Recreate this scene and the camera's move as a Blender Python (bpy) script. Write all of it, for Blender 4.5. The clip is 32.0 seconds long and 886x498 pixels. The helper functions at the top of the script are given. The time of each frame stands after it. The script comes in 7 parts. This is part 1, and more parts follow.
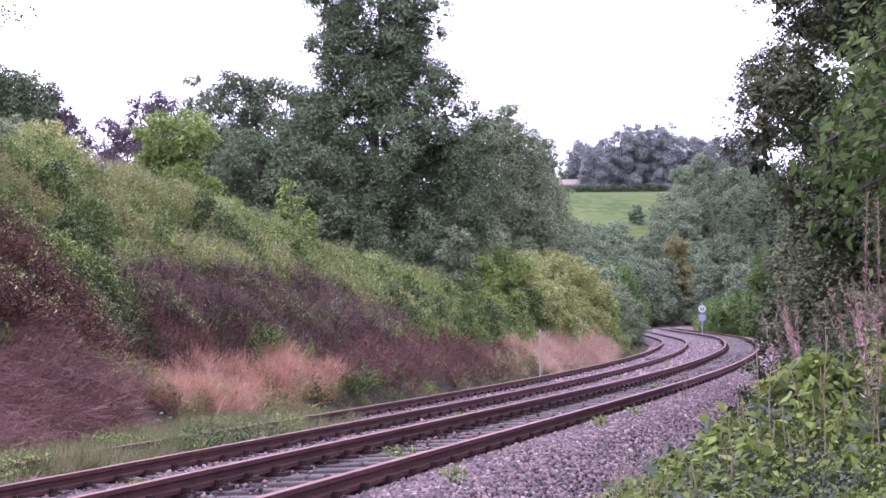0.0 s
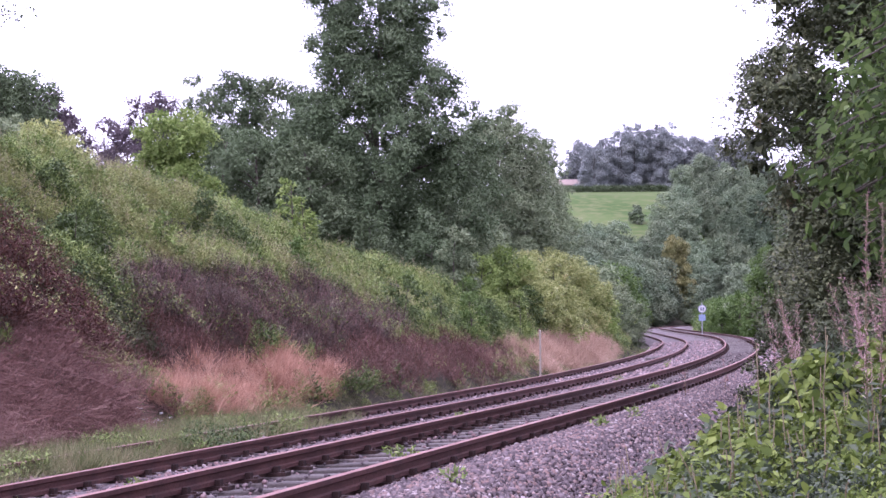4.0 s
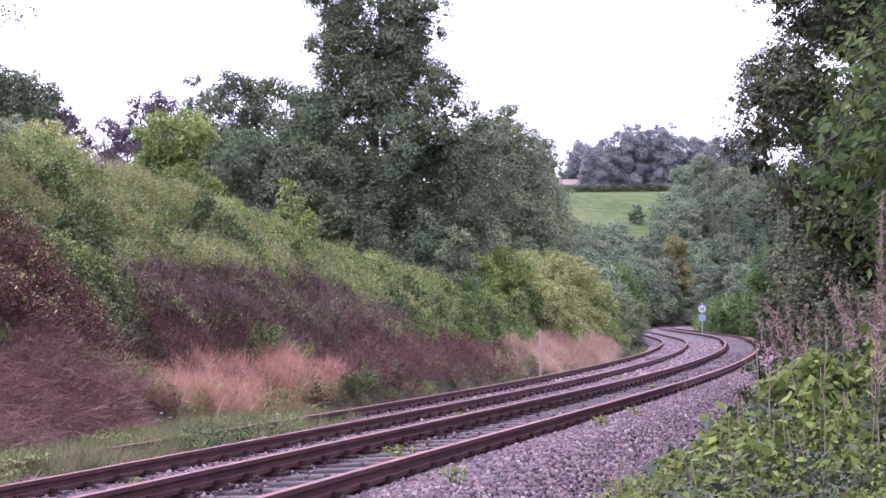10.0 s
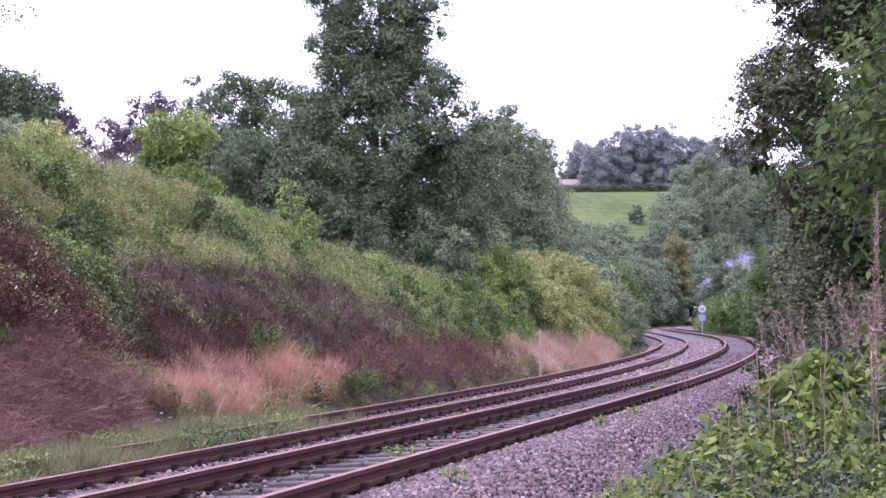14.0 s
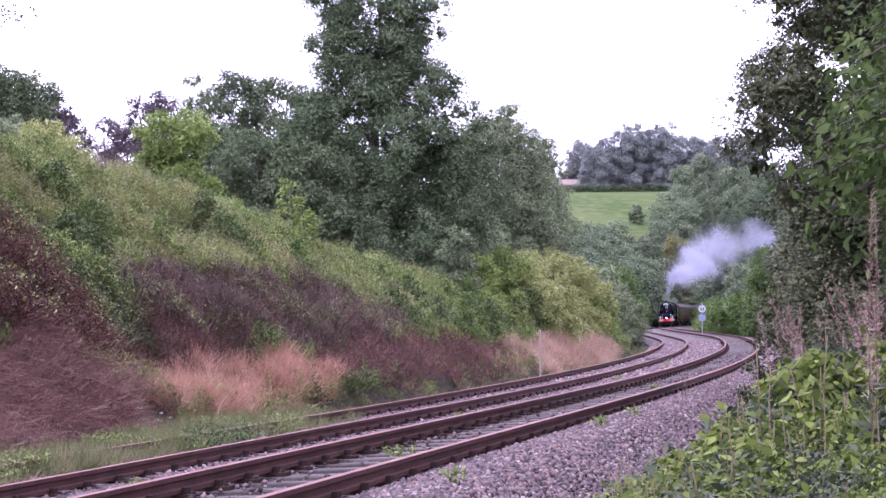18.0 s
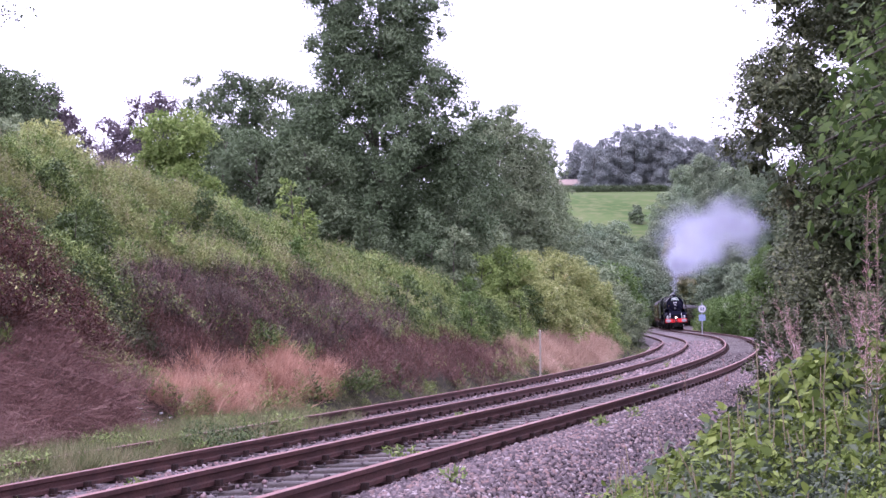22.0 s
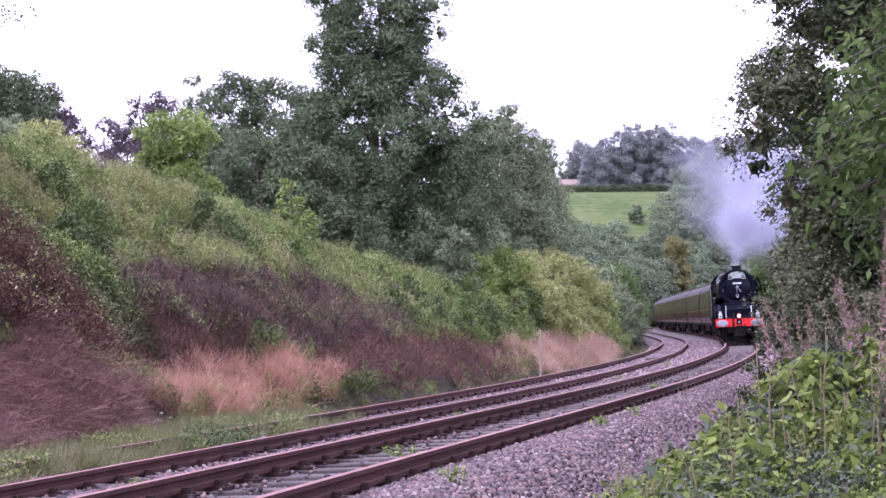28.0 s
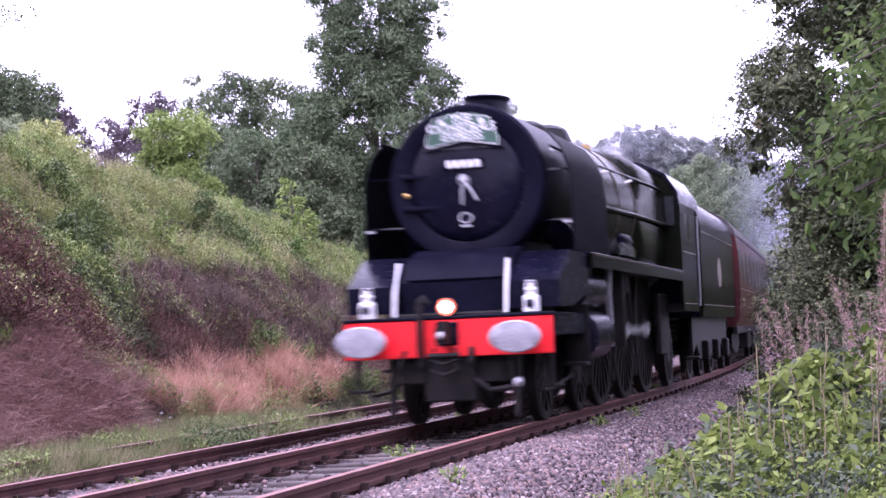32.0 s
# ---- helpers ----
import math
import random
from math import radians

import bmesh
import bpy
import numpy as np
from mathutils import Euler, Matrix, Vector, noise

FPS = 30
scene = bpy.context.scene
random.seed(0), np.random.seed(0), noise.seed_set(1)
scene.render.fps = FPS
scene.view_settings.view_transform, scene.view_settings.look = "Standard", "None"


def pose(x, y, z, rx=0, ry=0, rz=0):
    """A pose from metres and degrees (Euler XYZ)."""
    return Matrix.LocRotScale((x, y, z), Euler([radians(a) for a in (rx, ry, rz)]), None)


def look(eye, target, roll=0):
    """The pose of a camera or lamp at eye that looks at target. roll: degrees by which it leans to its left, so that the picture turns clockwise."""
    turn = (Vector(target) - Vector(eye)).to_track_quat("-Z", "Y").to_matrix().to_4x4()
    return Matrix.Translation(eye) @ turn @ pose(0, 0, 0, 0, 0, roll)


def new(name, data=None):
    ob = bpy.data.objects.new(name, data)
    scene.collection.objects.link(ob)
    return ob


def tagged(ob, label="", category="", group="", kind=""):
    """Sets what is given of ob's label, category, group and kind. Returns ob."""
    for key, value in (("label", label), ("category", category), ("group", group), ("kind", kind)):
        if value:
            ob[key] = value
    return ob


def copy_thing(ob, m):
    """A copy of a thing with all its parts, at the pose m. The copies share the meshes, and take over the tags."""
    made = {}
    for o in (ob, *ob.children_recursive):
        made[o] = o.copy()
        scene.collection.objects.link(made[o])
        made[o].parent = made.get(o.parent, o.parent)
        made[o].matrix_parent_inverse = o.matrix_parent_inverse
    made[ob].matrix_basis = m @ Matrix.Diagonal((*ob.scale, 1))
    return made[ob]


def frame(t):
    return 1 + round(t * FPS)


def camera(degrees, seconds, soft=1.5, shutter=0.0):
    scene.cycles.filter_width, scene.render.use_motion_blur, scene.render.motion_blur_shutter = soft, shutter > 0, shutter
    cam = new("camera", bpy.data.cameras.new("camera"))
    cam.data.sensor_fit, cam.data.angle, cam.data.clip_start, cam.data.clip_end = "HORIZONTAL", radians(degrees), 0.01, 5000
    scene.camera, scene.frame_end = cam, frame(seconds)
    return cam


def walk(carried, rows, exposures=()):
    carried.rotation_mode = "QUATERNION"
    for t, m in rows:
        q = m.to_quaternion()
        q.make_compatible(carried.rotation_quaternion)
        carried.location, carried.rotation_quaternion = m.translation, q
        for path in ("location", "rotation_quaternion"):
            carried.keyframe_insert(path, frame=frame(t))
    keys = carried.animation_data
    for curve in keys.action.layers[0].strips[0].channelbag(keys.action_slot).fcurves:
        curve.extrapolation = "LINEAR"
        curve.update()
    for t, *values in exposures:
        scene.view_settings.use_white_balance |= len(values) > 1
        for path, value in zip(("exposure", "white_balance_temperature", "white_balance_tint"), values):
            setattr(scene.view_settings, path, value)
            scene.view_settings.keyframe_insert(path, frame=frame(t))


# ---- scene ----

# ------------------------------------------------------------------ camera
EYE = Vector((0.0, 0.0, 1.2306))
cam = camera(26.84, 32.0, soft=1.5, shutter=0.5)
STAND = look(EYE, EYE + Vector((0.0, 1.0, 0.03213)), -0.30)
walk(cam, [(0.0, STAND), (32.0, STAND)], exposures=[(0.0, 1.11, 5650, 44), (29.0, 1.11, 5650, 44), (30.0, 1.15, 5650, 45), (31.0, 1.22, 5650, 46), (32.0, 1.4, 5650, 48)])

# ------------------------------------------------------------------ world and sun: bright overcast
world = bpy.data.worlds.new("overcast_sky")
scene.world = world
world.use_nodes = True
wt = world.node_tree
wt.nodes.clear()
w_out = wt.nodes.new("ShaderNodeOutputWorld")
w_bg = wt.nodes.new("ShaderNodeBackground")
w_sky = wt.nodes.new("ShaderNodeTexSky")
w_sky.sky_type = "NISHITA"
w_sky.sun_disc = False
w_sky.sun_elevation = radians(42)
w_sky.sun_rotation = radians(-30)
w_scale = wt.nodes.new("ShaderNodeVectorMath")
w_scale.operation = "SCALE"
w_scale.inputs["Scale"].default_value = 1.0
w_mix = wt.nodes.new("ShaderNodeMixRGB")
w_mix.inputs[0].default_value = 0.86
w_mix.inputs[2].default_value = (12.6, 12.7, 13.2, 1.0)      # cloud deck
w_bg.inputs["Strength"].default_value = 0.1
wt.links.new(w_sky.outputs[0], w_scale.inputs[0])
wt.links.new(w_scale.outputs[0], w_mix.inputs[1])
wt.links.new(w_mix.outputs[0], w_bg.inputs["Color"])
wt.links.new(w_bg.outputs[0], w_out.inputs["Surface"])
sun_data = bpy.data.lights.new("sun", "SUN")
sun_data.energy = 1.3
sun_data.angle = radians(28)
sun_data.color = (1.0, 0.97, 0.93)
sun = new("sun", sun_data)
sun.matrix_world = look((-25, 0, 60), (0, 30, 0))


# ------------------------------------------------------------------ materials
def nodes_of(m):
    m.use_nodes = True
    nt = m.node_tree
    nt.nodes.clear()
    return nt


def ramp(nt, stops):
    r = nt.nodes.new("ShaderNodeValToRGB")
    e = r.color_ramp.elements
    while len(e) < len(stops):
        e.new(0.5)
    for el, (p, c) in zip(e, stops):
        el.position, el.color = p, (*c, 1.0)
    return r


def surface(name, c1, c2, scale=4.0, rough=0.8, bump=0.3, metal=0.0, fine=6.0, c3=None, vary=0.0, dist=0.01, spec=0.5):
    """Two-scale noise surface: c1/c2 blotches, c3 fine stains, relief from the fine grain."""
    m = bpy.data.materials.new(name)
    nt = nodes_of(m)
    L = nt.links.new
    out = nt.nodes.new("ShaderNodeOutputMaterial")
    bs = nt.nodes.new("ShaderNodeBsdfPrincipled")
    tc = nt.nodes.new("ShaderNodeTexCoord")
    n1 = nt.nodes.new("ShaderNodeTexNoise")
    n2 = nt.nodes.new("ShaderNodeTexNoise")
    n1.inputs["Scale"].default_value, n1.inputs["Detail"].default_value = scale, 6
    n2.inputs["Scale"].default_value, n2.inputs["Detail"].default_value = scale * fine, 5
    L(tc.outputs["Object"], n1.inputs["Vector"])
    L(tc.outputs["Object"], n2.inputs["Vector"])
    r1 = ramp(nt, [(0.35, c1), (0.65, c2)])
    L(n1.outputs["Fac"], r1.inputs[0])
    mix = nt.nodes.new("ShaderNodeMixRGB")
    r2 = ramp(nt, [(0.45, (0, 0, 0)), (0.7, (0.75, 0.75, 0.75))])
    L(n2.outputs["Fac"], r2.inputs[0])
    L(r2.outputs[0], mix.inputs[0])
    L(r1.outputs[0], mix.inputs[1])
    mix.inputs[2].default_value = (*(c3 or tuple(v * 0.55 for v in c1)), 1)
    col = mix.outputs[0]
    if vary:
        oi = nt.nodes.new("ShaderNodeObjectInfo")
        hs = nt.nodes.new("ShaderNodeHueSaturation")
        mr = nt.nodes.new("ShaderNodeMapRange")
        mr.inputs[3].default_value, mr.inputs[4].default_value = 1 - vary, 1 + vary
        L(oi.outputs["Random"], mr.inputs[0])
        L(mr.outputs[0], hs.inputs["Value"])
        L(col, hs.inputs["Color"])
        col = hs.outputs[0]
    L(col, bs.inputs["Base Color"])
    bs.inputs["Metallic"].default_value = metal
    bs.inputs["Specular IOR Level"].default_value = spec
    rr = nt.nodes.new("ShaderNodeMapRange")
    rr.inputs[3].default_value, rr.inputs[4].default_value = max(0.05, rough - 0.12), min(1, rough + 0.12)
    L(n2.outputs["Fac"], rr.inputs[0])
    L(rr.outputs[0], bs.inputs["Roughness"])
    if bump:
        b = nt.nodes.new("ShaderNodeBump")
        b.inputs["Strength"].default_value, b.inputs["Distance"].default_value = bump, dist
        L(n2.outputs["Fac"], b.inputs["Height"])
        L(b.outputs[0], bs.inputs["Normal"])
    L(bs.outputs[0], out.inputs["Surface"])
    return m


def leafy(name, stops, translucent=0.3, rough=0.5, patch=0.35, patch_scale=0.6, spec=0.15, vary=0.0):
    """Leaf colours picked per leaf from stops, drifting in patches; light passes through a little."""
    m = bpy.data.materials.new(name)
    nt = nodes_of(m)
    L = nt.links.new
    out = nt.nodes.new("ShaderNodeOutputMaterial")
    bs = nt.nodes.new("ShaderNodeBsdfPrincipled")
    tr = nt.nodes.new("ShaderNodeBsdfTranslucent")
    mx = nt.nodes.new("ShaderNodeMixShader")
    geo = nt.nodes.new("ShaderNodeNewGeometry")
    tc = nt.nodes.new("ShaderNodeTexCoord")
    n1 = nt.nodes.new("ShaderNodeTexNoise")
    n1.inputs["Scale"].default_value, n1.inputs["Detail"].default_value = patch_scale, 4
    L(tc.outputs["Object"], n1.inputs["Vector"])
    add = nt.nodes.new("ShaderNodeMix")
    add.inputs[0].default_value = patch
    L(geo.outputs["Random Per Island"], add.inputs[2])
    st = nt.nodes.new("ShaderNodeMapRange")
    st.inputs[1].default_value, st.inputs[2].default_value = 0.3, 0.7
    L(n1.outputs["Fac"], st.inputs[0])
    L(st.outputs[0], add.inputs[3])
    r = ramp(nt, stops)
    L(add.outputs[0], r.inputs[0])
    oi = nt.nodes.new("ShaderNodeObjectInfo")
    hs = nt.nodes.new("ShaderNodeHueSaturation")
    for lo, hi, sock, shift in ((1 - vary, 1 + vary, "Value", 0.0), (0.5 - 0.07 * vary, 0.5 + 0.05 * vary, "Hue", 0.37)):
        mr = nt.nodes.new("ShaderNodeMapRange")
        mr.inputs[3].default_value, mr.inputs[4].default_value = lo, hi
        fr = nt.nodes.new("ShaderNodeMath")
        fr.operation = "FRACT"
        ad = nt.nodes.new("ShaderNodeMath")
        ad.operation = "MULTIPLY_ADD"
        ad.inputs[1].default_value, ad.inputs[2].default_value = (1.0, shift) if not shift else (7.3, shift)
        L(oi.outputs["Random"], ad.inputs[0])
        L(ad.outputs[0], fr.inputs[0])
        L(fr.outputs[0], mr.inputs[0])
        L(mr.outputs[0], hs.inputs[sock])
    L(r.outputs[0], hs.inputs["Color"])
    L(hs.outputs[0], bs.inputs["Base Color"])
    L(hs.outputs[0], tr.inputs["Color"])
    bs.inputs["Roughness"].default_value = rough
    bs.inputs["Specular IOR Level"].default_value = spec
    mx.inputs[0].default_value = translucent
    L(bs.outputs[0], mx.inputs[1])
    L(tr.outputs[0], mx.inputs[2])
    L(mx.outputs[0], out.inputs["Surface"])
    return m


def glow(name, colour, strength):
    m = bpy.data.materials.new(name)
    nt = nodes_of(m)
    out = nt.nodes.new("ShaderNodeOutputMaterial")
    e = nt.nodes.new("ShaderNodeEmission")
    e.inputs[0].default_value, e.inputs[1].default_value = (*colour, 1), strength
    nt.links.new(e.outputs[0], out.inputs["Surface"])
    return m


M_SOIL = surface("soil", (0.035, 0.032, 0.022), (0.06, 0.05, 0.036), 1.5, 0.95, 0.6, fine=9, c3=(0.025, 0.028, 0.014), dist=0.03, spec=0.1)
M_BALLAST = surface("ballast_base", (0.10, 0.08, 0.083), (0.16, 0.125, 0.128), 6, 0.95, 0.9, fine=5, c3=(0.05, 0.04, 0.04), dist=0.03)
M_RAIL = surface("rusty_rail_steel", (0.07, 0.031, 0.029), (0.11, 0.048, 0.042), 3, 0.75, 0.25, fine=20, c3=(0.03, 0.018, 0.018), spec=0.2)
M_RAILTOP = surface("worn_rail_head", (0.19, 0.078, 0.07), (0.25, 0.115, 0.10), 2, 0.6, 0.1, metal=0.1, fine=14, c3=(0.15, 0.06, 0.052))
M_SLEEPER = surface("weathered_timber", (0.075, 0.06, 0.056), (0.13, 0.11, 0.104), 4, 0.9, 0.6, fine=9, c3=(0.06, 0.048, 0.045), vary=0.35)
M_IRON = surface("rusty_iron", (0.03, 0.018, 0.017), (0.055, 0.03, 0.026), 12, 0.85, 0.3, spec=0.2)
M_BARK = surface("bark", (0.07, 0.055, 0.045), (0.12, 0.10, 0.08), 5, 0.95, 0.8, fine=6, dist=0.03)
M_FIELD = surface("pasture", (0.058, 0.10, 0.03), (0.10, 0.138, 0.05), 0.035, 0.95, 0.3, fine=10, c3=(0.145, 0.15, 0.075), spec=0.05)
M_ASH = leafy("ash_leaves", [(0.0, (0.06, 0.088, 0.042)), (0.5, (0.10, 0.137, 0.07)), (1.0, (0.175, 0.215, 0.125))], translucent=0.18, patch=0.6, patch_scale=0.7, vary=0.15, spec=0.06)
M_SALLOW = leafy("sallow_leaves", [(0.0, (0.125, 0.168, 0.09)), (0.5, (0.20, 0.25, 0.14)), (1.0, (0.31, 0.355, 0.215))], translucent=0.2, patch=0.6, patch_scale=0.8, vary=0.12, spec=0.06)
M_OLIVE = leafy("olive_leaves", [(0.0, (0.11, 0.135, 0.045)), (0.4, (0.30, 0.345, 0.125)), (0.8, (0.45, 0.47, 0.20)), (0.93, (0.55, 0.47, 0.24)), (1.0, (0.52, 0.30, 0.18))], translucent=0.4, patch=0.45, patch_scale=1.2)
M_OLIVE_DARK = leafy("yellowing_leaves", [(0.0, (0.12, 0.135, 0.05)), (0.6, (0.24, 0.245, 0.10)), (1.0, (0.38, 0.31, 0.14))], patch=0.4)
M_MAPLE = leafy("maple_leaves", [(0.0, (0.08, 0.13, 0.03)), (0.45, (0.20, 0.28, 0.078)), (0.8, (0.31, 0.39, 0.125)), (1.0, (0.44, 0.50, 0.19))], translucent=0.42)
M_GREEN = leafy("bright_leaves", [(0.0, (0.05, 0.09, 0.025)), (0.6, (0.10, 0.165, 0.042)), (1.0, (0.18, 0.25, 0.075))])
# valley leaves: colour lifted to stand in for haze over the woods
M_WOOD = leafy("hazed_wood_leaves", [(0.0, (0.10, 0.138, 0.085)), (0.5, (0.152, 0.20, 0.122)), (1.0, (0.22, 0.268, 0.165))], translucent=0.15, patch=0.65, patch_scale=0.25, vary=0.3, spec=0.05)
# hilltop leaves: distance haze put into a pale blue-grey colour
M_PARK_HAZE = leafy("hazed_parkland_leaves", [(0.0, (0.17, 0.192, 0.19)), (0.5, (0.215, 0.238, 0.228)), (1.0, (0.27, 0.285, 0.262))], translucent=0.15, patch=0.65, patch_scale=0.2, vary=0.2, spec=0.05)
M_PLUM = leafy("plum_leaves", [(0.0, (0.07, 0.055, 0.065)), (0.6, (0.13, 0.10, 0.115)), (1.0, (0.20, 0.18, 0.17))], patch=0.4)
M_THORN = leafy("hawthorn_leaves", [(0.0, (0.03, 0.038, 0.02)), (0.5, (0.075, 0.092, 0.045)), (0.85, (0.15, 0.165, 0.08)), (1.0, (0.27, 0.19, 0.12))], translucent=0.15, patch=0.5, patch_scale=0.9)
M_WEED = leafy("weed_leaves", [(0.0, (0.05, 0.085, 0.02)), (0.35, (0.13, 0.19, 0.053)), (0.65, (0.245, 0.315, 0.098)), (1.0, (0.42, 0.475, 0.18))], translucent=0.2, patch=0.5, patch_scale=1.5)
M_WEED_OLIVE = leafy("olive_weed_leaves", [(0.0, (0.06, 0.075, 0.024)), (0.4, (0.18, 0.21, 0.07)), (0.7, (0.30, 0.325, 0.12)), (1.0, (0.47, 0.45, 0.21))], translucent=0.2, patch=0.45, patch_scale=1.5)
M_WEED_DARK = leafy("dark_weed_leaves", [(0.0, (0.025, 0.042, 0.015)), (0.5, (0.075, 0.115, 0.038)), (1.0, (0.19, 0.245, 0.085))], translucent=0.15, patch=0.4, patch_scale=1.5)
M_SEED = leafy("weed_flower_spikes", [(0.0, (0.20, 0.18, 0.10)), (0.6, (0.36, 0.31, 0.19)), (1.0, (0.46, 0.38, 0.27))])
M_PURPLE = leafy("purple_bramble_leaves", [(0.0, (0.018, 0.013, 0.011)), (0.5, (0.07, 0.05, 0.042)), (0.84, (0.15, 0.11, 0.088)), (1.0, (0.22, 0.23, 0.10))], translucent=0.15, patch=0.4, patch_scale=1.5)
M_RUST = leafy("rust_dead_leaves", [(0.0, (0.04, 0.02, 0.016)), (0.6, (0.108, 0.051, 0.04)), (1.0, (0.25, 0.138, 0.10))], patch=0.3)
M_STRAW = leafy("dry_red_grass", [(0.0, (0.18, 0.09, 0.062)), (0.5, (0.47, 0.26, 0.18)), (1.0, (0.80, 0.55, 0.42))], patch=0.5, patch_scale=2.0, translucent=0.2)
M_TAN = leafy("bleached_tan_grass", [(0.0, (0.19, 0.115, 0.08)), (0.5, (0.45, 0.30, 0.215)), (1.0, (0.70, 0.53, 0.42))], patch=0.5, translucent=0.2)
M_HAY = leafy("dead_grey_stalks", [(0.0, (0.058, 0.029, 0.026)), (0.5, (0.185, 0.098, 0.084)), (1.0, (0.43, 0.285, 0.25))], patch=0.4, translucent=0.15)
M_GRASS = leafy("grass_blades", [(0.0, (0.06, 0.075, 0.03)), (0.4, (0.14, 0.165, 0.068)), (0.7, (0.26, 0.25, 0.135)), (1.0, (0.43, 0.33, 0.23))], translucent=0.2, patch=0.45, patch_scale=2.5)

# ------------------------------------------------------------------ the line of the railway
KNOT_S = [0, 12, 24, 36, 48, 60, 80, 100, 125, 150, 175, 200, 230, 260, 300, 350, 420, 520, 900]
KNOT_K = [0.003893, 0.001376, -0.001126, -0.001693, -0.00202, -0.001109, -0.001597, -0.000759, -0.001784,
          -0.000491, 0.000327, 0.000024, 0.000238, 0.0016, 0.0008, 0.0018, 0.0042, 0.0, 0.0]
STEP = 0.25
S_ALL = np.arange(-20, 900, STEP)
K_ALL = np.where(S_ALL < 0, 0.0, np.interp(S_ALL, KNOT_S, KNOT_K))
TH_ALL = np.concatenate([[0], np.cumsum((K_ALL[1:] + K_ALL[:-1]) / 2 * STEP)])
I0 = int(20 / STEP)
TH_ALL += 0.216775 - TH_ALL[I0]
X_ALL = np.concatenate([[0], np.cumsum(np.sin(TH_ALL[:-1]) * STEP)])
Y_ALL = np.concatenate([[0], np.cumsum(np.cos(TH_ALL[:-1]) * STEP)])
X_ALL += -4.2721 - X_ALL[I0]
Y_ALL += 3.0 - Y_ALL[I0]
GRADE, CANT, CANT2, OFF2, DZ2 = -0.006027, 0.061, 0.0574, -3.612, -0.2757


def line(s, lat=0.0, z=0.0):
    """World place at s metres along the near track, lat metres to its right, z above its rails' plane centre."""
    x, y, th = (np.interp(s, S_ALL, a) for a in (X_ALL, Y_ALL, TH_ALL))
    return np.stack([x + lat * np.cos(th), y - lat * np.sin(th), z + GRADE * np.asarray(s, float)], -1)


def heading(s):
    return np.interp(s, S_ALL, TH_ALL)


def nearest(x, y):
    """s and lateral offset of world points."""
    x, y = np.ravel(x).astype(float), np.ravel(y).astype(float)
    px, py, th, ss = X_ALL[::8], Y_ALL[::8], TH_ALL[::8], S_ALL[::8]
    s = np.empty(len(x))
    lat = np.empty(len(x))
    for a in range(0, len(x), 4000):
        b = slice(a, a + 4000)
        i = ((x[b, None] - px) ** 2 + (y[b, None] - py) ** 2).argmin(1)
        dx, dy = x[b] - px[i], y[b] - py[i]
        s[b] = ss[i] + dx * np.sin(th[i]) + dy * np.cos(th[i])
        lat[b] = dx * np.cos(th[i]) - dy * np.sin(th[i])
    return s, lat


def smooth(a, b, v):
    t = np.clip((v - a) / (b - a), 0, 1)
    return t * t * (3 - 2 * t)


def wobble(x, y, f, seed):
    """Cheap smooth variation in -1..1."""
    r = np.random.RandomState(seed)
    v = 0
    for k in range(5):
        a, b, c = r.uniform(-1, 1, 2), r.uniform(0, 6.3), f * (1 + 0.6 * k)
        v = v + np.sin(c * (a[0] * x + a[1] * y) * 2 + b) / (1 + 0.5 * k)
    return v / 2.5


BANK_FOOT, BANK_SLOPE = -5.7, 0.78


def bank_top(s):
    return np.interp(s, [0, 20, 35, 47, 62, 80, 110, 160, 260], [6.5, 5.9, 4.6, 3.5, 2.15, 1.3, 1.2, 1.5, 2.0])


def height(x, y):
    """Ground height at world points."""
    shape = np.shape(x)
    x, y = np.ravel(x).astype(float), np.ravel(y).astype(float)
    s, l = nearest(x, y)
    zt = GRADE * np.clip(s, -20, 500)
    z = np.where(l > -1.8, zt - 0.55, zt + DZ2 - 0.5)
    z = np.where(l > 2.0, zt - 0.55 - 0.25 * smooth(2.0, 3.2, l), z)
    z = z + np.where(l > 6, 1.2 * smooth(6, 16, l) * smooth(15, 60, s), 0)
    up = np.clip(BANK_FOOT - l, 0, None)
    top = bank_top(s)
    rise = BANK_SLOPE * up
    rise = np.where(rise < top, rise, top + 0.06 * (up - top / BANK_SLOPE))
    bank = zt + DZ2 - 0.4 + np.minimum(rise, 14) + np.where(up > 0, 0.12 * wobble(x, y, 0.9, 3) * np.minimum(up, 1), 0)
    z = np.where(l < BANK_FOOT, bank, z)
    # the far hillside across the valley
    hill = np.interp(y, [330, 360, 440, 500, 545, 620, 3000], [0, 2, 17, 31.5, 35.2, 38.5, 57]) + 2.5 * wobble(x, y, 0.006, 8)
    away = smooth(7, 24, np.abs(l)) * smooth(330, 365, y) * smooth(-0.02, 0.05, x / np.maximum(y, 1))
    return (z * (1 - away) + np.maximum(hill, z) * away).reshape(shape)


# ------------------------------------------------------------------ mesh helpers
def mesh_of(name, verts, faces, material=None, smooth_faces=False):
    me = bpy.data.meshes.new(name)
    me.from_pydata([tuple(v) for v in verts], [], [tuple(f) for f in faces])
    if material:
        me.materials.append(material)
    if smooth_faces:
        me.polygons.foreach_set("use_smooth", [True] * len(me.polygons))
    return me


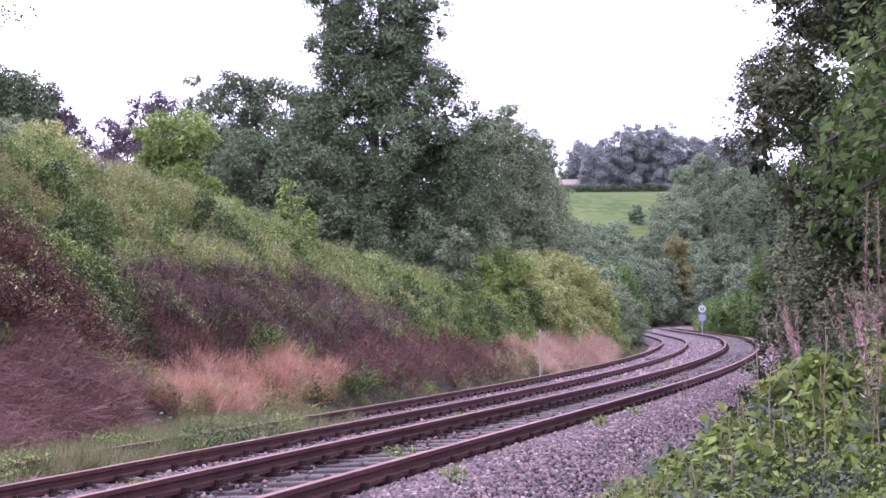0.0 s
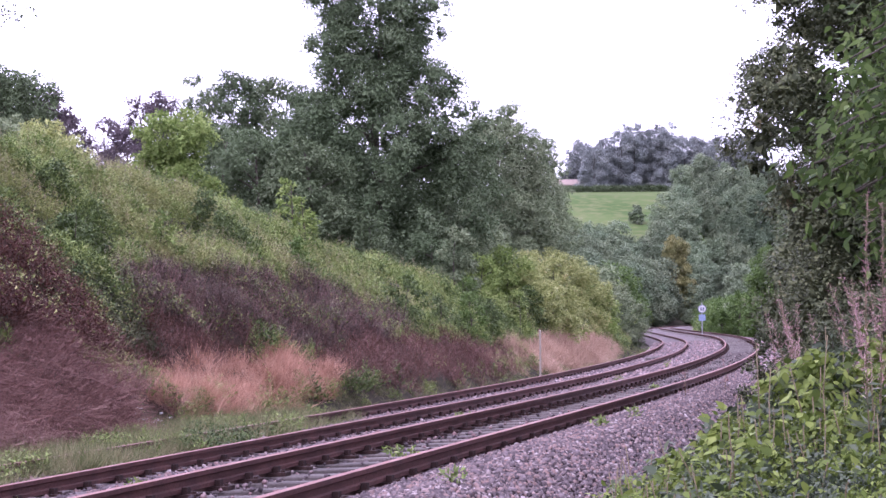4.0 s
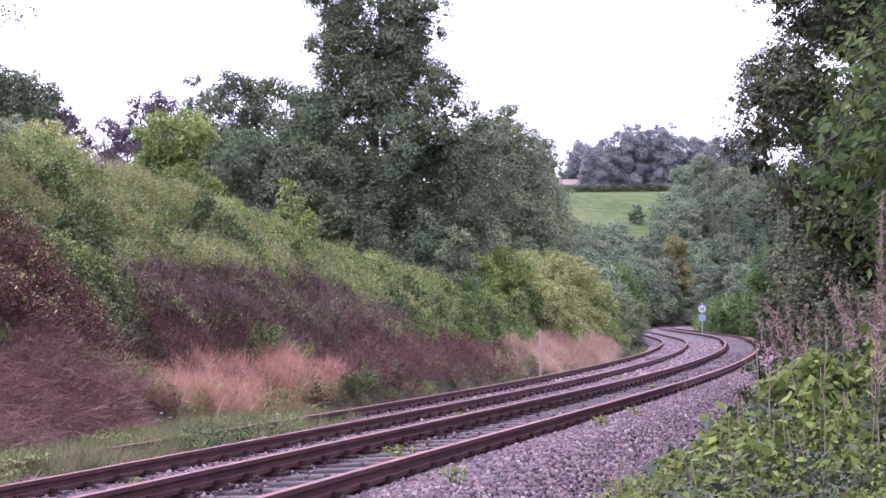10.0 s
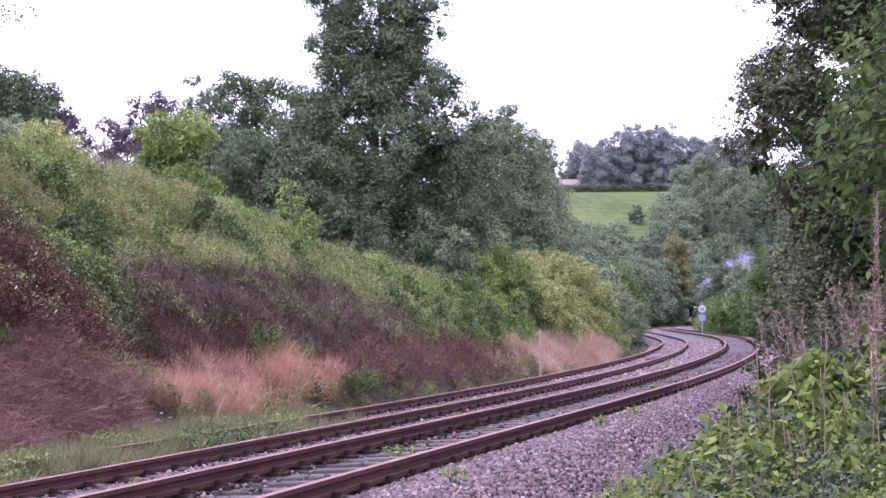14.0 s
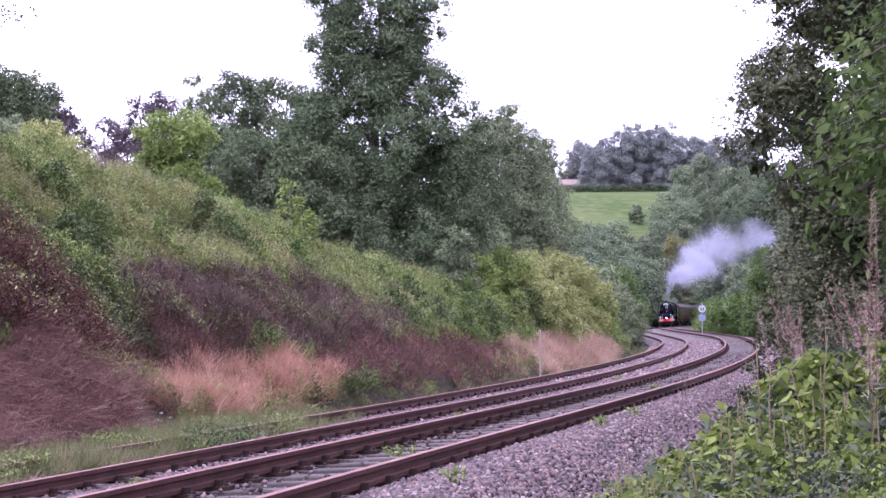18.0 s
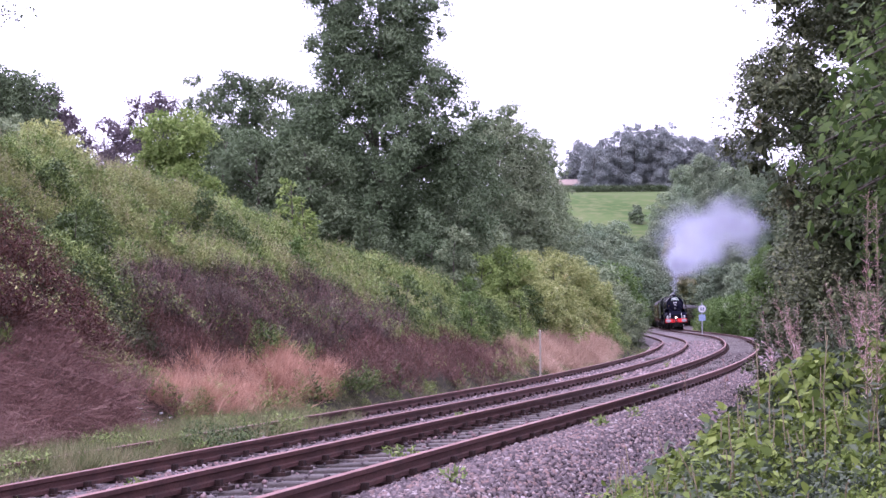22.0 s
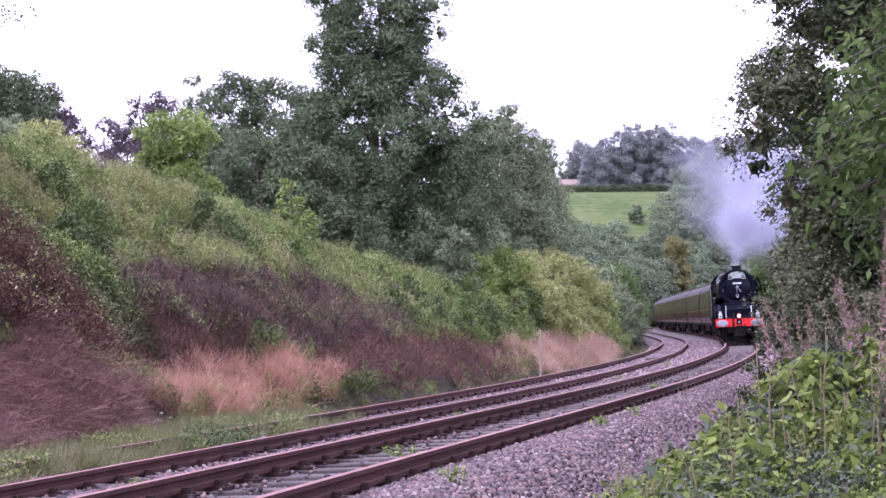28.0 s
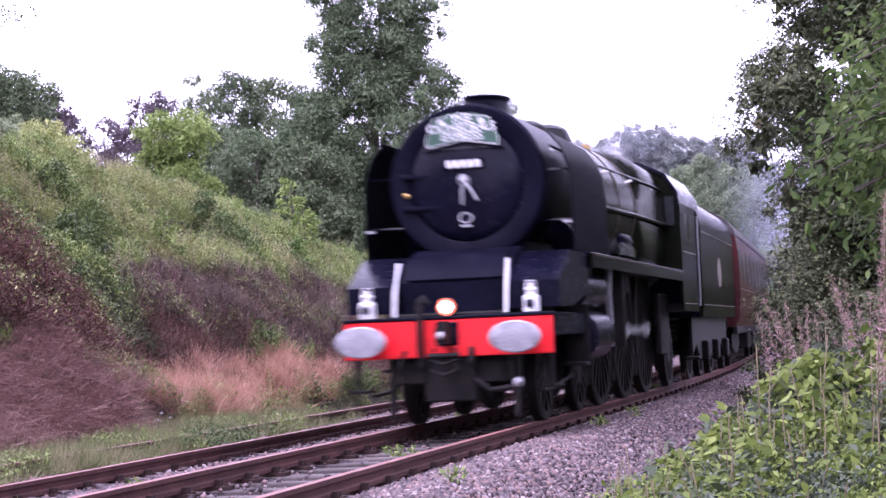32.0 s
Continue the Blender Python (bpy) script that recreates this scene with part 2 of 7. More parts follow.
def bulk(name, verts, counts, material):
    """A mesh of many separate polygons: verts in order, counts of corners."""
    verts = np.asarray(verts, np.float32)
    counts = np.asarray(counts, np.int32)
    me = bpy.data.meshes.new(name)
    me.vertices.add(len(verts))
    me.vertices.foreach_set("co", verts.ravel())
    me.loops.add(int(counts.sum()))
    me.loops.foreach_set("vertex_index", np.arange(counts.sum(), dtype=np.int32))
    me.polygons.add(len(counts))
    me.polygons.foreach_set("loop_start", np.concatenate([[0], np.cumsum(counts)[:-1]]).astype(np.int32))
    me.update(calc_edges=True)
    me.materials.append(material)
    return me


def unit(v):
    return v / (np.linalg.norm(v, axis=-1, keepdims=True) + 1e-9)


LEAF4 = np.array([(0, 0), (0.5, 0.42), (0, 1), (-0.5, 0.42)])
LEAF3 = np.array([(-0.35, 0.0), (0.5, 0.35), (-0.1, 1.0)])
LEAF6 = np.array([(0, 0), (0.42, 0.22), (0.46, 0.5), (0, 1), (-0.46, 0.5), (-0.42, 0.22)])
BLADE = np.array([(-0.5, 0), (0.5, 0), (0, 1)])


def leaf_mesh(name, pts, along, size, width, material, rs, shape=LEAF4, face=None, curl=0.0):
    """One polygon a leaf: base at pts, pointing along, width as a share of its length."""
    n = len(pts)
    a = unit(np.asarray(along, float))
    f = unit(rs.normal(size=(n, 3))) if face is None else unit(face + 1e-4 * rs.normal(size=(n, 3)))
    side = unit(np.cross(a, f))
    nor = np.cross(side, a)
    size = np.broadcast_to(size, n)[:, None]
    v = np.empty((n, len(shape), 3))
    for k, (u, w) in enumerate(shape):
        v[:, k] = pts + side * size * width * u + a * size * w - nor * size * curl * w * w
    return bulk(name, v.reshape(-1, 3), np.full(n, len(shape)), material)


def tube_arrays(path, radii, sides=7):
    path = np.asarray(path, float)
    n = len(path)
    d = np.gradient(path, axis=0)
    d = unit(d)
    ref = np.where(np.abs(d[:, 2:3]) > 0.9, np.array([[1.0, 0, 0]]), np.array([[0, 0, 1.0]]))
    u = unit(np.cross(d, ref))
    w = np.cross(d, u)
    ang = np.linspace(0, 2 * math.pi, sides, endpoint=False)
    v = path[:, None] + np.asarray(radii, float)[:, None, None] * (np.cos(ang)[None, :, None] * u[:, None] + np.sin(ang)[None, :, None] * w[:, None])
    faces = [(i * sides + k, i * sides + (k + 1) % sides, (i + 1) * sides + (k + 1) % sides, (i + 1) * sides + k)
             for i in range(n - 1) for k in range(sides)]
    faces.append(tuple(range((n - 1) * sides, n * sides)))
    faces.append(tuple(reversed(range(sides))))
    return v.reshape(-1, 3), faces


def join_arrays(chunks):
    vs, fs, base = [], [], 0
    for v, f in chunks:
        vs.append(np.asarray(v, float))
        fs += [tuple(i + base for i in q) for q in f]
        base += len(v)
    return np.concatenate(vs), fs


def box_arrays(x0, x1, y0, y1, z0, z1):
    v = [(x, y, z) for z in (z0, z1) for y in (y0, y1) for x in (x0, x1)]
    return v, [(0, 2, 3, 1), (4, 5, 7, 6), (0, 1, 5, 4), (2, 6, 7, 3), (0, 4, 6, 2), (1, 3, 7, 5)]


def part(name, bm, material, parent, label=""):
    """Links a bmesh (or a finished mesh) as one part under a thing or a part."""
    if isinstance(bm, bmesh.types.BMesh):
        me = bpy.data.meshes.new(name)
        bm.to_mesh(me)
        bm.free()
    else:
        me = bm
    if material and not me.materials:
        me.materials.append(material)
    ob = new(name, me)
    ob.parent = parent
    if label:
        ob["label"] = label
    return ob


def empty(name, at=(0, 0, 0)):
    ob = new(name)
    ob.location = at
    ob.empty_display_size = 0.3
    return ob

# ------------------------------------------------------------------ ground
def spaced(stops):
    out = []
    for (a, b, st) in stops:
        out += list(np.arange(a, b, st))
    return np.array(out + [stops[-1][1]])


gx = spaced([(-1500, -200, 130), (-200, -60, 14), (-60, -24, 3), (-24, 24, 0.6), (24, 70, 2), (70, 260, 10), (260, 1600, 134)])
gy = spaced([(-300, -20, 40), (-20, 2, 3), (2, 70, 0.7), (70, 130, 1.5), (130, 330, 5), (330, 700, 10), (700, 3500, 280)])
GX, GY = np.meshgrid(gx, gy)
GZ = height(GX, GY)
nx = len(gx)
quads = [(j * nx + i, j * nx + i + 1, (j + 1) * nx + i + 1, (j + 1) * nx + i) for j in range(len(gy) - 1) for i in range(nx - 1)]
gme = mesh_of("ground", np.stack([GX, GY, GZ], -1).reshape(-1, 3), quads, M_SOIL, True)
gme.materials.append(M_FIELD)
cy = np.array([(gy[j] + gy[j + 1]) / 2 for j in range(len(gy) - 1) for i in range(nx - 1)])
gme.polygons.foreach_set("material_index", ((cy > 404) & (cy < 700)).astype(np.int32))
ground_ob = tagged(new("ground", gme), "earth ground with a cutting bank and far pasture", "ground", kind="structure")


# ------------------------------------------------------------------ railway tracks
def sweep(profile, ss, lat, z):
    """Closed profile of (across, up) carried along the line."""
    n, k = len(ss), len(profile)
    v = np.concatenate([line(ss, lat + a, z + b) for a, b in profile]).reshape(k, n, 3).transpose(1, 0, 2).reshape(-1, 3)
    f = [(i * k + j, i * k + (j + 1) % k, (i + 1) * k + (j + 1) % k, (i + 1) * k + j) for i in range(n - 1) for j in range(k)]
    f += [tuple(range(k)), tuple(reversed(range((n - 1) * k, n * k)))]
    return v, f


RAIL_S = np.concatenate([np.arange(-12, 130, 1.0), np.arange(130, 400, 3.0), np.arange(400, 890, 8.0)])
HEAD = [(-0.035, 0.0), (0.035, 0.0), (0.035, -0.038), (0.011, -0.05), (0.011, -0.10), (0.034, -0.112), (0.034, -0.145),
        (-0.034, -0.145), (-0.034, -0.112), (-0.011, -0.10), (-0.011, -0.05), (-0.035, -0.038)]
CHAIR = join_arrays([box_arrays(-0.17, 0.17, -0.085, 0.085, -0.19, -0.155), box_arrays(0.036, 0.085, -0.04, 0.04, -0.16, -0.1),
                     box_arrays(-0.085, -0.036, -0.04, 0.04, -0.16, -0.105), box_arrays(0.11, 0.14, -0.018, 0.018, -0.16, -0.135),
                     box_arrays(-0.14, -0.11, -0.018, 0.018, -0.16, -0.135)])
CHAIR_ME = mesh_of("chair", *CHAIR, M_IRON)


def sleeper_mesh(seed):
    r = random.Random(seed)
    bm = bmesh.new()
    bmesh.ops.create_cube(bm, size=1)
    for v in bm.verts:
        v.co = Vector((v.co.x * 2.6 + r.uniform(-0.02, 0.02), v.co.y * 0.255 + r.uniform(-0.01, 0.01), v.co.z * 0.13 - 0.255 + r.uniform(-0.006, 0.006)))
    bmesh.ops.bevel(bm, geom=bm.edges[:], offset=0.012, segments=1, affect="EDGES")
    me = bpy.data.meshes.new("sleeper")
    bm.to_mesh(me)
    bm.free()
    me.materials.append(M_SLEEPER)
    return me


SLEEPER_ME = [sleeper_mesh(i) for i in range(4)]


def railway_track(label, off, dz, cant, near_end, sp, phase):
    tr = tagged(empty("railway_track"), label, "railway track", kind="structure")
    for side in (-1, 1):
        v, f = sweep(HEAD, RAIL_S, off + side * 0.7525, dz + side * cant / 2)
        me = mesh_of("rail", v, f, M_RAIL)
        me.materials.append(M_RAILTOP)
        k = len(HEAD)
        me.polygons.foreach_set("material_index", [1 if (i % k) == 0 and i < (len(RAIL_S) - 1) * k else 0 for i in range(len(f))])
        part("rail", me, None, tr, "rusty bullhead rail with a worn head")
    far = []
    n = 0
    for s in np.arange(phase, 400, sp):
        p, th = line(s, off, dz), heading(s)
        m = Matrix.Translation(p) @ Matrix.Rotation(-th, 4, "Z") @ Matrix.Rotation(-cant / 1.5, 4, "Y") @ Matrix.Rotation(random.uniform(-0.012, 0.012), 4, "Z")
        if s < near_end:
            sl = part("sleeper", SLEEPER_ME[n % 4], None, tr)
            sl.matrix_local = m
            for side in (-1, 1):
                c = part("chair", CHAIR_ME, None, sl)
                c.location = (side * 0.7525, 0, 0)
            n += 1
        else:
            v, f = box_arrays(-1.3, 1.3, -0.127, 0.127, -0.32, -0.19)
            far.append(([m @ Vector(q) for q in v], f))
    me = mesh_of("sleepers", *join_arrays(far), M_SLEEPER)
    tagged(part("sleepers", me, None, tr), kind="stuff")
    return tr


near_track = railway_track("near railway track with rusty rails on weathered timber sleepers", 0.0, 0.0, CANT, 110, 0.729, 0.583)
far_track = railway_track("far railway track with rusty rails, partly overgrown", OFF2, DZ2, CANT2, 110, 0.729, 0.3)

# ballast bed under both tracks
BED = [(-5.25, DZ2 - 0.42), (-4.9, DZ2 - 0.24), (-4.4, DZ2 - 0.2), (-2.4, DZ2 - 0.13), (-1.75, -0.34), (-1.35, -0.26), (-0.85, -0.225), (-0.6, -0.268), (0.6, -0.222),
       (0.86, -0.135), (1.5, -0.10), (1.75, -0.14), (3.1, -0.70), (3.1, -1.1), (-5.25, -1.1)]
tagged(new("ballast_bed", mesh_of("ballast_bed", *sweep(BED, RAIL_S, 0.0, 0.0), M_BALLAST)), "bed of pinkish grey crushed stone ballast", "ballast", kind="structure")

# ------------------------------------------------------------------ trees and bushes
def ground_z(x, y):
    return float(height(np.array([x]), np.array([y]))[0])


def lobe_cloud(lobes, per_m2, size, width, material, seed, name="crown", droop=0.3, gap=0.0, shape=LEAF3, flat=0.8, origin=(0, 0, 0), fine=1.0, core=44, axis=(0.0, 0.0)):
    """Leaves in clumps round lobes (x, y, z, r): dense on the upper and outer side of each, open below."""
    rs = np.random.RandomState(seed)
    P, A, F, S = [], [], [], []
    for (x, y, z, r) in lobes:
        n = max(12, int(per_m2 * r * r * 12 * fine))
        out = np.array([x - axis[0], y - axis[1], 0.0])
        g = unit(np.array([0, 0, 0.9]) + 0.7 * out / (np.linalg.norm(out) + 0.3))
        d = unit(rs.normal(size=(n, 3)))
        d = d[rs.rand(n) < np.clip(0.45 + 0.75 * (d @ g), 0.10, 1.0)]
        n = len(d)
        lump = 1 + 0.22 * np.sin(d[:, 0] * 5 + x * 3) * np.cos(d[:, 2] * 6 + z * 2) + 0.15 * np.sin(d[:, 1] * 9 + y)
        rad = r * lump * (1.06 - 0.4 * rs.rand(n) ** 2)
        p = d * rad[:, None] * np.array([1, 1, flat]) + np.array([x, y, z])
        a = d * 0.8 + rs.normal(size=(n, 3)) * 0.5 + np.array([0, 0, -droop])
        f = d * 0.9 + np.array([0, 0, 0.7]) + rs.normal(size=(n, 3)) * 0.33
        P.append(p), A.append(a), F.append(f)
        c = int(core)
        d = unit(rs.normal(size=(c, 3)))
        P.append(d * (r * 0.4 * rs.rand(c, 1) ** 0.6) * np.array([1, 1, flat]) + np.array([x, y, z - 0.1 * r]))
        A.append(rs.normal(size=(c, 3))), F.append(rs.normal(size=(c, 3)))
        S.append(np.ones(n)), S.append(np.full(c, 0.42 * r / size))
    P, A, F, S = np.concatenate(P), np.concatenate(A), np.concatenate(F), np.concatenate(S)
    if gap:
        keep = (np.sin(P[:, 0] * 2.1 + seed) * np.sin(P[:, 1] * 2.3) * np.sin(P[:, 2] * 2.7 + 1) + 0.4 * rs.normal(size=len(P))) > -1.2 + gap
        P, A, F, S = P[keep], A[keep], F[keep], S[keep]
    P = P - np.array(origin)
    return leaf_mesh(name, P, A, size * S * rs.uniform(0.6, 1.25, len(P)), width, material, rs, shape, F, 0.15)


def crown_lobes(h0, h1, radius, n, seed, lobe=(0.24, 0.42), squash=1.0):
    """Lobes in a crown from h0 to h1; radius(t) for t from 0 (bottom) to 1 (top)."""
    rs = np.random.RandomState(seed)
    out = []
    big = max(radius(t) for t in np.linspace(0, 1, 9))
    for i in range(n):
        t = (i + rs.rand()) / n
        R = radius(t)
        r = big * rs.uniform(*lobe) * (0.6 + 0.4 * R / big)
        a = 2.39996 * i + rs.uniform(-0.5, 0.5)
        q = max(0.0, R - r * 0.7) * rs.uniform(0.08, 1) ** 0.5
        out.append((q * math.cos(a), q * math.sin(a) * squash, h0 + (h1 - h0) * t - r * 0.25, r))
    return out


def wood_arrays(lobes, h0, h1, r0, seed, lean=0.0, limbs=14):
    """Trunk path and limbs that reach towards the lobes."""
    rs = np.random.RandomState(seed + 77)
    hs = np.linspace(-0.3, h1 * 0.92, 9)
    trunk = np.stack([lean * (hs / h1) ** 2 + 0.15 * np.sin(hs * 0.9 + seed), 0.15 * np.cos(hs * 0.7 + seed) - 0.15 * math.cos(seed), hs], -1)
    chunks = [tube_arrays(trunk, np.linspace(r0, r0 * 0.12, 9))]
    branch = []
    for i in rs.permutation(len(lobes))[:limbs]:
        x, y, z, r = lobes[i]
        zb = max(h0 * 0.5, min(z - 0.25 * math.hypot(x, y) - r * 0.5, h1 * 0.85))
        b = np.array([np.interp(zb, hs, trunk[:, k]) for k in range(3)])
        e = np.array([x, y, z])
        mid = (b + e) / 2 + np.array([0, 0, 0.12 * np.linalg.norm(e - b)])
        t = np.linspace(0, 1, 6)[:, None]
        path = (1 - t) ** 2 * b + 2 * t * (1 - t) * mid + t * t * e
        rb = np.interp(zb, hs, np.linspace(r0, r0 * 0.12, 9)) * 0.55
        branch.append(tube_arrays(path, np.linspace(rb, 0.012, 6), 5))
    return chunks, branch


def tree(x, y, h, h0, radius, n, seed, leaf=0.2, per_m2=10, material=M_ASH, label="", name="tree", r0=0.22, gap=0.2, width=0.45, droop=0.3,
         lobe=(0.24, 0.42), category="tree", limbs=14, squash=1.0, group="", shape=LEAF3, more=(), fine=1.8):
    t = tagged(empty(name, (x, y, ground_z(x, y))), label, category, group)
    lobes = crown_lobes(h0, h, radius, n, seed, lobe, squash) + list(more)
    trunk, branch = wood_arrays(lobes, h0, h, r0, seed, limbs=limbs)
    part("trunk", mesh_of("trunk", *join_arrays(trunk), M_BARK, True), None, t)
    for b in branch:
        part("limb", mesh_of("limb", *b, M_BARK, True), None, t)
    part("crown", lobe_cloud(sprays(lobes, seed), per_m2, leaf * 0.72, width * 1.25, material, seed, "crown", droop, gap, shape, fine=fine * 0.74), None, t)
    return t


def sprays(lobes, seed, n=5, share=0.42):
    """Splits each lobe into a smaller core and n sprays on its surface."""
    rs = np.random.RandomState(seed + 5)
    out = []
    for (x, y, z, r) in lobes:
        out.append((x, y, z, r * 0.82))
        for d in unit(rs.normal(size=(n, 3)) + np.array([0, 0, 0.25])):
            q = r * rs.uniform(0.65, 0.95)
            out.append((x + d[0] * q, y + d[1] * q, z + d[2] * q * 0.85, r * share * rs.uniform(0.7, 1.25)))
    return out


def egg(r, top=0.25, low=0.75):
    """Crown radius profile: narrow top, broad below."""
    return lambda t: r * (low + (1 - low) * min(1, t / 0.35)) * (1 if t < 0.45 else max(top, math.sqrt(max(0, 1 - ((t - 0.45) / 0.58) ** 2))))


def spot(b, d):
    """Ground place d metres out, b thousandths of that to the right."""
    return b * d / 1000, d


# the tall ash above the bank and its neighbours
x, y = spot(-35, 70)
ash_out = lambda t: float(np.interp(t, [0.0, 0.2, 0.45, 0.55, 0.66, 0.8, 0.92, 1.0], [3.6, 4.1, 4.1, 3.8, 3.3, 2.95, 2.7, 2.3]))
tree(x, y, 13.9 - ground_z(x, y), 0.4, ash_out, 165, 11, 0.165, 115, M_ASH, "tall dark green ash tree on top of the bank", "ash_tree", 0.3, 0.72, 0.5, lobe=(0.17, 0.30),
     more=[(2.9, 0, 8.2, 0.7), (3.3, 0.2, 7.5, 0.6), (3.9, 0, 7.0, 0.5), (4.1, -0.2, 6.2, 0.6), (3.5, 0, 5.9, 0.8), (3.2, -0.4, 4.8, 1.0), (3.4, -0.6, 3.4, 1.1), (-3.3, 0, 5.4, 0.6), (-2.9, -0.3, 6.2, 0.5), (2.2, -1.5, 2.2, 1.0), (-1.5, -2.6, 1.6, 1.0), (0.8, -2.8, 1.4, 0.9), (-2.8, -1.6, 2.4, 1.0), (0, 0, 3.0, 1.6), (0.3, 0, 4.6, 1.6), (-0.4, 0.3, 5.8, 1.4), (1.6, 0.5, 4.0, 1.4), (-1.6, 0.6, 3.6, 1.4), (1.5, 0.6, 5.6, 1.2), (2.3, 0.3, 6.2, 1.0), (-0.8, 0, 6.9, 1.2), (-1.6, -0.3, 6.3, 1.0), (-0.2, 0.4, 7.7, 1.0), (-1.2, 0.3, 7.6, 0.9)])
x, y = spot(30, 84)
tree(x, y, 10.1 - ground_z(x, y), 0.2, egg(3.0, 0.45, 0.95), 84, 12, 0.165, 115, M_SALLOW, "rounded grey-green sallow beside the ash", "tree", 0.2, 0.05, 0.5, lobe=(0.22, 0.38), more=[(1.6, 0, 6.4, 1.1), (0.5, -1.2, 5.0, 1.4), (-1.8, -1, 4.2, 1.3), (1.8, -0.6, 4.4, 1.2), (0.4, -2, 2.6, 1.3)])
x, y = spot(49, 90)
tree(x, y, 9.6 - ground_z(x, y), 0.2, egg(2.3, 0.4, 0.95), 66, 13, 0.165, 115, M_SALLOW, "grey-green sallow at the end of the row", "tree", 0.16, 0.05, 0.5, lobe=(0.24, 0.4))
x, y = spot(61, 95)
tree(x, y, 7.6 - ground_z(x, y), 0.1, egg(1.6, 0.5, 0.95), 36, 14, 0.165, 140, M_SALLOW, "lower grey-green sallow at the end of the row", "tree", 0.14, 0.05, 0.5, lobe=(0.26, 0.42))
for i, (b, d, ztop, r, mat, lab) in enumerate([
        (-84, 78, 10.7, 2.8, M_ASH, "dark green tree behind the top of the bank"), (-106, 80, 11.4, 2.6, M_ASH, "dark green tree behind the top of the bank"), (-127, 82, 11.4, 2.4, M_ASH, "dark green tree behind the top of the bank"),
        (-151, 84, 11.1, 2.0, M_PLUM, "purplish plum tree behind the maple bush"), (-172, 82, 9.7, 1.7, M_PLUM, "purplish plum tree behind the maple bush"), (-161, 80, 10.3, 1.5, M_PLUM, "purplish plum tree behind the maple bush"),
        (-181, 76, 8.9, 1.5, M_PLUM, "purplish plum tree behind the maple bush"), (-72, 66, 7.2, 2.2, M_ASH, "dark green tree behind the top of the bank"), (-98, 68, 7.6, 2.3, M_ASH, "dark green tree behind the top of the bank"), (-117, 70, 8.2, 2.0, M_ASH, "dark green tree behind the top of the bank"),
        (-70, 80, 10.4, 2.5, M_ASH, "dark green tree behind the top of the bank"), (12, 80, 8.2, 2.6, M_ASH, "dark green tree behind the ash"), (-16, 80, 8.4, 2.8, M_ASH, "dark green tree behind the ash"), (-45, 78, 7.5, 2.6, M_ASH, "dark green tree behind the ash"), (-222, 57, 7.5, 1.8, M_ASH, "grey-green tree at the head of the bank"),
        (-203, 58, 7.4, 1.3, M_PLUM, "greyish tree at the head of the bank"), (-213, 56, 7.9, 1.4, M_PLUM, "greyish tree at the head of the bank"), (-228, 54, 8.2, 1.9, M_ASH, "grey-green tree at the head of the bank"), (-240, 52, 8.0, 1.6, M_ASH, "grey-green tree at the head of the bank")]):
    x, y = spot(b, d)
    tree(x, y, ztop - ground_z(x, y), 0.1, egg(r, 0.45, 0.9), 34, 30 + i, 0.19, 115, mat, lab, "tree", 0.18, 0.12, 0.5, group="trees behind the bank", lobe=(0.24, 0.4))
x, y = spot(-146, 54)
tree(x, y, 6.9 - ground_z(x, y), 0.1, egg(1.75, 0.75, 1.0), 44, 51, 0.16, 170, M_MAPLE, "bright green maple bush on the bank top", "bush", 0.08, 0.05, 0.65, category="bush", lobe=(0.22, 0.36), more=[(1.5, -0.4, 1.4, 0.6), (1.9, -0.3, 0.8, 0.5)])

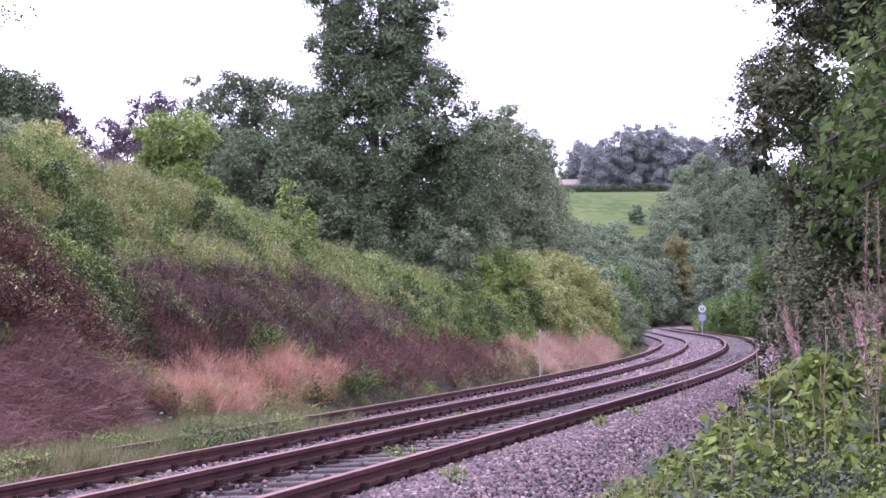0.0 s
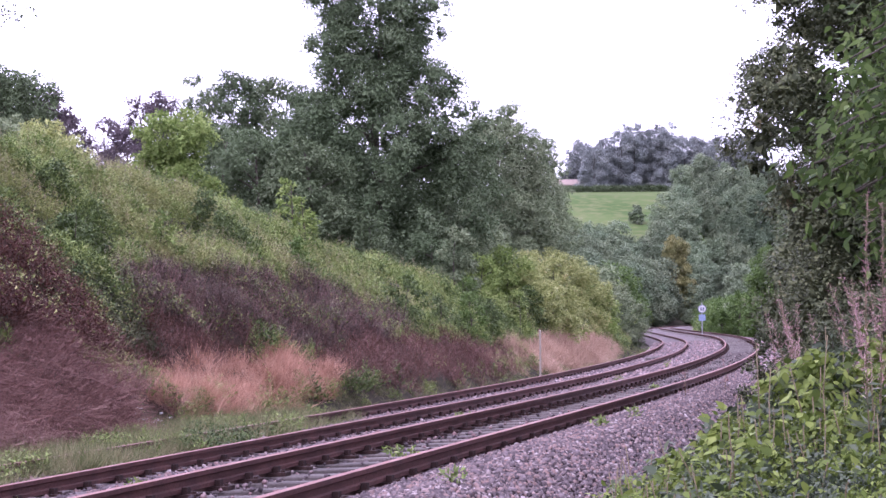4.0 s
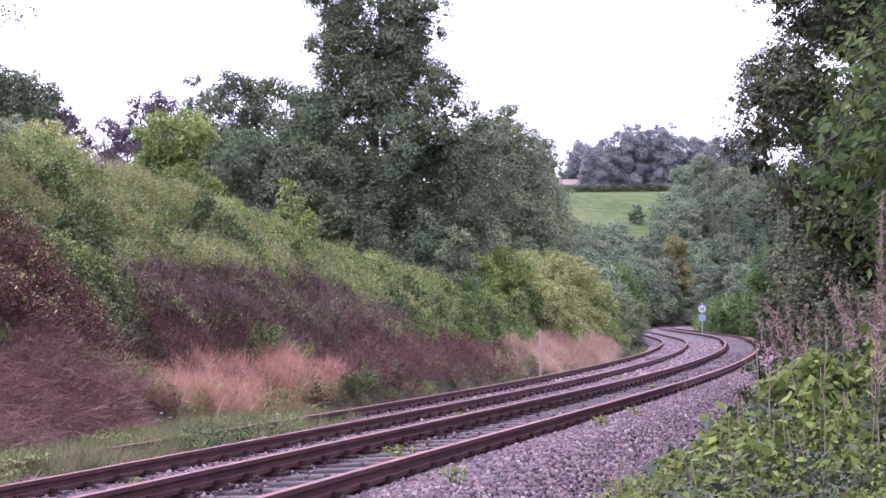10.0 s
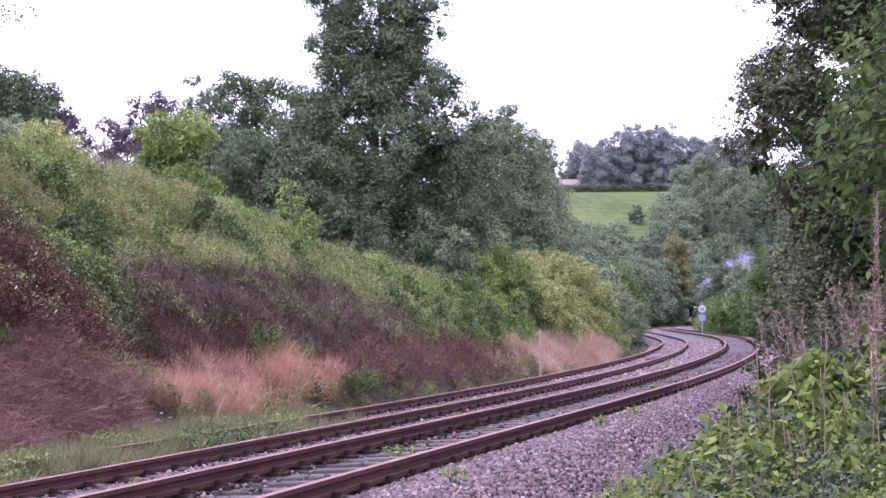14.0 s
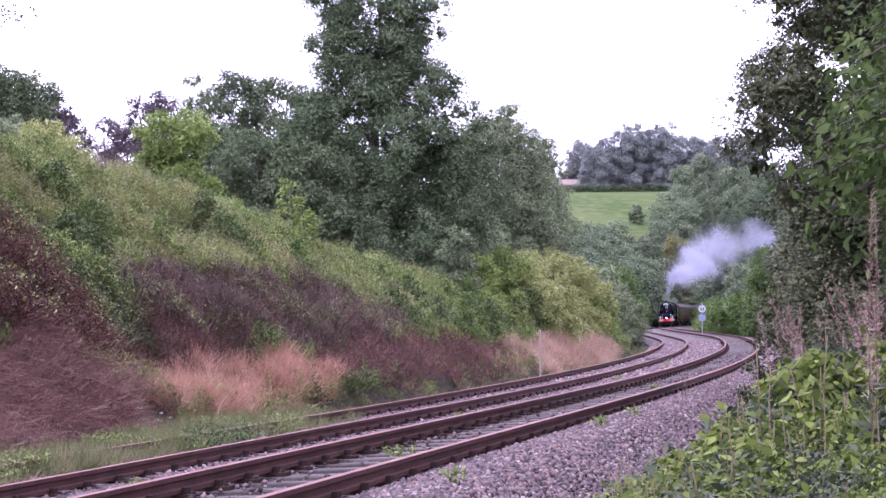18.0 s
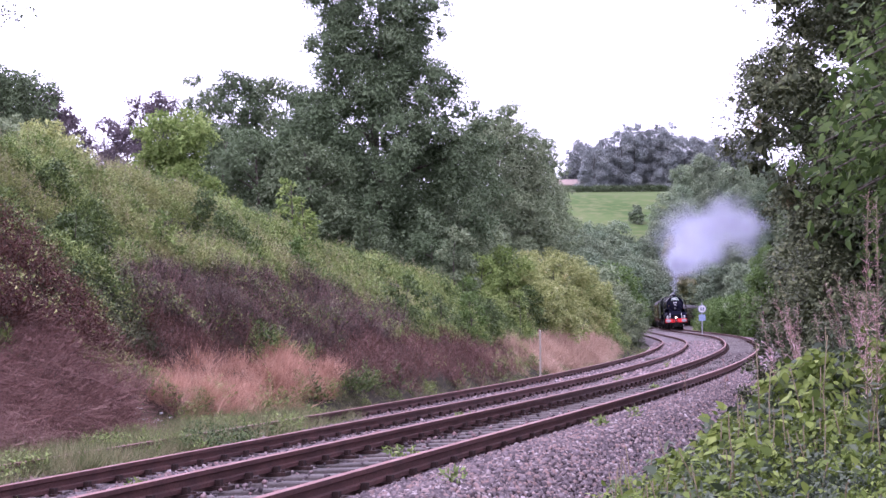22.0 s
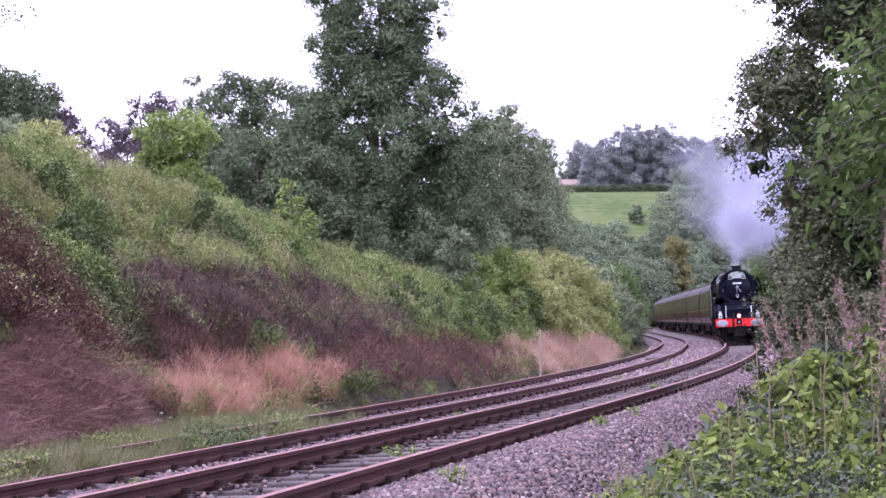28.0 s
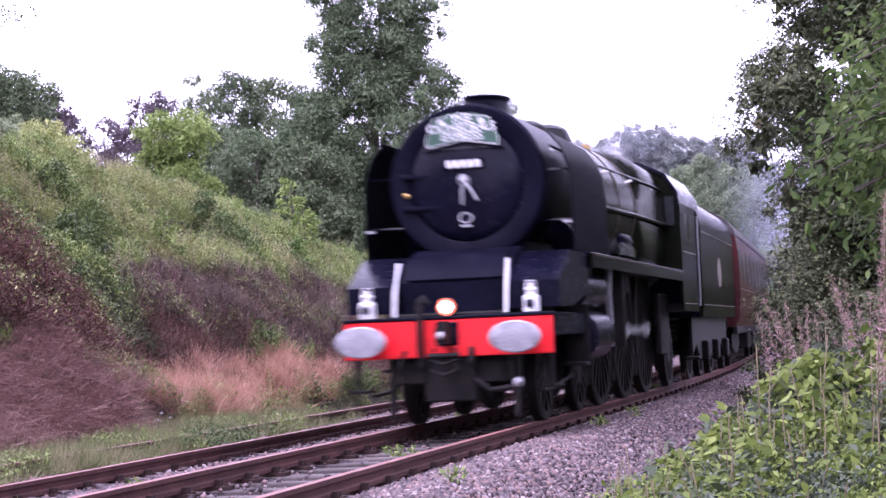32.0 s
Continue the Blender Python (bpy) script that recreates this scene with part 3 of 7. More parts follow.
# bushes along the bank
for i, (b, d, ztop, r, mat, lab) in enumerate([
        (8, 64, 4.0, 0.9, M_SALLOW, "grey-green bush on the bank"), (22, 68, 3.2, 0.9, M_MAPLE, "yellow-green bush on the bank"),
        (34, 70, 3.5, 1.2, M_MAPLE, "yellow-green bush on the bank"), (45, 74, 3.3, 1.3, M_OLIVE, "olive bush on the bank"), (54, 77, 3.4, 1.4, M_OLIVE, "olive bush with reddish shoots on the bank"), (61, 82, 3.9, 1.3, M_OLIVE, "olive bush on the bank"), (68, 84, 3.6, 1.5, M_OLIVE, "olive bush on the bank"), (76, 90, 3.0, 1.5, M_OLIVE, "olive bush on the bank"), (83, 94, 2.5, 1.4, M_MAPLE, "yellow-green bush on the bank"), (42, 72, 2.7, 0.9, M_MAPLE, "yellow-green bush on the bank"), (57, 72, 2.2, 1.1, M_OLIVE, "olive bush on the bank"), (67, 78, 2.1, 1.1, M_OLIVE, "olive bush on the bank"), (31, 70, 2.9, 0.9, M_MAPLE, "yellow-green bush on the bank"), 
        (48, 70, 2.6, 1.2, M_OLIVE, "pale green bush on the bank"),
        (97, 106, 1.9, 1.6, M_SALLOW, "grey-green willow bush beside the far track"), (86, 112, 2.8, 2.0, M_SALLOW, "grey-green willow bush beside the far track"),
        (-84, 50, 4.75, 0.38, M_MAPLE, "bright green sapling on the bank top"), (-77, 49, 4.2, 0.34, M_MAPLE, "bright green sapling on the bank top"), (-71, 50, 3.9, 0.3, M_MAPLE, "bright green sapling on the bank top"),
        (-204, 46, 5.6, 0.9, M_OLIVE, "yellowing bush on the bank top"), (-217, 45, 5.8, 1.0, M_OLIVE, "yellowing bush on the bank top"), (-236, 46, 6.2, 1.1, M_SALLOW, "grey-green bush on the bank top"),
        (-8, 66, 3.8, 1.2, M_ASH, "dark green bush under the ash"), (-40, 58, 4.2, 0.9, M_ASH, "dark green bush under the ash"), (-16, 76, 5.5, 2.0, M_ASH, "dark green bush under the ash"), (0, 76, 5.0, 2.0, M_ASH, "dark green bush under the ash"), (18, 76, 5.0, 2.0, M_SALLOW, "grey-green bush under the sallow"), (6, 70, 4.9, 1.6, M_SALLOW, "grey-green bush under the ash"), (30, 80, 5.4, 2.0, M_SALLOW, "grey-green bush under the sallow"), (-55, 72, 5.5, 2.0, M_ASH, "dark green bush under the ash")]):
    x, y = spot(b, d)
    tree(x, y, ztop - ground_z(x, y), 0.05, egg(r, 0.45, 1.0), 18, 60 + i, 0.15, 200, mat, lab, "bush", 0.05, 0.05, 0.55, category="bush", limbs=6, group="bushes on the bank")

# bushes under the hawthorn on the outer side
for i, (x, y, ht, r) in enumerate([(5.9, 27.5, 2.2, 0.95), (6.8, 30.0, 2.5, 1.1), (5.3, 24.5, 1.9, 0.8), (6.3, 25.5, 2.4, 1.0), (5.6, 31.5, 1.7, 0.7)]):
    tree(x, y, ht, 0.05, egg(r, 0.5, 1.0), 18, 240 + i, 0.1, 300, M_THORN, "dark low bush under the hawthorn", "bush", 0.04, 0.0, 0.55, category="bush", limbs=5, group="bushes under the hawthorn")
# trees on the outer side of the curve
x, y = 7.9, 33.0
tree(x, y, 9.4, -0.2, lambda t: float(np.interp(t, [0.0, 0.17, 0.24, 0.40, 0.47, 0.54, 0.6, 0.8, 0.9, 1.0], [1.9, 1.9, 2.4, 2.5, 2.0, 2.1, 3.15, 3.05, 2.8, 2.3])), 165, 81, 0.1, 270, M_THORN, "dense dark hawthorn tree with browning tips beside the near track", "tree", 0.18, 0.0, 0.6, lobe=(0.19, 0.32), fine=1.0,
     more=[(1.2, 0, 6.5, 1.3), (0, 0, 7.5, 1.3), (1.8, 0, 8.3, 1.2), (0.5, 0, 5, 1.3), (1.5, 0, 3.5, 1.3), (0, 0, 2.5, 1.3), (2.3, 0, 7.2, 1.1), (0.8, 0, 8.8, 1.1), (2.2, -0.3, 5.6, 1.0)])
for i, (b, d, ztop, r, mat) in enumerate([(176, 172, 6.4, 3.2, M_GREEN), (196, 150, 9.5, 4.0, M_ASH), (160, 180, 2.6, 1.6, M_GREEN), (150, 178, 1.0, 1.4, M_GREEN), (168, 160, 1.6, 1.2, M_GREEN), (209, 118, 8, 3.8, M_ASH), (206, 66, 5.0, 2.2, M_THORN), (225, 52, 6.0, 2.6, M_THORN)]):
    x, y = spot(b, d)
    tree(x, y, ztop - ground_z(x, y), 0.1, egg(r, 0.4, 0.95), 26, 90 + i, 0.24, 95, mat, "green tree beside the near track", "tree", 0.14, 0.08, 0.55, group="lineside trees")
# unseen trees right of the view, added to darken reflections in the train
for i, (x, y, ht) in enumerate([(9.3, 23, 10), (9.2, 15, 10.5), (9.6, 7, 11), (13.0, -5, 11), (13, 29, 10), (9.5, -14, 9)]):
    tree(x, y, ht, 0.2, egg(2.9, 0.4, 0.95), 40, 140 + i, 0.2, 60, M_ASH, "unseen dark green tree added beside the line", "tree", 0.16, 0.05, 0.55, group="lineside wood")

x, y = spot(125.5, 394)
tree(x, y, 15.6 - ground_z(x, y), 0.2, lambda t: 4.4 if t < 0.65 else 3.3, 50, 59, 0.34, 44, M_OLIVE_DARK, "broad yellowing tree in the valley", "tree", 0.25, 0.0, 0.7)
x, y = spot(105, 462)
tree(x, y, 4.4, 0.0, egg(2.1, 0.6, 1.0), 18, 58, 0.6, 22, M_WOOD, "lone dark bush in the far pasture", "bush", 0.1, 0.0, 0.7, category="bush", limbs=3)
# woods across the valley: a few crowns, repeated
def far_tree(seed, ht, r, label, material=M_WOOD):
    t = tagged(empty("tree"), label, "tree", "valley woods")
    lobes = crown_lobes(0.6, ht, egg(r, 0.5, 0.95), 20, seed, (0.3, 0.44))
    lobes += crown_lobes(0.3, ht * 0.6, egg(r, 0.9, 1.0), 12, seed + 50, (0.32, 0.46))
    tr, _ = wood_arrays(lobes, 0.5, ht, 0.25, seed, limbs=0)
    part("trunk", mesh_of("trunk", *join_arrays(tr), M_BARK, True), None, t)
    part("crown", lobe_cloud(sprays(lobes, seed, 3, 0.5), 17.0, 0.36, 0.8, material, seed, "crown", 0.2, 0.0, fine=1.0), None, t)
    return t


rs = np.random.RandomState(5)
FAR = [far_tree(400 + i, 8.5 + 0.8 * i, 3.9 + 0.3 * i, "rounded green woodland tree") for i in range(5)]
OAK = [far_tree(410 + i, 14.5 + 3.0 * i, 5.6, "large parkland tree on the hilltop", M_PARK_HAZE) for i in range(3)]
used = set()


def plant(kind, k, x, y):
    if 330 < y < 393 and 117.5 < 1000 * x / y < 133.5:      # a glade before the yellowing tree
        return
    z = ground_z(x, y) - 0.3
    m = Matrix.Translation((x, y, z)) @ Matrix.Rotation(rs.uniform(0, 6.28), 4, "Z")
    if (kind, k) not in used:
        used.add((kind, k))
        (FAR if kind else OAK)[k].matrix_basis = m
    else:
        copy_thing((FAR if kind else OAK)[k], m)


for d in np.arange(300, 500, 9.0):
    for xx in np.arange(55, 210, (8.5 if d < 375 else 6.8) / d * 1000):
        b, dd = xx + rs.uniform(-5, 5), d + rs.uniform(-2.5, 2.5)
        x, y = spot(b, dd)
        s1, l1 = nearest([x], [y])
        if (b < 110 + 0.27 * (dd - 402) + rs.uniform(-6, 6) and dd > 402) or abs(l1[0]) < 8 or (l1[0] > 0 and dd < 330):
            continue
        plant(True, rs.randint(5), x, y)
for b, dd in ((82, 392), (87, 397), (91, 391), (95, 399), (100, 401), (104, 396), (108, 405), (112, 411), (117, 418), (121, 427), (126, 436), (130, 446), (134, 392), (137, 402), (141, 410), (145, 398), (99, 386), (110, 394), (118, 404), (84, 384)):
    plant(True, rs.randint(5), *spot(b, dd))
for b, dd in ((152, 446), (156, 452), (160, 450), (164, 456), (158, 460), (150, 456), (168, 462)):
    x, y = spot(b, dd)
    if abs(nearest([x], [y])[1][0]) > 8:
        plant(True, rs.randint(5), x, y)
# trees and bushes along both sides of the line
# outer-side trees hidden by the hawthorn, added to darken the train's side
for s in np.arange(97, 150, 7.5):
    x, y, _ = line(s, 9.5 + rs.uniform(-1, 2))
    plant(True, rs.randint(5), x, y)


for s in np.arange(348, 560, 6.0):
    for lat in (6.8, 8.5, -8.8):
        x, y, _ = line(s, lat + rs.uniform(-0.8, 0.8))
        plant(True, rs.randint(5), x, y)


def low_bush(seed, r, h, material, label):
    t = tagged(empty("bush"), label, "bush", "bushes along the line")
    lobes = crown_lobes(0.0, h, egg(r, 0.5, 1.0), 16, seed, (0.3, 0.46))
    part("crown", lobe_cloud(lobes, 62, 0.24, 0.6, material, seed, "crown", 0.2, 0.0), None, t)
    return t


BUSH = [low_bush(430 + i, 1.7 + 0.4 * i, 3.2 + 0.6 * i, (M_MAPLE, M_SALLOW, M_GREEN)[i], "rounded green bush beside the railway") for i in range(3)]
first = [True] * 3
for s in np.arange(112, 345, 3.6):
    for lat in ((-8.2, -11) if s < 330 else (-8.5,)) + ((6.5, 9.0) if s > 190 else ()):
        k = rs.randint(3)
        x, y, _ = line(s + rs.uniform(-1, 1), lat + rs.uniform(-0.8, 0.8))
        m = Matrix.Translation((x, y, ground_z(x, y) - 0.1)) @ Matrix.Rotation(rs.uniform(0, 6.28), 4, "Z")
        if first[k]:
            BUSH[k].matrix_basis, first[k] = m, False
        else:
            copy_thing(BUSH[k], m)
# unseen trees behind the camera, added to darken the locomotive's front
for i in range(34):
    a = 3.3 + i * 0.092
    q = rs.uniform(17, 36)
    x, y = q * math.cos(a) + 2, q * math.sin(a) - 4
    s1, l1 = nearest([x], [y])
    if abs(l1[0] + 2) > 7.5 and math.hypot(x, y) > 9:
        plant(True, rs.randint(5), x, y)
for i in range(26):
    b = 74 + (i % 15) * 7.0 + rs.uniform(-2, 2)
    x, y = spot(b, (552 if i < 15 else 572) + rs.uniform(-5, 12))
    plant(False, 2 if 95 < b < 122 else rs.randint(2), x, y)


# ------------------------------------------------------------------ bank vegetation (stuff)
def patch(s, l, cs, cl, rs_, rl, edge=0.25, seed=0):
    """Rounded patch with a ragged edge, in line coordinates."""
    q = ((s - cs) / rs_) ** 2 + ((l - cl) / rl) ** 2
    return q + edge * (wobble(s, l, 2.2, 40 + seed) + 0.7 * wobble(s, l, 6.0, 140 + seed)) < 1


def is_pit(s, l):
    return patch(s, l, 24.1, -6.1, 0.75, 0.3, 0.3, 13)


def is_dry(s, l):
    return (patch(s, l, 28.2, -6.45, 3.4, 0.55, 0.9, 1) & ~is_pit(s, l)) | patch(s, l, 32.6, -6.35, 1.4, 0.3, 0.7, 8) | patch(s, l, 71, -6.3, 17, 0.75, 0.5, 2)


def is_purple(s, l):
    return patch(s, l, 36.6, -7.8, 8.4, 0.92, 0.45, 3) | patch(s, l, 30.0, -8.0, 2.4, 0.7, 0.4, 5)


def is_brown(s, l):
    return (patch(s, l, 44, -6.45, 12.5, 0.62, 0.6, 7) | patch(s, l, 27.5, -7.1, 3.5, 0.55, 0.6, 9)) & ~is_dry(s, l)


def is_rust(s, l):
    return patch(s, l, 22.6, -8.3, 4.0, 1.6, 0.5, 6)


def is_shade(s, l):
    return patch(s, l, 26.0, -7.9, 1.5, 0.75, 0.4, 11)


def is_dead(s, l):
    return patch(s, l, 20.3, -6.25, 4.0, 0.8, 0.5, 4) & ~is_pit(s, l)


def blades(name, label, p, rs, h, per, material, width=0.012, lean=0.35, spread=0.06, cat="grass"):
    n = len(p)
    a = rs.normal(size=(n, per, 3)) * np.array([lean, lean, 0.15]) + np.array([0, 0, 1])
    q = p[:, None] + rs.normal(size=(n, per, 3)) * np.array([spread, spread, 0])
    ln = (h * rs.uniform(0.5, 1.3, (n, per))).ravel()
    me = leaf_mesh(name, q.reshape(-1, 3), a.reshape(-1, 3), ln, width / float(np.mean(h)), material, rs, BLADE, None, 0.35)
    return tagged(new(name, me), label, cat, kind="stuff")


def spires(name, label, p, rs, h, leaves, leaf, material, width=0.3, spread=0.13, cat="weeds"):
    """Upright leafy plants, broad below and pointed above, with leaves that stand off the stem."""
    n = len(p)
    hh = h * rs.uniform(0.7, 1.25, n)
    t = np.sqrt(rs.uniform(0.02, 1, (n, leaves)))
    lean = rs.normal(size=(n, 1, 3)) * np.array([0.12, 0.12, 0])
    ang = rs.uniform(0, 2 * math.pi, (n, leaves))
    ring = np.stack([np.cos(ang), np.sin(ang), 0 * ang], -1)
    off = (spread * (1.08 - t) * rs.uniform(0.2, 1, (n, leaves)))[..., None] * ring
    q = p[:, None] + (t * hh[:, None])[..., None] * (np.array([0, 0, 1.0]) + lean) + off
    a = ring + np.array([0, 0, 0.9]) + rs.normal(size=(n, leaves, 3)) * 0.35
    f = np.array([0, 0, 1.0]) - 0.25 * ring + rs.normal(size=(n, leaves, 3)) * 0.35
    size = leaf * (1.25 - 0.75 * t) * rs.uniform(0.7, 1.3, (n, leaves))
    me = leaf_mesh(name, q.reshape(-1, 3), a.reshape(-1, 3), size.ravel(), width, material, rs, LEAF3, f.reshape(-1, 3), 0.2)
    return tagged(new(name, me), label, cat, kind="stuff")


def along(s0, s1, l0, l1, n, seed, keep=None):
    """Scatter that thins out with distance."""
    rs = np.random.RandomState(seed)
    s, l = s0 * (s1 / s0) ** rs.rand(n), rs.uniform(l0, l1, n)
    if keep is not None:
        k = keep(s, l)
        s, l = s[k], l[k]
    p = line(s, l)
    p[:, 2] = height(p[:, 0], p[:, 1])
    return p, s, l, rs


free = lambda s, l: ~(is_dry(s, l) | is_purple(s, l) | is_dead(s, l) | is_rust(s, l) | is_brown(s, l) | is_shade(s, l) | is_pit(s, l)) & (bank_top(s) / BANK_SLOPE + 2.5 > -l + BANK_FOOT)
CLUMP = np.random.RandomState(41)
CL_S, CL_L = 10 + 108 * CLUMP.rand(900) ** 1.25, CLUMP.uniform(-17.5, -5.6, 900)
CL_R, CL_H = CLUMP.uniform(0.5, 1.15, 900), CLUMP.uniform(0.18, 0.62, 900)
CL_K = CLUMP.rand(900)


def mound(s, l, grow=1.0):
    """Height of the leafy hummocks at line places, and which hummock it is."""
    h, who = np.zeros(len(s)), np.zeros(len(s), int)
    for a in range(0, len(s), 2000):
        c = slice(a, a + 2000)
        q = 1 - ((s[c, None] - CL_S) ** 2 + (l[c, None] - CL_L) ** 2) / (CL_R * grow) ** 2
        v = CL_H * CL_R * np.sqrt(np.clip(q, 0, None))
        who[c] = v.argmax(1)
        h[c] = v.max(1)
    return h, who


def lifted(p, s, l, share=1.0):
    p = p.copy()
    p[:, 2] += share * mound(s, l)[0]
    return p


# green weeds: upright, on hummocks, thin in the hollows between them
p, s, l, rs = along(17, 105, -14.5, -5.9, 78000, 201, free)
hm, who = mound(s, l)
keep = (hm > 0.09) | (rs.rand(len(p)) < np.where(l > -7.2, 0.6, 0.22))
p, s, l, hm, who = p[keep], s[keep], l[keep], hm[keep], who[keep]
p[:, 2] += 0.6 * hm
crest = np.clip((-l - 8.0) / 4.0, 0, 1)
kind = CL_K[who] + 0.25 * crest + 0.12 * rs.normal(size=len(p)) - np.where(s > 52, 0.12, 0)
tall = 0.26 + 0.36 * CL_H[who] + 0.05 * crest
for name, label, k, mat, leaf, wide in (
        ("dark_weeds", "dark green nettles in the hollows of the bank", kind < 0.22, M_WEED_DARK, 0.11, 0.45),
        ("bank_weeds", "tall green nettles and mugwort covering the bank", (kind >= 0.22) & (kind < 0.72), M_WEED, 0.115, 0.34),
        ("olive_weeds", "yellow-green mugwort going to seed along the bank's crest", kind >= 0.72, M_WEED_OLIVE, 0.105, 0.3)):
    spires(name, label, p[k], rs, tall[k], 17, leaf, mat, wide, 0.15)
k = (hm > 0.1) & (kind > 0.55) & (rs.rand(len(p)) < 0.35)
spires("weed_flower_spikes", "pale flowering tops of the bank weeds", p[k] + np.array([0, 0, 1.0]) * (tall[k] * 0.55)[:, None], rs, tall[k] * 0.95, 14, 0.045, M_SEED, 0.4, 0.03)
# purple-brown brambles and dead weeds
p, s, l, rs = along(18, 62, -10, -5.9, 60000, 203, is_purple)
p = lifted(p, s, l)
spires("purple_brambles", "dark purple-brown bramble and dead weeds on the bank", p, rs, 0.42 * (1 + 0.5 * wobble(s, l, 1.6, 91)), 13, 0.06, M_PURPLE, 0.42, 0.17)
blades("dead_stems", "upright dead weed stems among the brambles", p[::4], rs, 0.65, 3, M_HAY, 0.006, 0.4, 0.1)
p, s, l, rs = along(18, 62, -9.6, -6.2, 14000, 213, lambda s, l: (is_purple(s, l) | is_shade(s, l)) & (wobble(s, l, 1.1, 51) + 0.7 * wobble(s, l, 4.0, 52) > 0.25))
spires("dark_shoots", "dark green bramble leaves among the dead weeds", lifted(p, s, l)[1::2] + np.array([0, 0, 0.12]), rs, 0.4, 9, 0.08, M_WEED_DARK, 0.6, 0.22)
spires("bramble_shoots", "yellowing green bramble leaves among the dead weeds", lifted(p, s, l)[::2] + np.array([0, 0, 0.2]), rs, 0.32, 7, 0.07, M_WEED_OLIVE, 0.62, 0.25)
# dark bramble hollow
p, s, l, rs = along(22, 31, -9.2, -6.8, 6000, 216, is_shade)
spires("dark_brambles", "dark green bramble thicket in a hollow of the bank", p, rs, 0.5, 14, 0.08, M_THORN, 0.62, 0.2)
# red-brown dead weeds at the bank's foot
p, s, l, rs = along(20, 60, -8, -5.6, 22000, 215, is_brown)
p = lifted(p, s, l, 0.7)
spires("brown_tangle", "red-brown dead weeds at the foot of the bank", p, rs, 0.36, 11, 0.07, M_RUST, 0.3, 0.16)
blades("brown_stems", "dead grass stems in the brown tangle", p[::2], rs, 0.4, 4, M_HAY, 0.007, 0.7, 0.1)
# rust-red brambles
p, s, l, rs = along(16, 30, -11, -6.4, 15000, 204, is_rust)
p = lifted(p, s, l)
spires("rust_brambles", "rust-red dying brambles on the bank", p, rs, 0.5, 13, 0.08, M_RUST, 0.48, 0.2)
spires("bramble_shoots", "green and yellow bramble leaves among rust-red stems", p[::16] + np.array([0, 0, 0.2]), rs, 0.5, 8, 0.09, M_WEED_OLIVE, 0.6, 0.2)
# dry grass
p, s, l, rs = along(20, 88, -8, -5.0, 60000, 205, is_dry)
hm, who = mound(s, l, 0.9)
thick = np.clip(0.55 + 0.5 * wobble(s, l, 3.2, 61) + 1.2 * hm, 0.15, 1)
keep = rs.rand(len(p)) < thick
p, s, hm, thick = p[keep], s[keep], hm[keep], thick[keep]
p[:, 2] += 0.6 * hm
far = s > 46
blades("dry_grass", "dry pinkish-orange grass tussocks at the foot of the bank", p[~far], rs, (0.18 + 0.26 * thick[~far])[:, None], 9, M_STRAW, 0.008, 0.75, 0.10)
blades("tan_grass", "bleached tan grass on the bank beside the post", p[far], rs, 0.42, 6, M_TAN, 0.011, 0.7, 0.12)
q = p[~far]
spires("rust_tangle", "rust-brown tangle in the dry grass", q[::6], rs, 0.26, 9, 0.06, M_RUST, 0.3, 0.14)
# dead stalks draped over the foot of the bank
p, s, l, rs = along(13, 25, -7.6, -5.5, 16000, 206, is_dead)
p = lifted(p, s, l, 0.9)
spires("dead_leaves", "matted red-brown dead leaves under the stalks", p[::3], rs, 0.28, 10, 0.07, M_HAY, 0.2, 0.16)
spires("rust_litter", "rust-red dead leaves under the stalks", p[1::4], rs, 0.3, 10, 0.06, M_RUST, 0.3, 0.16)
q = p
th = heading(20.0)
slope = np.array([math.cos(th), -math.sin(th), -0.6])
way = slope + rs.normal(size=(len(q), 3)) * np.array([0.5, 0.5, 0.55]) + np.array([0, 0, 0.3])
me = leaf_mesh("dead_stalks", q + np.array([0, 0, 0.28]), way, 0.42 * rs.uniform(0.35, 1.6, len(q)), 0.011, M_HAY, rs, LEAF4, None, 0.35)
tagged(new("dead_stalks", me), "long pale dead grass stalks draped over the bank's foot", "dead grass", kind="stuff")
blades("dead_tufts", "pale tufts of dead grass among the stalks", p[::2], rs, 0.36, 8, M_HAY, 0.007, 0.8, 0.12)
# grass beside and over the far track
p, s, l, rs = along(12, 110, -6.2, -4.75, 22000, 207, lambda s, l: (wobble(s, l, 0.6, 21) + 0.6 * wobble(s, l, 2.1, 22) > -0.1) & (l < -5.0))
blades("cess_grass", "green grass and weeds along the far track", p, rs, 0.12 * (1 + 0.7 * wobble(s, l, 1.7, 23))[:, None], 9, M_GRASS, 0.008, 0.7, 0.1)
k = wobble(s, l, 1.1, 24) > 0.3
spires("cess_weeds", "leafy dock and nettles along the far track", p[k][::3], rs, 0.26, 14, 0.08, M_WEED, 0.42, 0.12)
p, s, l, rs = along(12, 28.5, -6.1, -3.5, 13000, 208, lambda s, l: (wobble(s, l, 1.9, 33) > -0.35) & (l < -3.9 - 0.2 * wobble(s, l, 1.4, 31) - 0.12 * np.clip(s - 25.5, 0, 9)))
p[:, 2] = GRADE * s + DZ2 - 0.22
blades("track_grass", "green grass growing over the far track's rail", p, rs, 0.22 * (1 + 0.6 * wobble(s, l, 1.5, 35))[:, None], 8, M_GRASS, 0.008, 0.6, 0.1)
k = wobble(s, l, 1.6, 36) > 0.3
spires("track_weeds", "low leafy weeds growing over the far track's rail", p[k][::3], rs, 0.26, 13, 0.07, M_WEED, 0.5, 0.1)
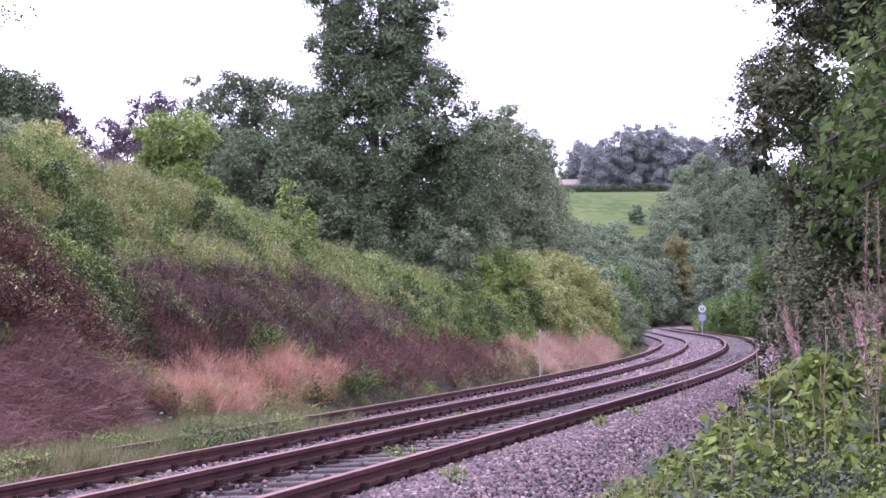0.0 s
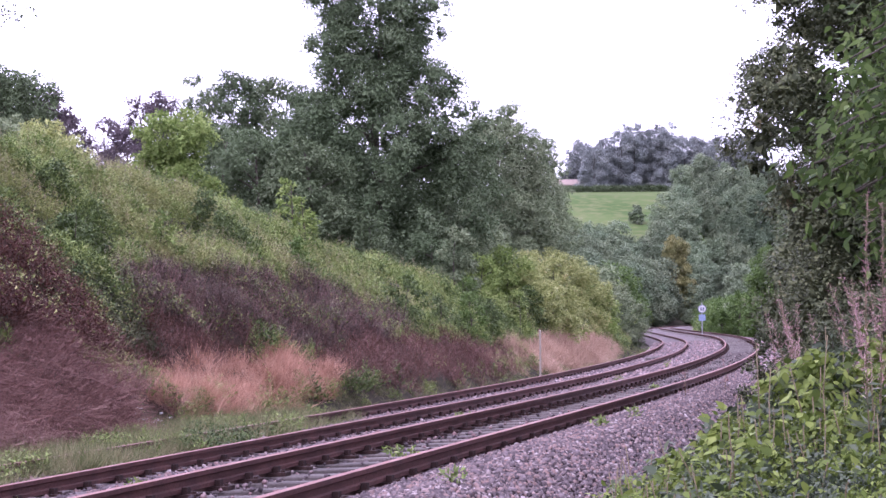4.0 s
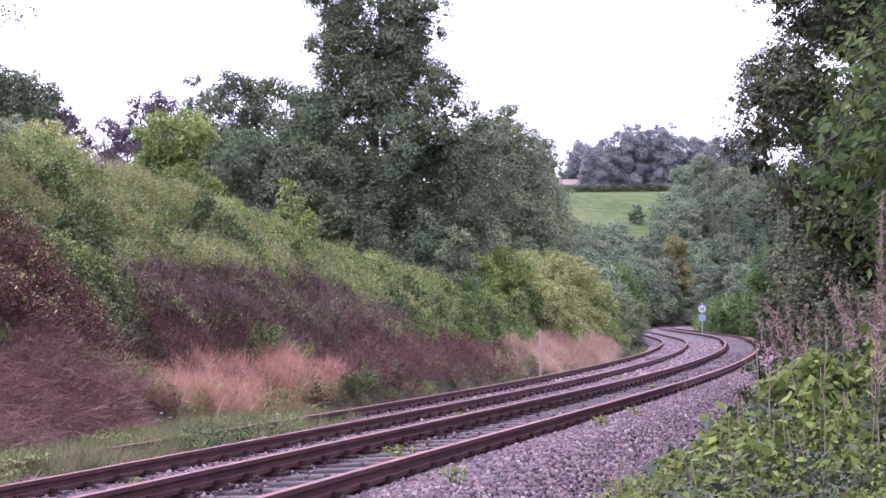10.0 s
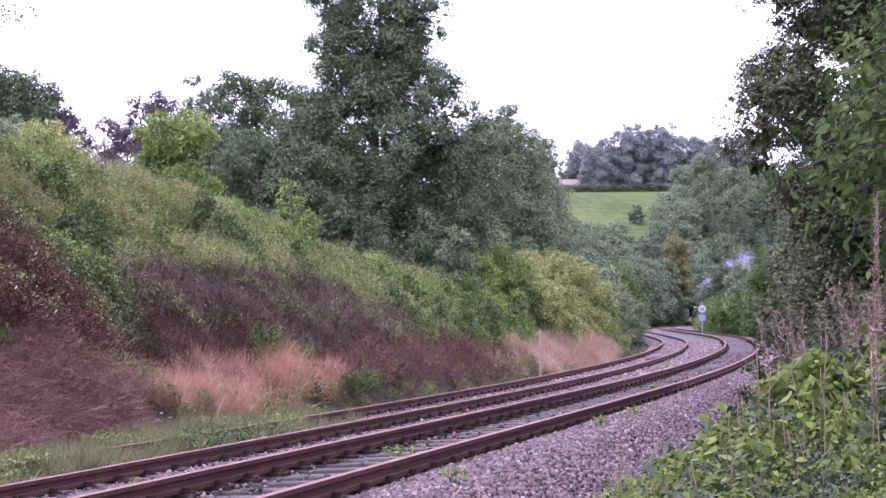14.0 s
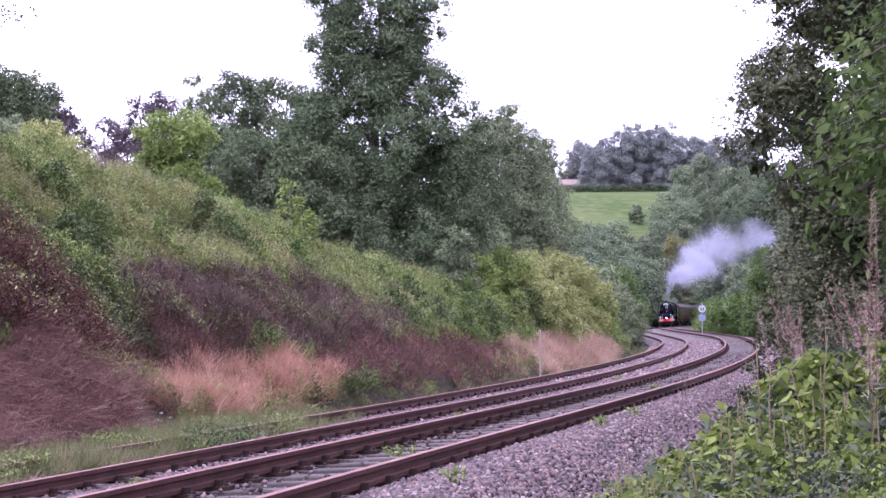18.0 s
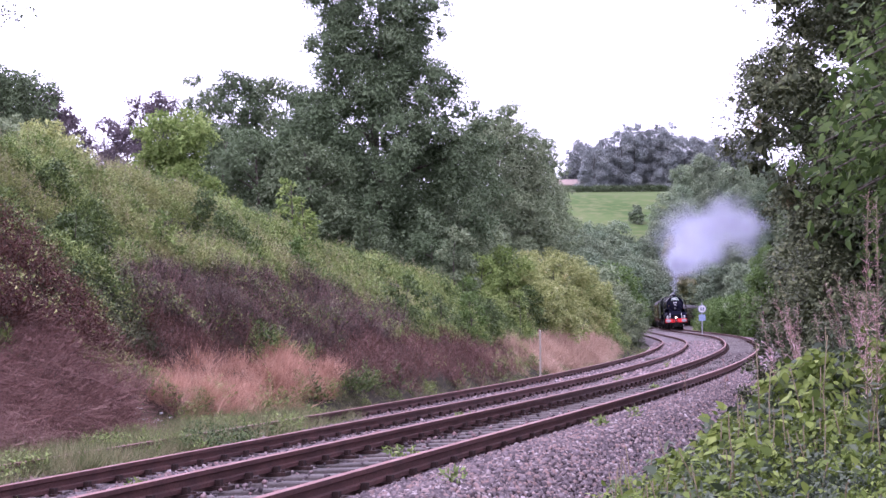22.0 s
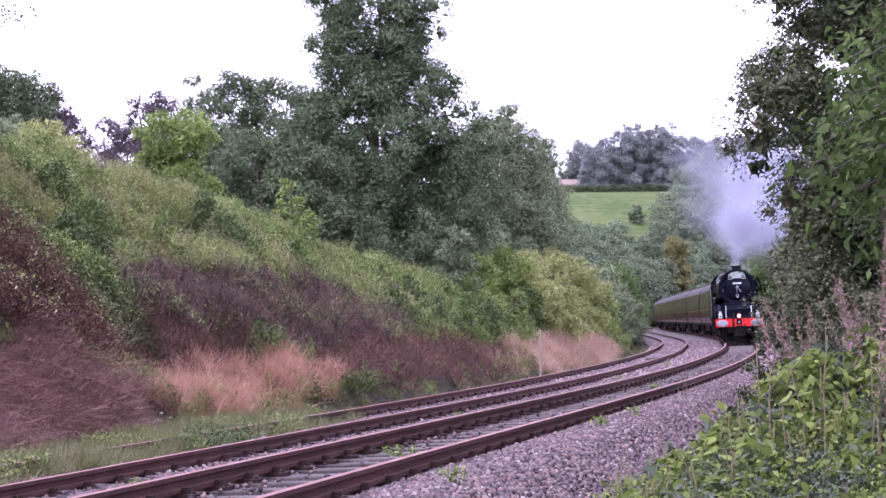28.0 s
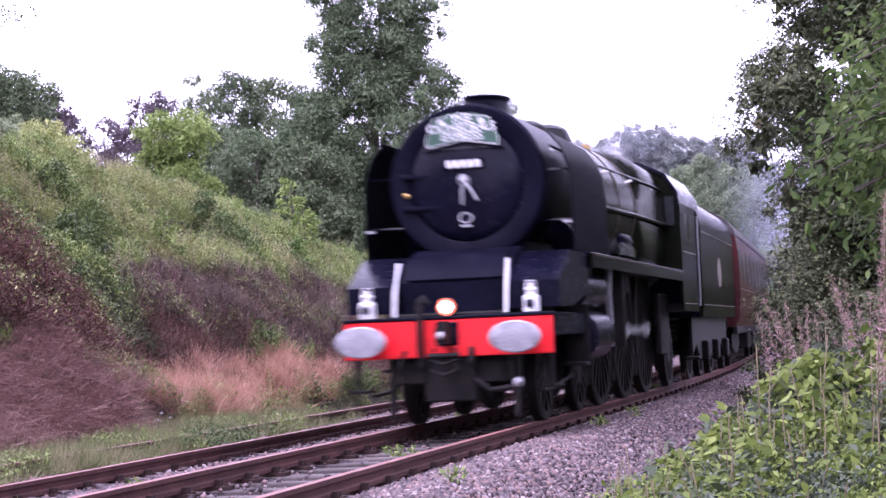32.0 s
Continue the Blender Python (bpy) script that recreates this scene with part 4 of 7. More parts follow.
p, s, l, rs = along(19.6, 21.4, -4.3, -2.95, 160, 217, lambda s, l: patch(s, l, 20.6, -3.6, 0.7, 0.6, 0.3, 12))
p[:, 2] = GRADE * s + DZ2 - 0.2
spires("track_weeds", "clump of leafy weeds across the far track's rail", p, rs, 0.34, 16, 0.075, M_WEED_DARK, 0.5, 0.12)
for i, (s, l, r, mat) in enumerate([(26, -8.2, 0.45, M_WEED_DARK), (37, -10.2, 0.6, M_WEED_DARK), (30, -10.6, 0.5, M_WEED_DARK), (45, -7.6, 0.7, M_WEED_DARK), (48, -7.4, 0.55, M_WEED_DARK), (52, -7.3, 0.7, M_GREEN), (55, -7.2, 0.6, M_WEED_DARK),
                                    (41, -9.3, 0.5, M_GREEN), (50, -8.6, 0.5, M_WEED), (33, -9.6, 0.5, M_WEED), (28, -9.3, 0.5, M_WEED_DARK), (62, -7.4, 0.7, M_WEED), (66, -7.6, 0.8, M_WEED_DARK), (24, -10.4, 0.6, M_WEED), (58, -8.4, 0.6, M_GREEN)]):
    q = line(s, l)
    tree(q[0], q[1], r * 2.1, 0.0, egg(r, 0.5, 1.0), 12, 160 + i, 0.12, 280, mat, "low green shrub among the bank weeds", "shrub", 0.03, 0.05, 0.5, category="shrub", limbs=4, group="shrubs on the bank")

# ------------------------------------------------------------------ near brambles on the camera's side
def leaf_mound(name, label, cat, spine, n, size, material, seed, thick=0.3, kind="", shape=LEAF6, width=0.62):
    """Leaves over a rounded mound round a spine of (x, y, z, r)."""
    rs = np.random.RandomState(seed)
    sp = np.array(spine)
    k = rs.randint(0, len(sp), n)
    c = sp[k]
    d = unit(rs.normal(size=(n, 3)) + np.array([0, 0, 0.35]))
    p = c[:, :3] + d * (c[:, 3] * (1 + 0.15 * np.sin(7 * d[:, 0] + k) - thick * rs.rand(n)))[:, None]
    a = d * np.array([1, 1, 0.2]) + rs.normal(size=(n, 3)) * 0.5 + np.array([0, 0, -0.25])
    f = d * 0.7 + np.array([0, -0.2, 0.7]) + rs.normal(size=(n, 3)) * 0.65
    me = leaf_mesh(name, p, a, size * rs.uniform(0.45, 1.3, n), width, material, rs, shape, f, 0.35)
    return me


M_NEAR = leafy("drooping_leaves", [(0.0, (0.02, 0.038, 0.012)), (0.4, (0.05, 0.085, 0.023)), (0.8, (0.115, 0.175, 0.048)), (1.0, (0.26, 0.34, 0.125))], translucent=0.5, rough=0.5, spec=0.12)

# ------------------------------------------------------------------ the train
M_BLACK = surface("black_enamel", (0.003, 0.003, 0.0085), (0.0055, 0.0055, 0.0145), 2, 0.24, 0.03, c3=(0.008, 0.008, 0.017), spec=0.12)
M_SMOKE = surface("smokebox_black", (0.0035, 0.0035, 0.0085), (0.006, 0.006, 0.014), 3, 0.36, 0.05, c3=(0.009, 0.009, 0.017), spec=0.04)
M_GRIME = surface("oily_frames", (0.006, 0.0055, 0.006), (0.013, 0.011, 0.011), 6, 0.6, 0.2, c3=(0.018, 0.015, 0.014), spec=0.15)
M_PLATE = surface("dull_black_plate", (0.0025, 0.0025, 0.005), (0.0045, 0.0045, 0.008), 2, 0.4, 0.03, c3=(0.006, 0.006, 0.01), spec=0.01)
M_LGREEN = surface("dark_green_enamel", (0.0045, 0.006, 0.0035), (0.007, 0.0085, 0.0045), 1.2, 0.2, 0.01, c3=(0.009, 0.009, 0.008), spec=0.012)
M_LINING = surface("orange_lining", (0.06, 0.035, 0.015), (0.075, 0.045, 0.018), 3, 0.4, 0.02)
M_RED = surface("red_enamel", (0.72, 0.012, 0.014), (0.8, 0.02, 0.02), 2, 0.35, 0.03, c3=(0.6, 0.012, 0.012))
M_STEEL = surface("bright_steel", (0.42, 0.42, 0.45), (0.55, 0.55, 0.58), 5, 0.42, 0.06, metal=0.75, c3=(0.3, 0.29, 0.3))
M_BUFFER = surface("scoured_buffer_steel", (0.30, 0.30, 0.33), (0.42, 0.42, 0.45), 7, 0.5, 0.08, metal=0.4, c3=(0.22, 0.21, 0.22))
M_WHITE = surface("white_enamel", (0.75, 0.75, 0.77), (0.82, 0.82, 0.84), 3, 0.4, 0.03, c3=(0.6, 0.59, 0.58))
M_BRASS = surface("brass", (0.5, 0.33, 0.1), (0.6, 0.4, 0.14), 6, 0.4, 0.05, metal=0.8)
M_BOARD = surface("green_headboard", (0.035, 0.095, 0.062), (0.05, 0.12, 0.08), 3, 0.4, 0.02)
M_MAROON = surface("maroon_coach_paint", (0.058, 0.013, 0.014), (0.072, 0.016, 0.017), 1.5, 0.2, 0.015, c3=(0.035, 0.010, 0.011), spec=0.3)
M_ROOF = surface("grey_coach_roof", (0.055, 0.05, 0.052), (0.085, 0.078, 0.08), 2, 0.75, 0.1, c3=(0.04, 0.038, 0.038), spec=0.15)
M_GLASS = surface("coach_window_glass", (0.012, 0.014, 0.016), (0.02, 0.022, 0.024), 1, 0.07, 0.0)
M_COAL = surface("coal", (0.012, 0.012, 0.012), (0.03, 0.03, 0.03), 9, 0.5, 0.9, dist=0.05)
M_LAMP = glow("headlamp_glow", (1.0, 0.80, 0.62), 9)
M_LAMP_GLARE = glow("headlamp_glare", (1.0, 0.20, 0.09), 1.1)
M_LENS = surface("dark_lens", (0.01, 0.01, 0.02), (0.02, 0.02, 0.04), 2, 0.1, 0.0)


def bx(x0, x1, y0, y1, z0, z1, bev=0.0, seg=1):
    bm = bmesh.new()
    bmesh.ops.create_cube(bm, size=1)
    for v in bm.verts:
        v.co = Vector(((x0 + x1) / 2 + v.co.x * (x1 - x0), (y0 + y1) / 2 + v.co.y * (y1 - y0), (z0 + z1) / 2 + v.co.z * (z1 - z0)))
    if bev:
        bmesh.ops.bevel(bm, geom=bm.edges[:], offset=bev, segments=seg, affect="EDGES")
    return bm


def arr(v, f, smooth_faces=False):
    return mesh_of("mesh", v, f, None, smooth_faces)


def lathe(profile, cx=0.0, cz=0.0, sides=32, sx=1.0, sz=1.0, axis="Y", cy=0.0):
    """Closed solid turned from (radius, along) pairs round the y axis (or z)."""
    v, f = [], []
    n = len(profile)
    for r, a in profile:
        for k in range(sides):
            t = 2 * math.pi * k / sides
            p = (cx + r * sx * math.cos(t), a, cz + r * sz * math.sin(t)) if axis == "Y" else (cx + r * sx * math.cos(t), cy + r * sz * math.sin(t), a)
            v.append(p)
    for i in range(n - 1):
        for k in range(sides):
            f.append((i * sides + k, i * sides + (k + 1) % sides, (i + 1) * sides + (k + 1) % sides, (i + 1) * sides + k))
    f += [tuple(range(sides)), tuple(reversed(range((n - 1) * sides, n * sides)))]
    return v, f


def solid(v, f, smooth_angle=True):
    """bmesh from arrays with outward normals; smooth but for sharp edges."""
    bm = bmesh.new()
    vs = [bm.verts.new(p) for p in v]
    for q in f:
        bm.faces.new([vs[i] for i in q])
    bmesh.ops.remove_doubles(bm, verts=bm.verts, dist=1e-5)
    bmesh.ops.recalc_face_normals(bm, faces=bm.faces)
    if smooth_angle:
        for face in bm.faces:
            face.smooth = True
        for e in bm.edges:
            if len(e.link_faces) == 2 and e.calc_face_angle(0) > 0.6:
                e.smooth = False
    return bm


def prism(poly, a, b, axis="Y"):
    """Polygon in the other two axes, run from a to b along axis."""
    n = len(poly)
    put = {"Y": lambda u, w, t: (u, t, w), "X": lambda u, w, t: (t, u, w), "Z": lambda u, w, t: (u, w, t)}[axis]
    v = [put(u, w, t) for t in (a, b) for u, w in poly]
    f = [(k, (k + 1) % n, n + (k + 1) % n, n + k) for k in range(n)] + [tuple(range(n)), tuple(reversed(range(n, 2 * n)))]
    return solid(v, f)


def pipe(path, r, sides=8):
    path = np.asarray(path, float)
    return solid(*tube_arrays(path, [r] * len(path), sides))


def loft(sections):
    """Solid through sections of equal point counts."""
    n = len(sections[0])
    v = [p for s in sections for p in s]
    f = [(i * n + k, i * n + (k + 1) % n, (i + 1) * n + (k + 1) % n, (i + 1) * n + k) for i in range(len(sections) - 1) for k in range(n)]
    f += [tuple(range(n)), tuple(reversed(range((len(sections) - 1) * n, len(sections) * n)))]
    return solid(v, f)


def wheel_mesh(r, spokes, rim=0.09, wide=0.13, hub=0.16):
    """Spoked wheel round the x axis, in one piece: hub, spokes and rim."""
    bm = bmesh.new()
    n = spokes * 2
    rings = []
    for q in (hub * 0.5, hub, r - rim, r):
        ring = []
        for k in range(n):
            t = 2 * math.pi * ((k // 2) + (0.16 if k % 2 else -0.16) * (1 if q < r - rim else (0.6 if q < r else 1.5))) / spokes
            ring.append(bm.verts.new((-wide / 2, q * math.cos(t), q * math.sin(t))))
        rings.append(ring)
    bm.faces.new(rings[0])
    for a, b, every in ((0, 1, 1), (1, 2, 2), (2, 3, 1)):
        for k in range(0, n, every):
            bm.faces.new((rings[a][k], rings[a][(k + 1) % n], rings[b][(k + 1) % n], rings[b][k]))
    ext = bmesh.ops.extrude_face_region(bm, geom=bm.faces[:])
    for v in ext["geom"]:
        if isinstance(v, bmesh.types.BMVert):
            v.co.x += wide
    bmesh.ops.recalc_face_normals(bm, faces=bm.faces)
    me = bpy.data.meshes.new("wheel")
    bm.to_mesh(me)
    bm.free()
    return me


WHEELS = {}
SPIN = []


def wheelset(parent, y, r, spokes, material, crank=0.0, phase=0.0, spin=True):
    """An axle with its two wheels as one turning part."""
    key = (r, spokes)
    if key not in WHEELS:
        WHEELS[key] = wheel_mesh(r, spokes)
        WHEELS[key].materials.append(material)
    v, f = lathe([(0.09, -0.78), (0.09, 0.78)], sides=12)
    ax = part("axle", solid([(b, a, c) for a, b, c in v], f), M_GRIME, parent)
    ax.location = (0, y, r)
    for side in (-1, 1):
        w = part("driving_wheel" if crank else "wheel", WHEELS[key], None, ax)
        w.location = (side * 0.745, 0, 0)
    if spin:
        SPIN.append((ax, y, r, phase))
    return ax


# ---- locomotive: y forward from the buffer faces, z up from the rails
loco = tagged(empty("steam_locomotive"), "dark green and black express steam locomotive with a red buffer beam", "locomotive")
for side in (-1, 1):
    b = part("buffer", solid(*lathe([(0.13, -0.5), (0.13, -0.34), (0.1, -0.33), (0.1, -0.05), (0.03, -0.05)], side * 0.87, 1.0, 20)), M_BLACK, loco)
    part("buffer_head", solid(*lathe([(0.24, -0.055), (0.285, -0.045), (0.295, -0.02), (0.27, -0.004), (0.15, 0.002), (0.01, 0.004)], side * 0.87, 1.0, 36, 1.0, 0.6)), M_BUFFER, b, "scoured oval steel buffer head")
part("buffer_beam", bx(-1.2, 1.2, -0.56, -0.5, 0.80, 1.225, 0.012), M_RED, loco, "bright red buffer beam")
part("beam_edge", bx(-1.22, 1.22, -0.62, -0.49, 1.225, 1.26, 0.008), M_BLACK, loco)
hook = part("draw_hook", prism([(-0.06, 0.95), (0.06, 0.95), (0.07, 1.1), (0.03, 1.2), (-0.03, 1.2), (-0.07, 1.1)], -0.5, -0.2), M_GRIME, loco)
part("hook_plate", bx(-0.13, 0.13, -0.52, -0.485, 0.93, 1.19, 0.01), M_BLACK, hook)
part("hook_end", solid(*lathe([(0.02, -0.24), (0.05, -0.22), (0.05, -0.18), (0.035, -0.15), (0.01, -0.14)], 0, 1.04, 16)), M_STEEL, hook)
for k, z in enumerate((0.78, 0.66)):
    part("coupling_link", pipe([(-0.11, -0.33, z + 0.12), (-0.15, -0.3, z), (0, -0.28, z - 0.06), (0.15, -0.3, z), (0.11, -0.33, z + 0.12)], 0.02), M_GRIME, loco)
part("coupling_screw", pipe([(-0.18, -0.3, 0.82), (0.18, -0.3, 0.82)], 0.03), M_GRIME, loco)
part("vacuum_hose", pipe([(0.3, -0.47, 0.7), (0.3, -0.42, 0.95), (0.3, -0.44, 1.2), (0.3, -0.46, 1.42), (0.27, -0.5, 1.47), (0.22, -0.5, 1.4)], 0.04), M_GRIME, loco)
part("steam_hose", pipe([(-0.28, -0.47, 0.9), (-0.28, -0.4, 0.75), (-0.33, -0.36, 0.55), (-0.5, -0.38, 0.42), (-0.75, -0.42, 0.45)], 0.035), M_GRIME, loco)
part("hose_end", solid(*lathe([(0.05, -0.5), (0.06, -0.42), (0.045, -0.36), (0.02, -0.35)], -0.8, 0.5, 14)), M_STEEL, loco, "bright metal hose end")
part("brake_hose", pipe([(0.5, -0.5, 0.88), (0.55, -0.42, 0.7), (0.6, -0.42, 0.5)], 0.025), M_GRIME, loco)
for side in (-1, 1):
    part("guard_iron", prism([(-0.95, 1.0), (-0.8, 1.0), (-0.68, 0.12), (-0.75, 0.1)], side * 0.72 - 0.03, side * 0.72 + 0.03, "X"), M_GRIME, loco)
    part("footstep", bx(side * 1.12 - 0.1, side * 1.12 + 0.1, -0.95, -0.72, 0.42, 0.45, 0.005), M_GRIME, loco)
    part("step_hanger", bx(side * 1.12 - 0.03, side * 1.12 + 0.03, -0.75, -0.71, 0.44, 1.0), M_GRIME, loco)
    # oil lamps on their brackets
    x = side * 0.95
    la = part("lamp", solid(*lathe([(0.08, 1.265), (0.09, 1.27), (0.09, 1.43), (0.075, 1.45), (0.06, 1.455), (0.06, 1.5), (0.07, 1.505), (0.07, 1.525), (0.03, 1.54), (0.03, 1.585), (0.01, 1.59)], x, 0, 20, axis="Z", cy=-0.62)), M_WHITE, loco, "white-painted oil lamp")
    part("lens", solid(*lathe([(0.05, -0.535), (0.05, -0.515), (0.035, -0.51), (0.01, -0.505)], x, 1.36, 18)), M_LENS, la, "dark glass lens")
    part("lamp_handle", pipe([(x - 0.065, -0.62, 1.51), (x - 0.05, -0.62, 1.61), (x + 0.05, -0.62, 1.61), (x + 0.065, -0.62, 1.51)], 0.007, 6), M_WHITE, la)
    # white handrails beside the front steps
    part("white_handrail", pipe([(side * 0.65, -0.66, 1.27), (side * 0.65, -0.72, 1.55), (side * 0.64, -0.9, 1.88)], 0.022), M_WHITE, loco, "white-painted handrail")
    part("front_box", loft([[(side * 0.66, -0.8, 1.32), (side * 1.24, -0.8, 1.32), (side * 1.24, -0.8, 1.62), (side * 0.66, -0.8, 1.62)],
                            [(side * 0.66, -1.55, 1.32), (side * 1.24, -1.55, 1.32), (side * 1.24, -1.55, 1.98), (side * 0.66, -1.55, 1.98)],
                            [(side * 0.66, -2.6, 1.5), (side * 1.26, -2.6, 1.5), (side * 1.26, -2.6, 1.98), (side * 0.66, -2.6, 1.98)]]), M_BLACK, loco)
hl = part("headlamp", solid(*lathe([(0.02, -0.62), (0.1, -0.6), (0.112, -0.52), (0.1, -0.5)], 0.0, 1.36, 20)), M_BLACK, loco)
# added glowing disc imitates the orange glare round the lamp
part("headlamp_glare_disc", solid(*lathe([(0.098, -0.499), (0.095, -0.492), (0.01, -0.490)], 0.0, 1.36, 20)), M_LAMP_GLARE, hl, "orange glowing disc standing in for the headlamp glare")
part("headlamp_glass", solid(*lathe([(0.066, -0.4895), (0.06, -0.478), (0.01, -0.47)], 0.0, 1.36, 20)), M_LAMP, hl, "lit electric headlamp")
part("front_footplate", bx(-1.22, 1.22, -1.6, -0.56, 1.2, 1.25, 0.01), M_BLACK, loco)
part("front_casing", prism([(-0.95, 1.3), (-0.95, 1.66), (-1.2, 1.9), (-1.75, 2.06), (-2.6, 2.06), (-2.6, 1.3)], -0.64, 0.64, "X"), M_SMOKE, loco)
part("apron_plate", prism([(-0.93, 1.69), (-1.19, 1.925), (-1.6, 2.045), (-1.6, 2.03), (-1.2, 1.905), (-0.94, 1.67)], -0.56, 0.56, "X"), M_SMOKE, loco)
part("main_frame", bx(-0.62, 0.62, -14.6, -0.62, 0.72, 1.3, 0.02), M_GRIME, loco)
# smokebox and its door
CZ = 2.84
part("smokebox", solid(*lathe([(0.74, -1.80), (0.93, -1.78), (0.955, -1.81), (0.955, -4.35), (0.8, -4.36)], 0, CZ, 48)), M_SMOKE, loco)
part("smokebox_ring", solid(*lathe([(0.70, -1.82), (0.70, -1.745), (0.715, -1.735), (0.915, -1.735), (0.935, -1.75), (0.935, -1.82)], 0, CZ, 48)), M_SMOKE, loco)
door = part("smokebox_door", solid(*lathe([(0.69, -1.78), (0.69, -1.755), (0.675, -1.735), (0.60, -1.70), (0.45, -1.665), (0.25, -1.64), (0.08, -1.63), (0.01, -1.629)], 0, CZ, 48)), M_BLACK, loco, "dished black smokebox door")
part("door_dart", solid(*lathe([(0.075, -1.65), (0.075, -1.6), (0.05, -1.56), (0.02, -1.53), (0.005, -1.528)], 0, CZ + 0.02, 16)), M_STEEL, door, "polished dart boss")
part("door_handle", pipe([(0, -1.55, CZ + 0.02), (-0.1, -1.53, CZ - 0.1), (-0.17, -1.53, CZ - 0.23)], 0.017), M_STEEL, door, "polished door handle")
part("door_handle", pipe([(0, -1.57, CZ), (0.015, -1.56, CZ - 0.12), (0.02, -1.56, CZ - 0.27)], 0.015), M_STEEL, door)
for dz in (-0.28, 0.1):
    part("hinge_strap", bx(0.2, 0.78, -1.72, -1.665, CZ + dz - 0.025, CZ + dz + 0.025, 0.006), M_BLACK, door)
part("hinge_bolt", solid(*lathe([(0.03, -1.74), (0.03, -1.68), (0.01, -1.67)], 0.73, CZ - 0.12, 10)), M_BRASS, door)
part("door_rail", pipe([(-0.5, -1.66, CZ + 0.40), (0.5, -1.66, CZ + 0.40)], 0.016), M_BLACK, door)
plate = part("number_plate", bx(-0.25, 0.25, -1.70, -1.612, CZ + 0.15, CZ + 0.28, 0.006), M_BLACK, door, "black plate with raised white figures")
for k in range(5):
    part("raised_bar", bx(-0.205 + k * 0.086, -0.145 + k * 0.086, -1.612, -1.600, CZ + 0.172, CZ + 0.258, 0.003), M_WHITE, plate)
part("shed_plate", solid(*lathe([(0.085, -1.72), (0.085, -1.637), (0.01, -1.635)], 0, CZ - 0.42, 20, 1.0, 0.8)), M_BLACK, door)
part("emblem_ring", solid(*lathe([(0.085, -1.64), (0.085, -1.628), (0.062, -1.628), (0.062, -1.64)], 0, CZ - 0.42, 20, 1.0, 0.8)), M_STEEL, door)
part("emblem_bar", bx(-0.06, 0.06, -1.69, -1.635, CZ - 0.53, CZ - 0.50, 0.003), M_STEEL, door)
# headboard
board = part("headboard", prism([(-0.448, CZ + 0.5), (-0.336, CZ + 0.76), (-0.168, CZ + 0.81), (0.000, CZ + 0.82), (0.168, CZ + 0.81), (0.336, CZ + 0.76), (0.448, CZ + 0.5), (0.426, CZ + 0.42), (0.224, CZ + 0.475), (0.000, CZ + 0.49), (-0.224, CZ + 0.475), (-0.426, CZ + 0.42)], -1.64, -1.605), M_BOARD, loco, "green headboard with white lettering and border")
for a, b in (((-0.442, 0.42), (-0.437, 0.5)), ((-0.437, 0.5), (-0.336, 0.755)), ((-0.336, 0.755), (0.000, 0.812)), ((0.000, 0.812), (0.336, 0.755)), ((0.336, 0.755), (0.437, 0.5)), ((0.437, 0.5), (0.420, 0.42)), ((0.420, 0.42), (0.000, 0.495)), ((0.000, 0.495), (-0.420, 0.42))):
    part("board_border", pipe([(a[0], -1.6, CZ + a[1]), (b[0], -1.6, CZ + b[1])], 0.0045, 5), M_WHITE, board)


def lettering(text, size, x, y, z, parent, m, turn=180, bold=0.012):
    """Raised lettering that faces along +y."""
    cu = bpy.data.curves.new("lettering", "FONT")
    cu.body, cu.size, cu.align_x, cu.extrude, cu.offset = text, size, "CENTER", 0.004, bold * size
    tmp = bpy.data.objects.new("tmp", cu)
    me = bpy.data.meshes.new_from_object(tmp)
    bpy.data.objects.remove(tmp)
    me.transform(Matrix.Translation((x, y, z)) @ Matrix.Rotation(math.pi, 4, "Z") @ Matrix.Rotation(math.pi / 2, 4, "X"))
    me.materials.clear()
    return part("lettering", me, m, parent)


lettering("THE", 0.14, 0, -1.602, CZ + 0.70, board, M_WHITE)
lettering("CATHEDRALS", 0.135, 0, -1.602, CZ + 0.60, board, M_WHITE)
lettering("EXPRESS", 0.135, 0, -1.602, CZ + 0.50, board, M_WHITE)
for side in (-1, 1):
    part("board_roundel", solid(*lathe([(0.035, -1.61), (0.035, -1.6), (0.01, -1.6)], side * 0.24, CZ + 0.715, 12)), M_WHITE, board)
# chimney and mountings
part("chimney", solid(*lathe([(0.38, 3.66), (0.32, 3.76), (0.29, 3.8), (0.275, 3.93), (0.3, 3.95), (0.31, 3.99), (0.27, 4.0), (0.22, 4.0), (0.2, 3.9), (0.02, 3.9)], 0, 0, 28, 0.95, 1.75, axis="Z", cy=-3.05)), M_SMOKE, loco)
part("smokebox_saddle", loft([[(-0.5, -2.0, 1.3), (0.5, -2.0, 1.3), (0.66, -2.0, 2.3), (-0.66, -2.0, 2.3)], [(-0.5, -4.2, 1.3), (0.5, -4.2, 1.3), (0.66, -4.2, 2.3), (-0.66, -4.2, 2.3)]]), M_SMOKE, loco)


def hoop(r, y, n=40, z=CZ, flat=0.0):
    """Points of a boiler section; flat pushes it towards a rounded square."""
    out = []
    for k in range(n):
        a = 2 * math.pi * k / n
        c, s = math.cos(a), math.sin(a)
        q = r / (abs(c) ** (2 + 2.4 * flat) + abs(s) ** (2 + 2.4 * flat)) ** (1 / (2 + 2.4 * flat))
        out.append((q * c, y, z + q * s))
    return out


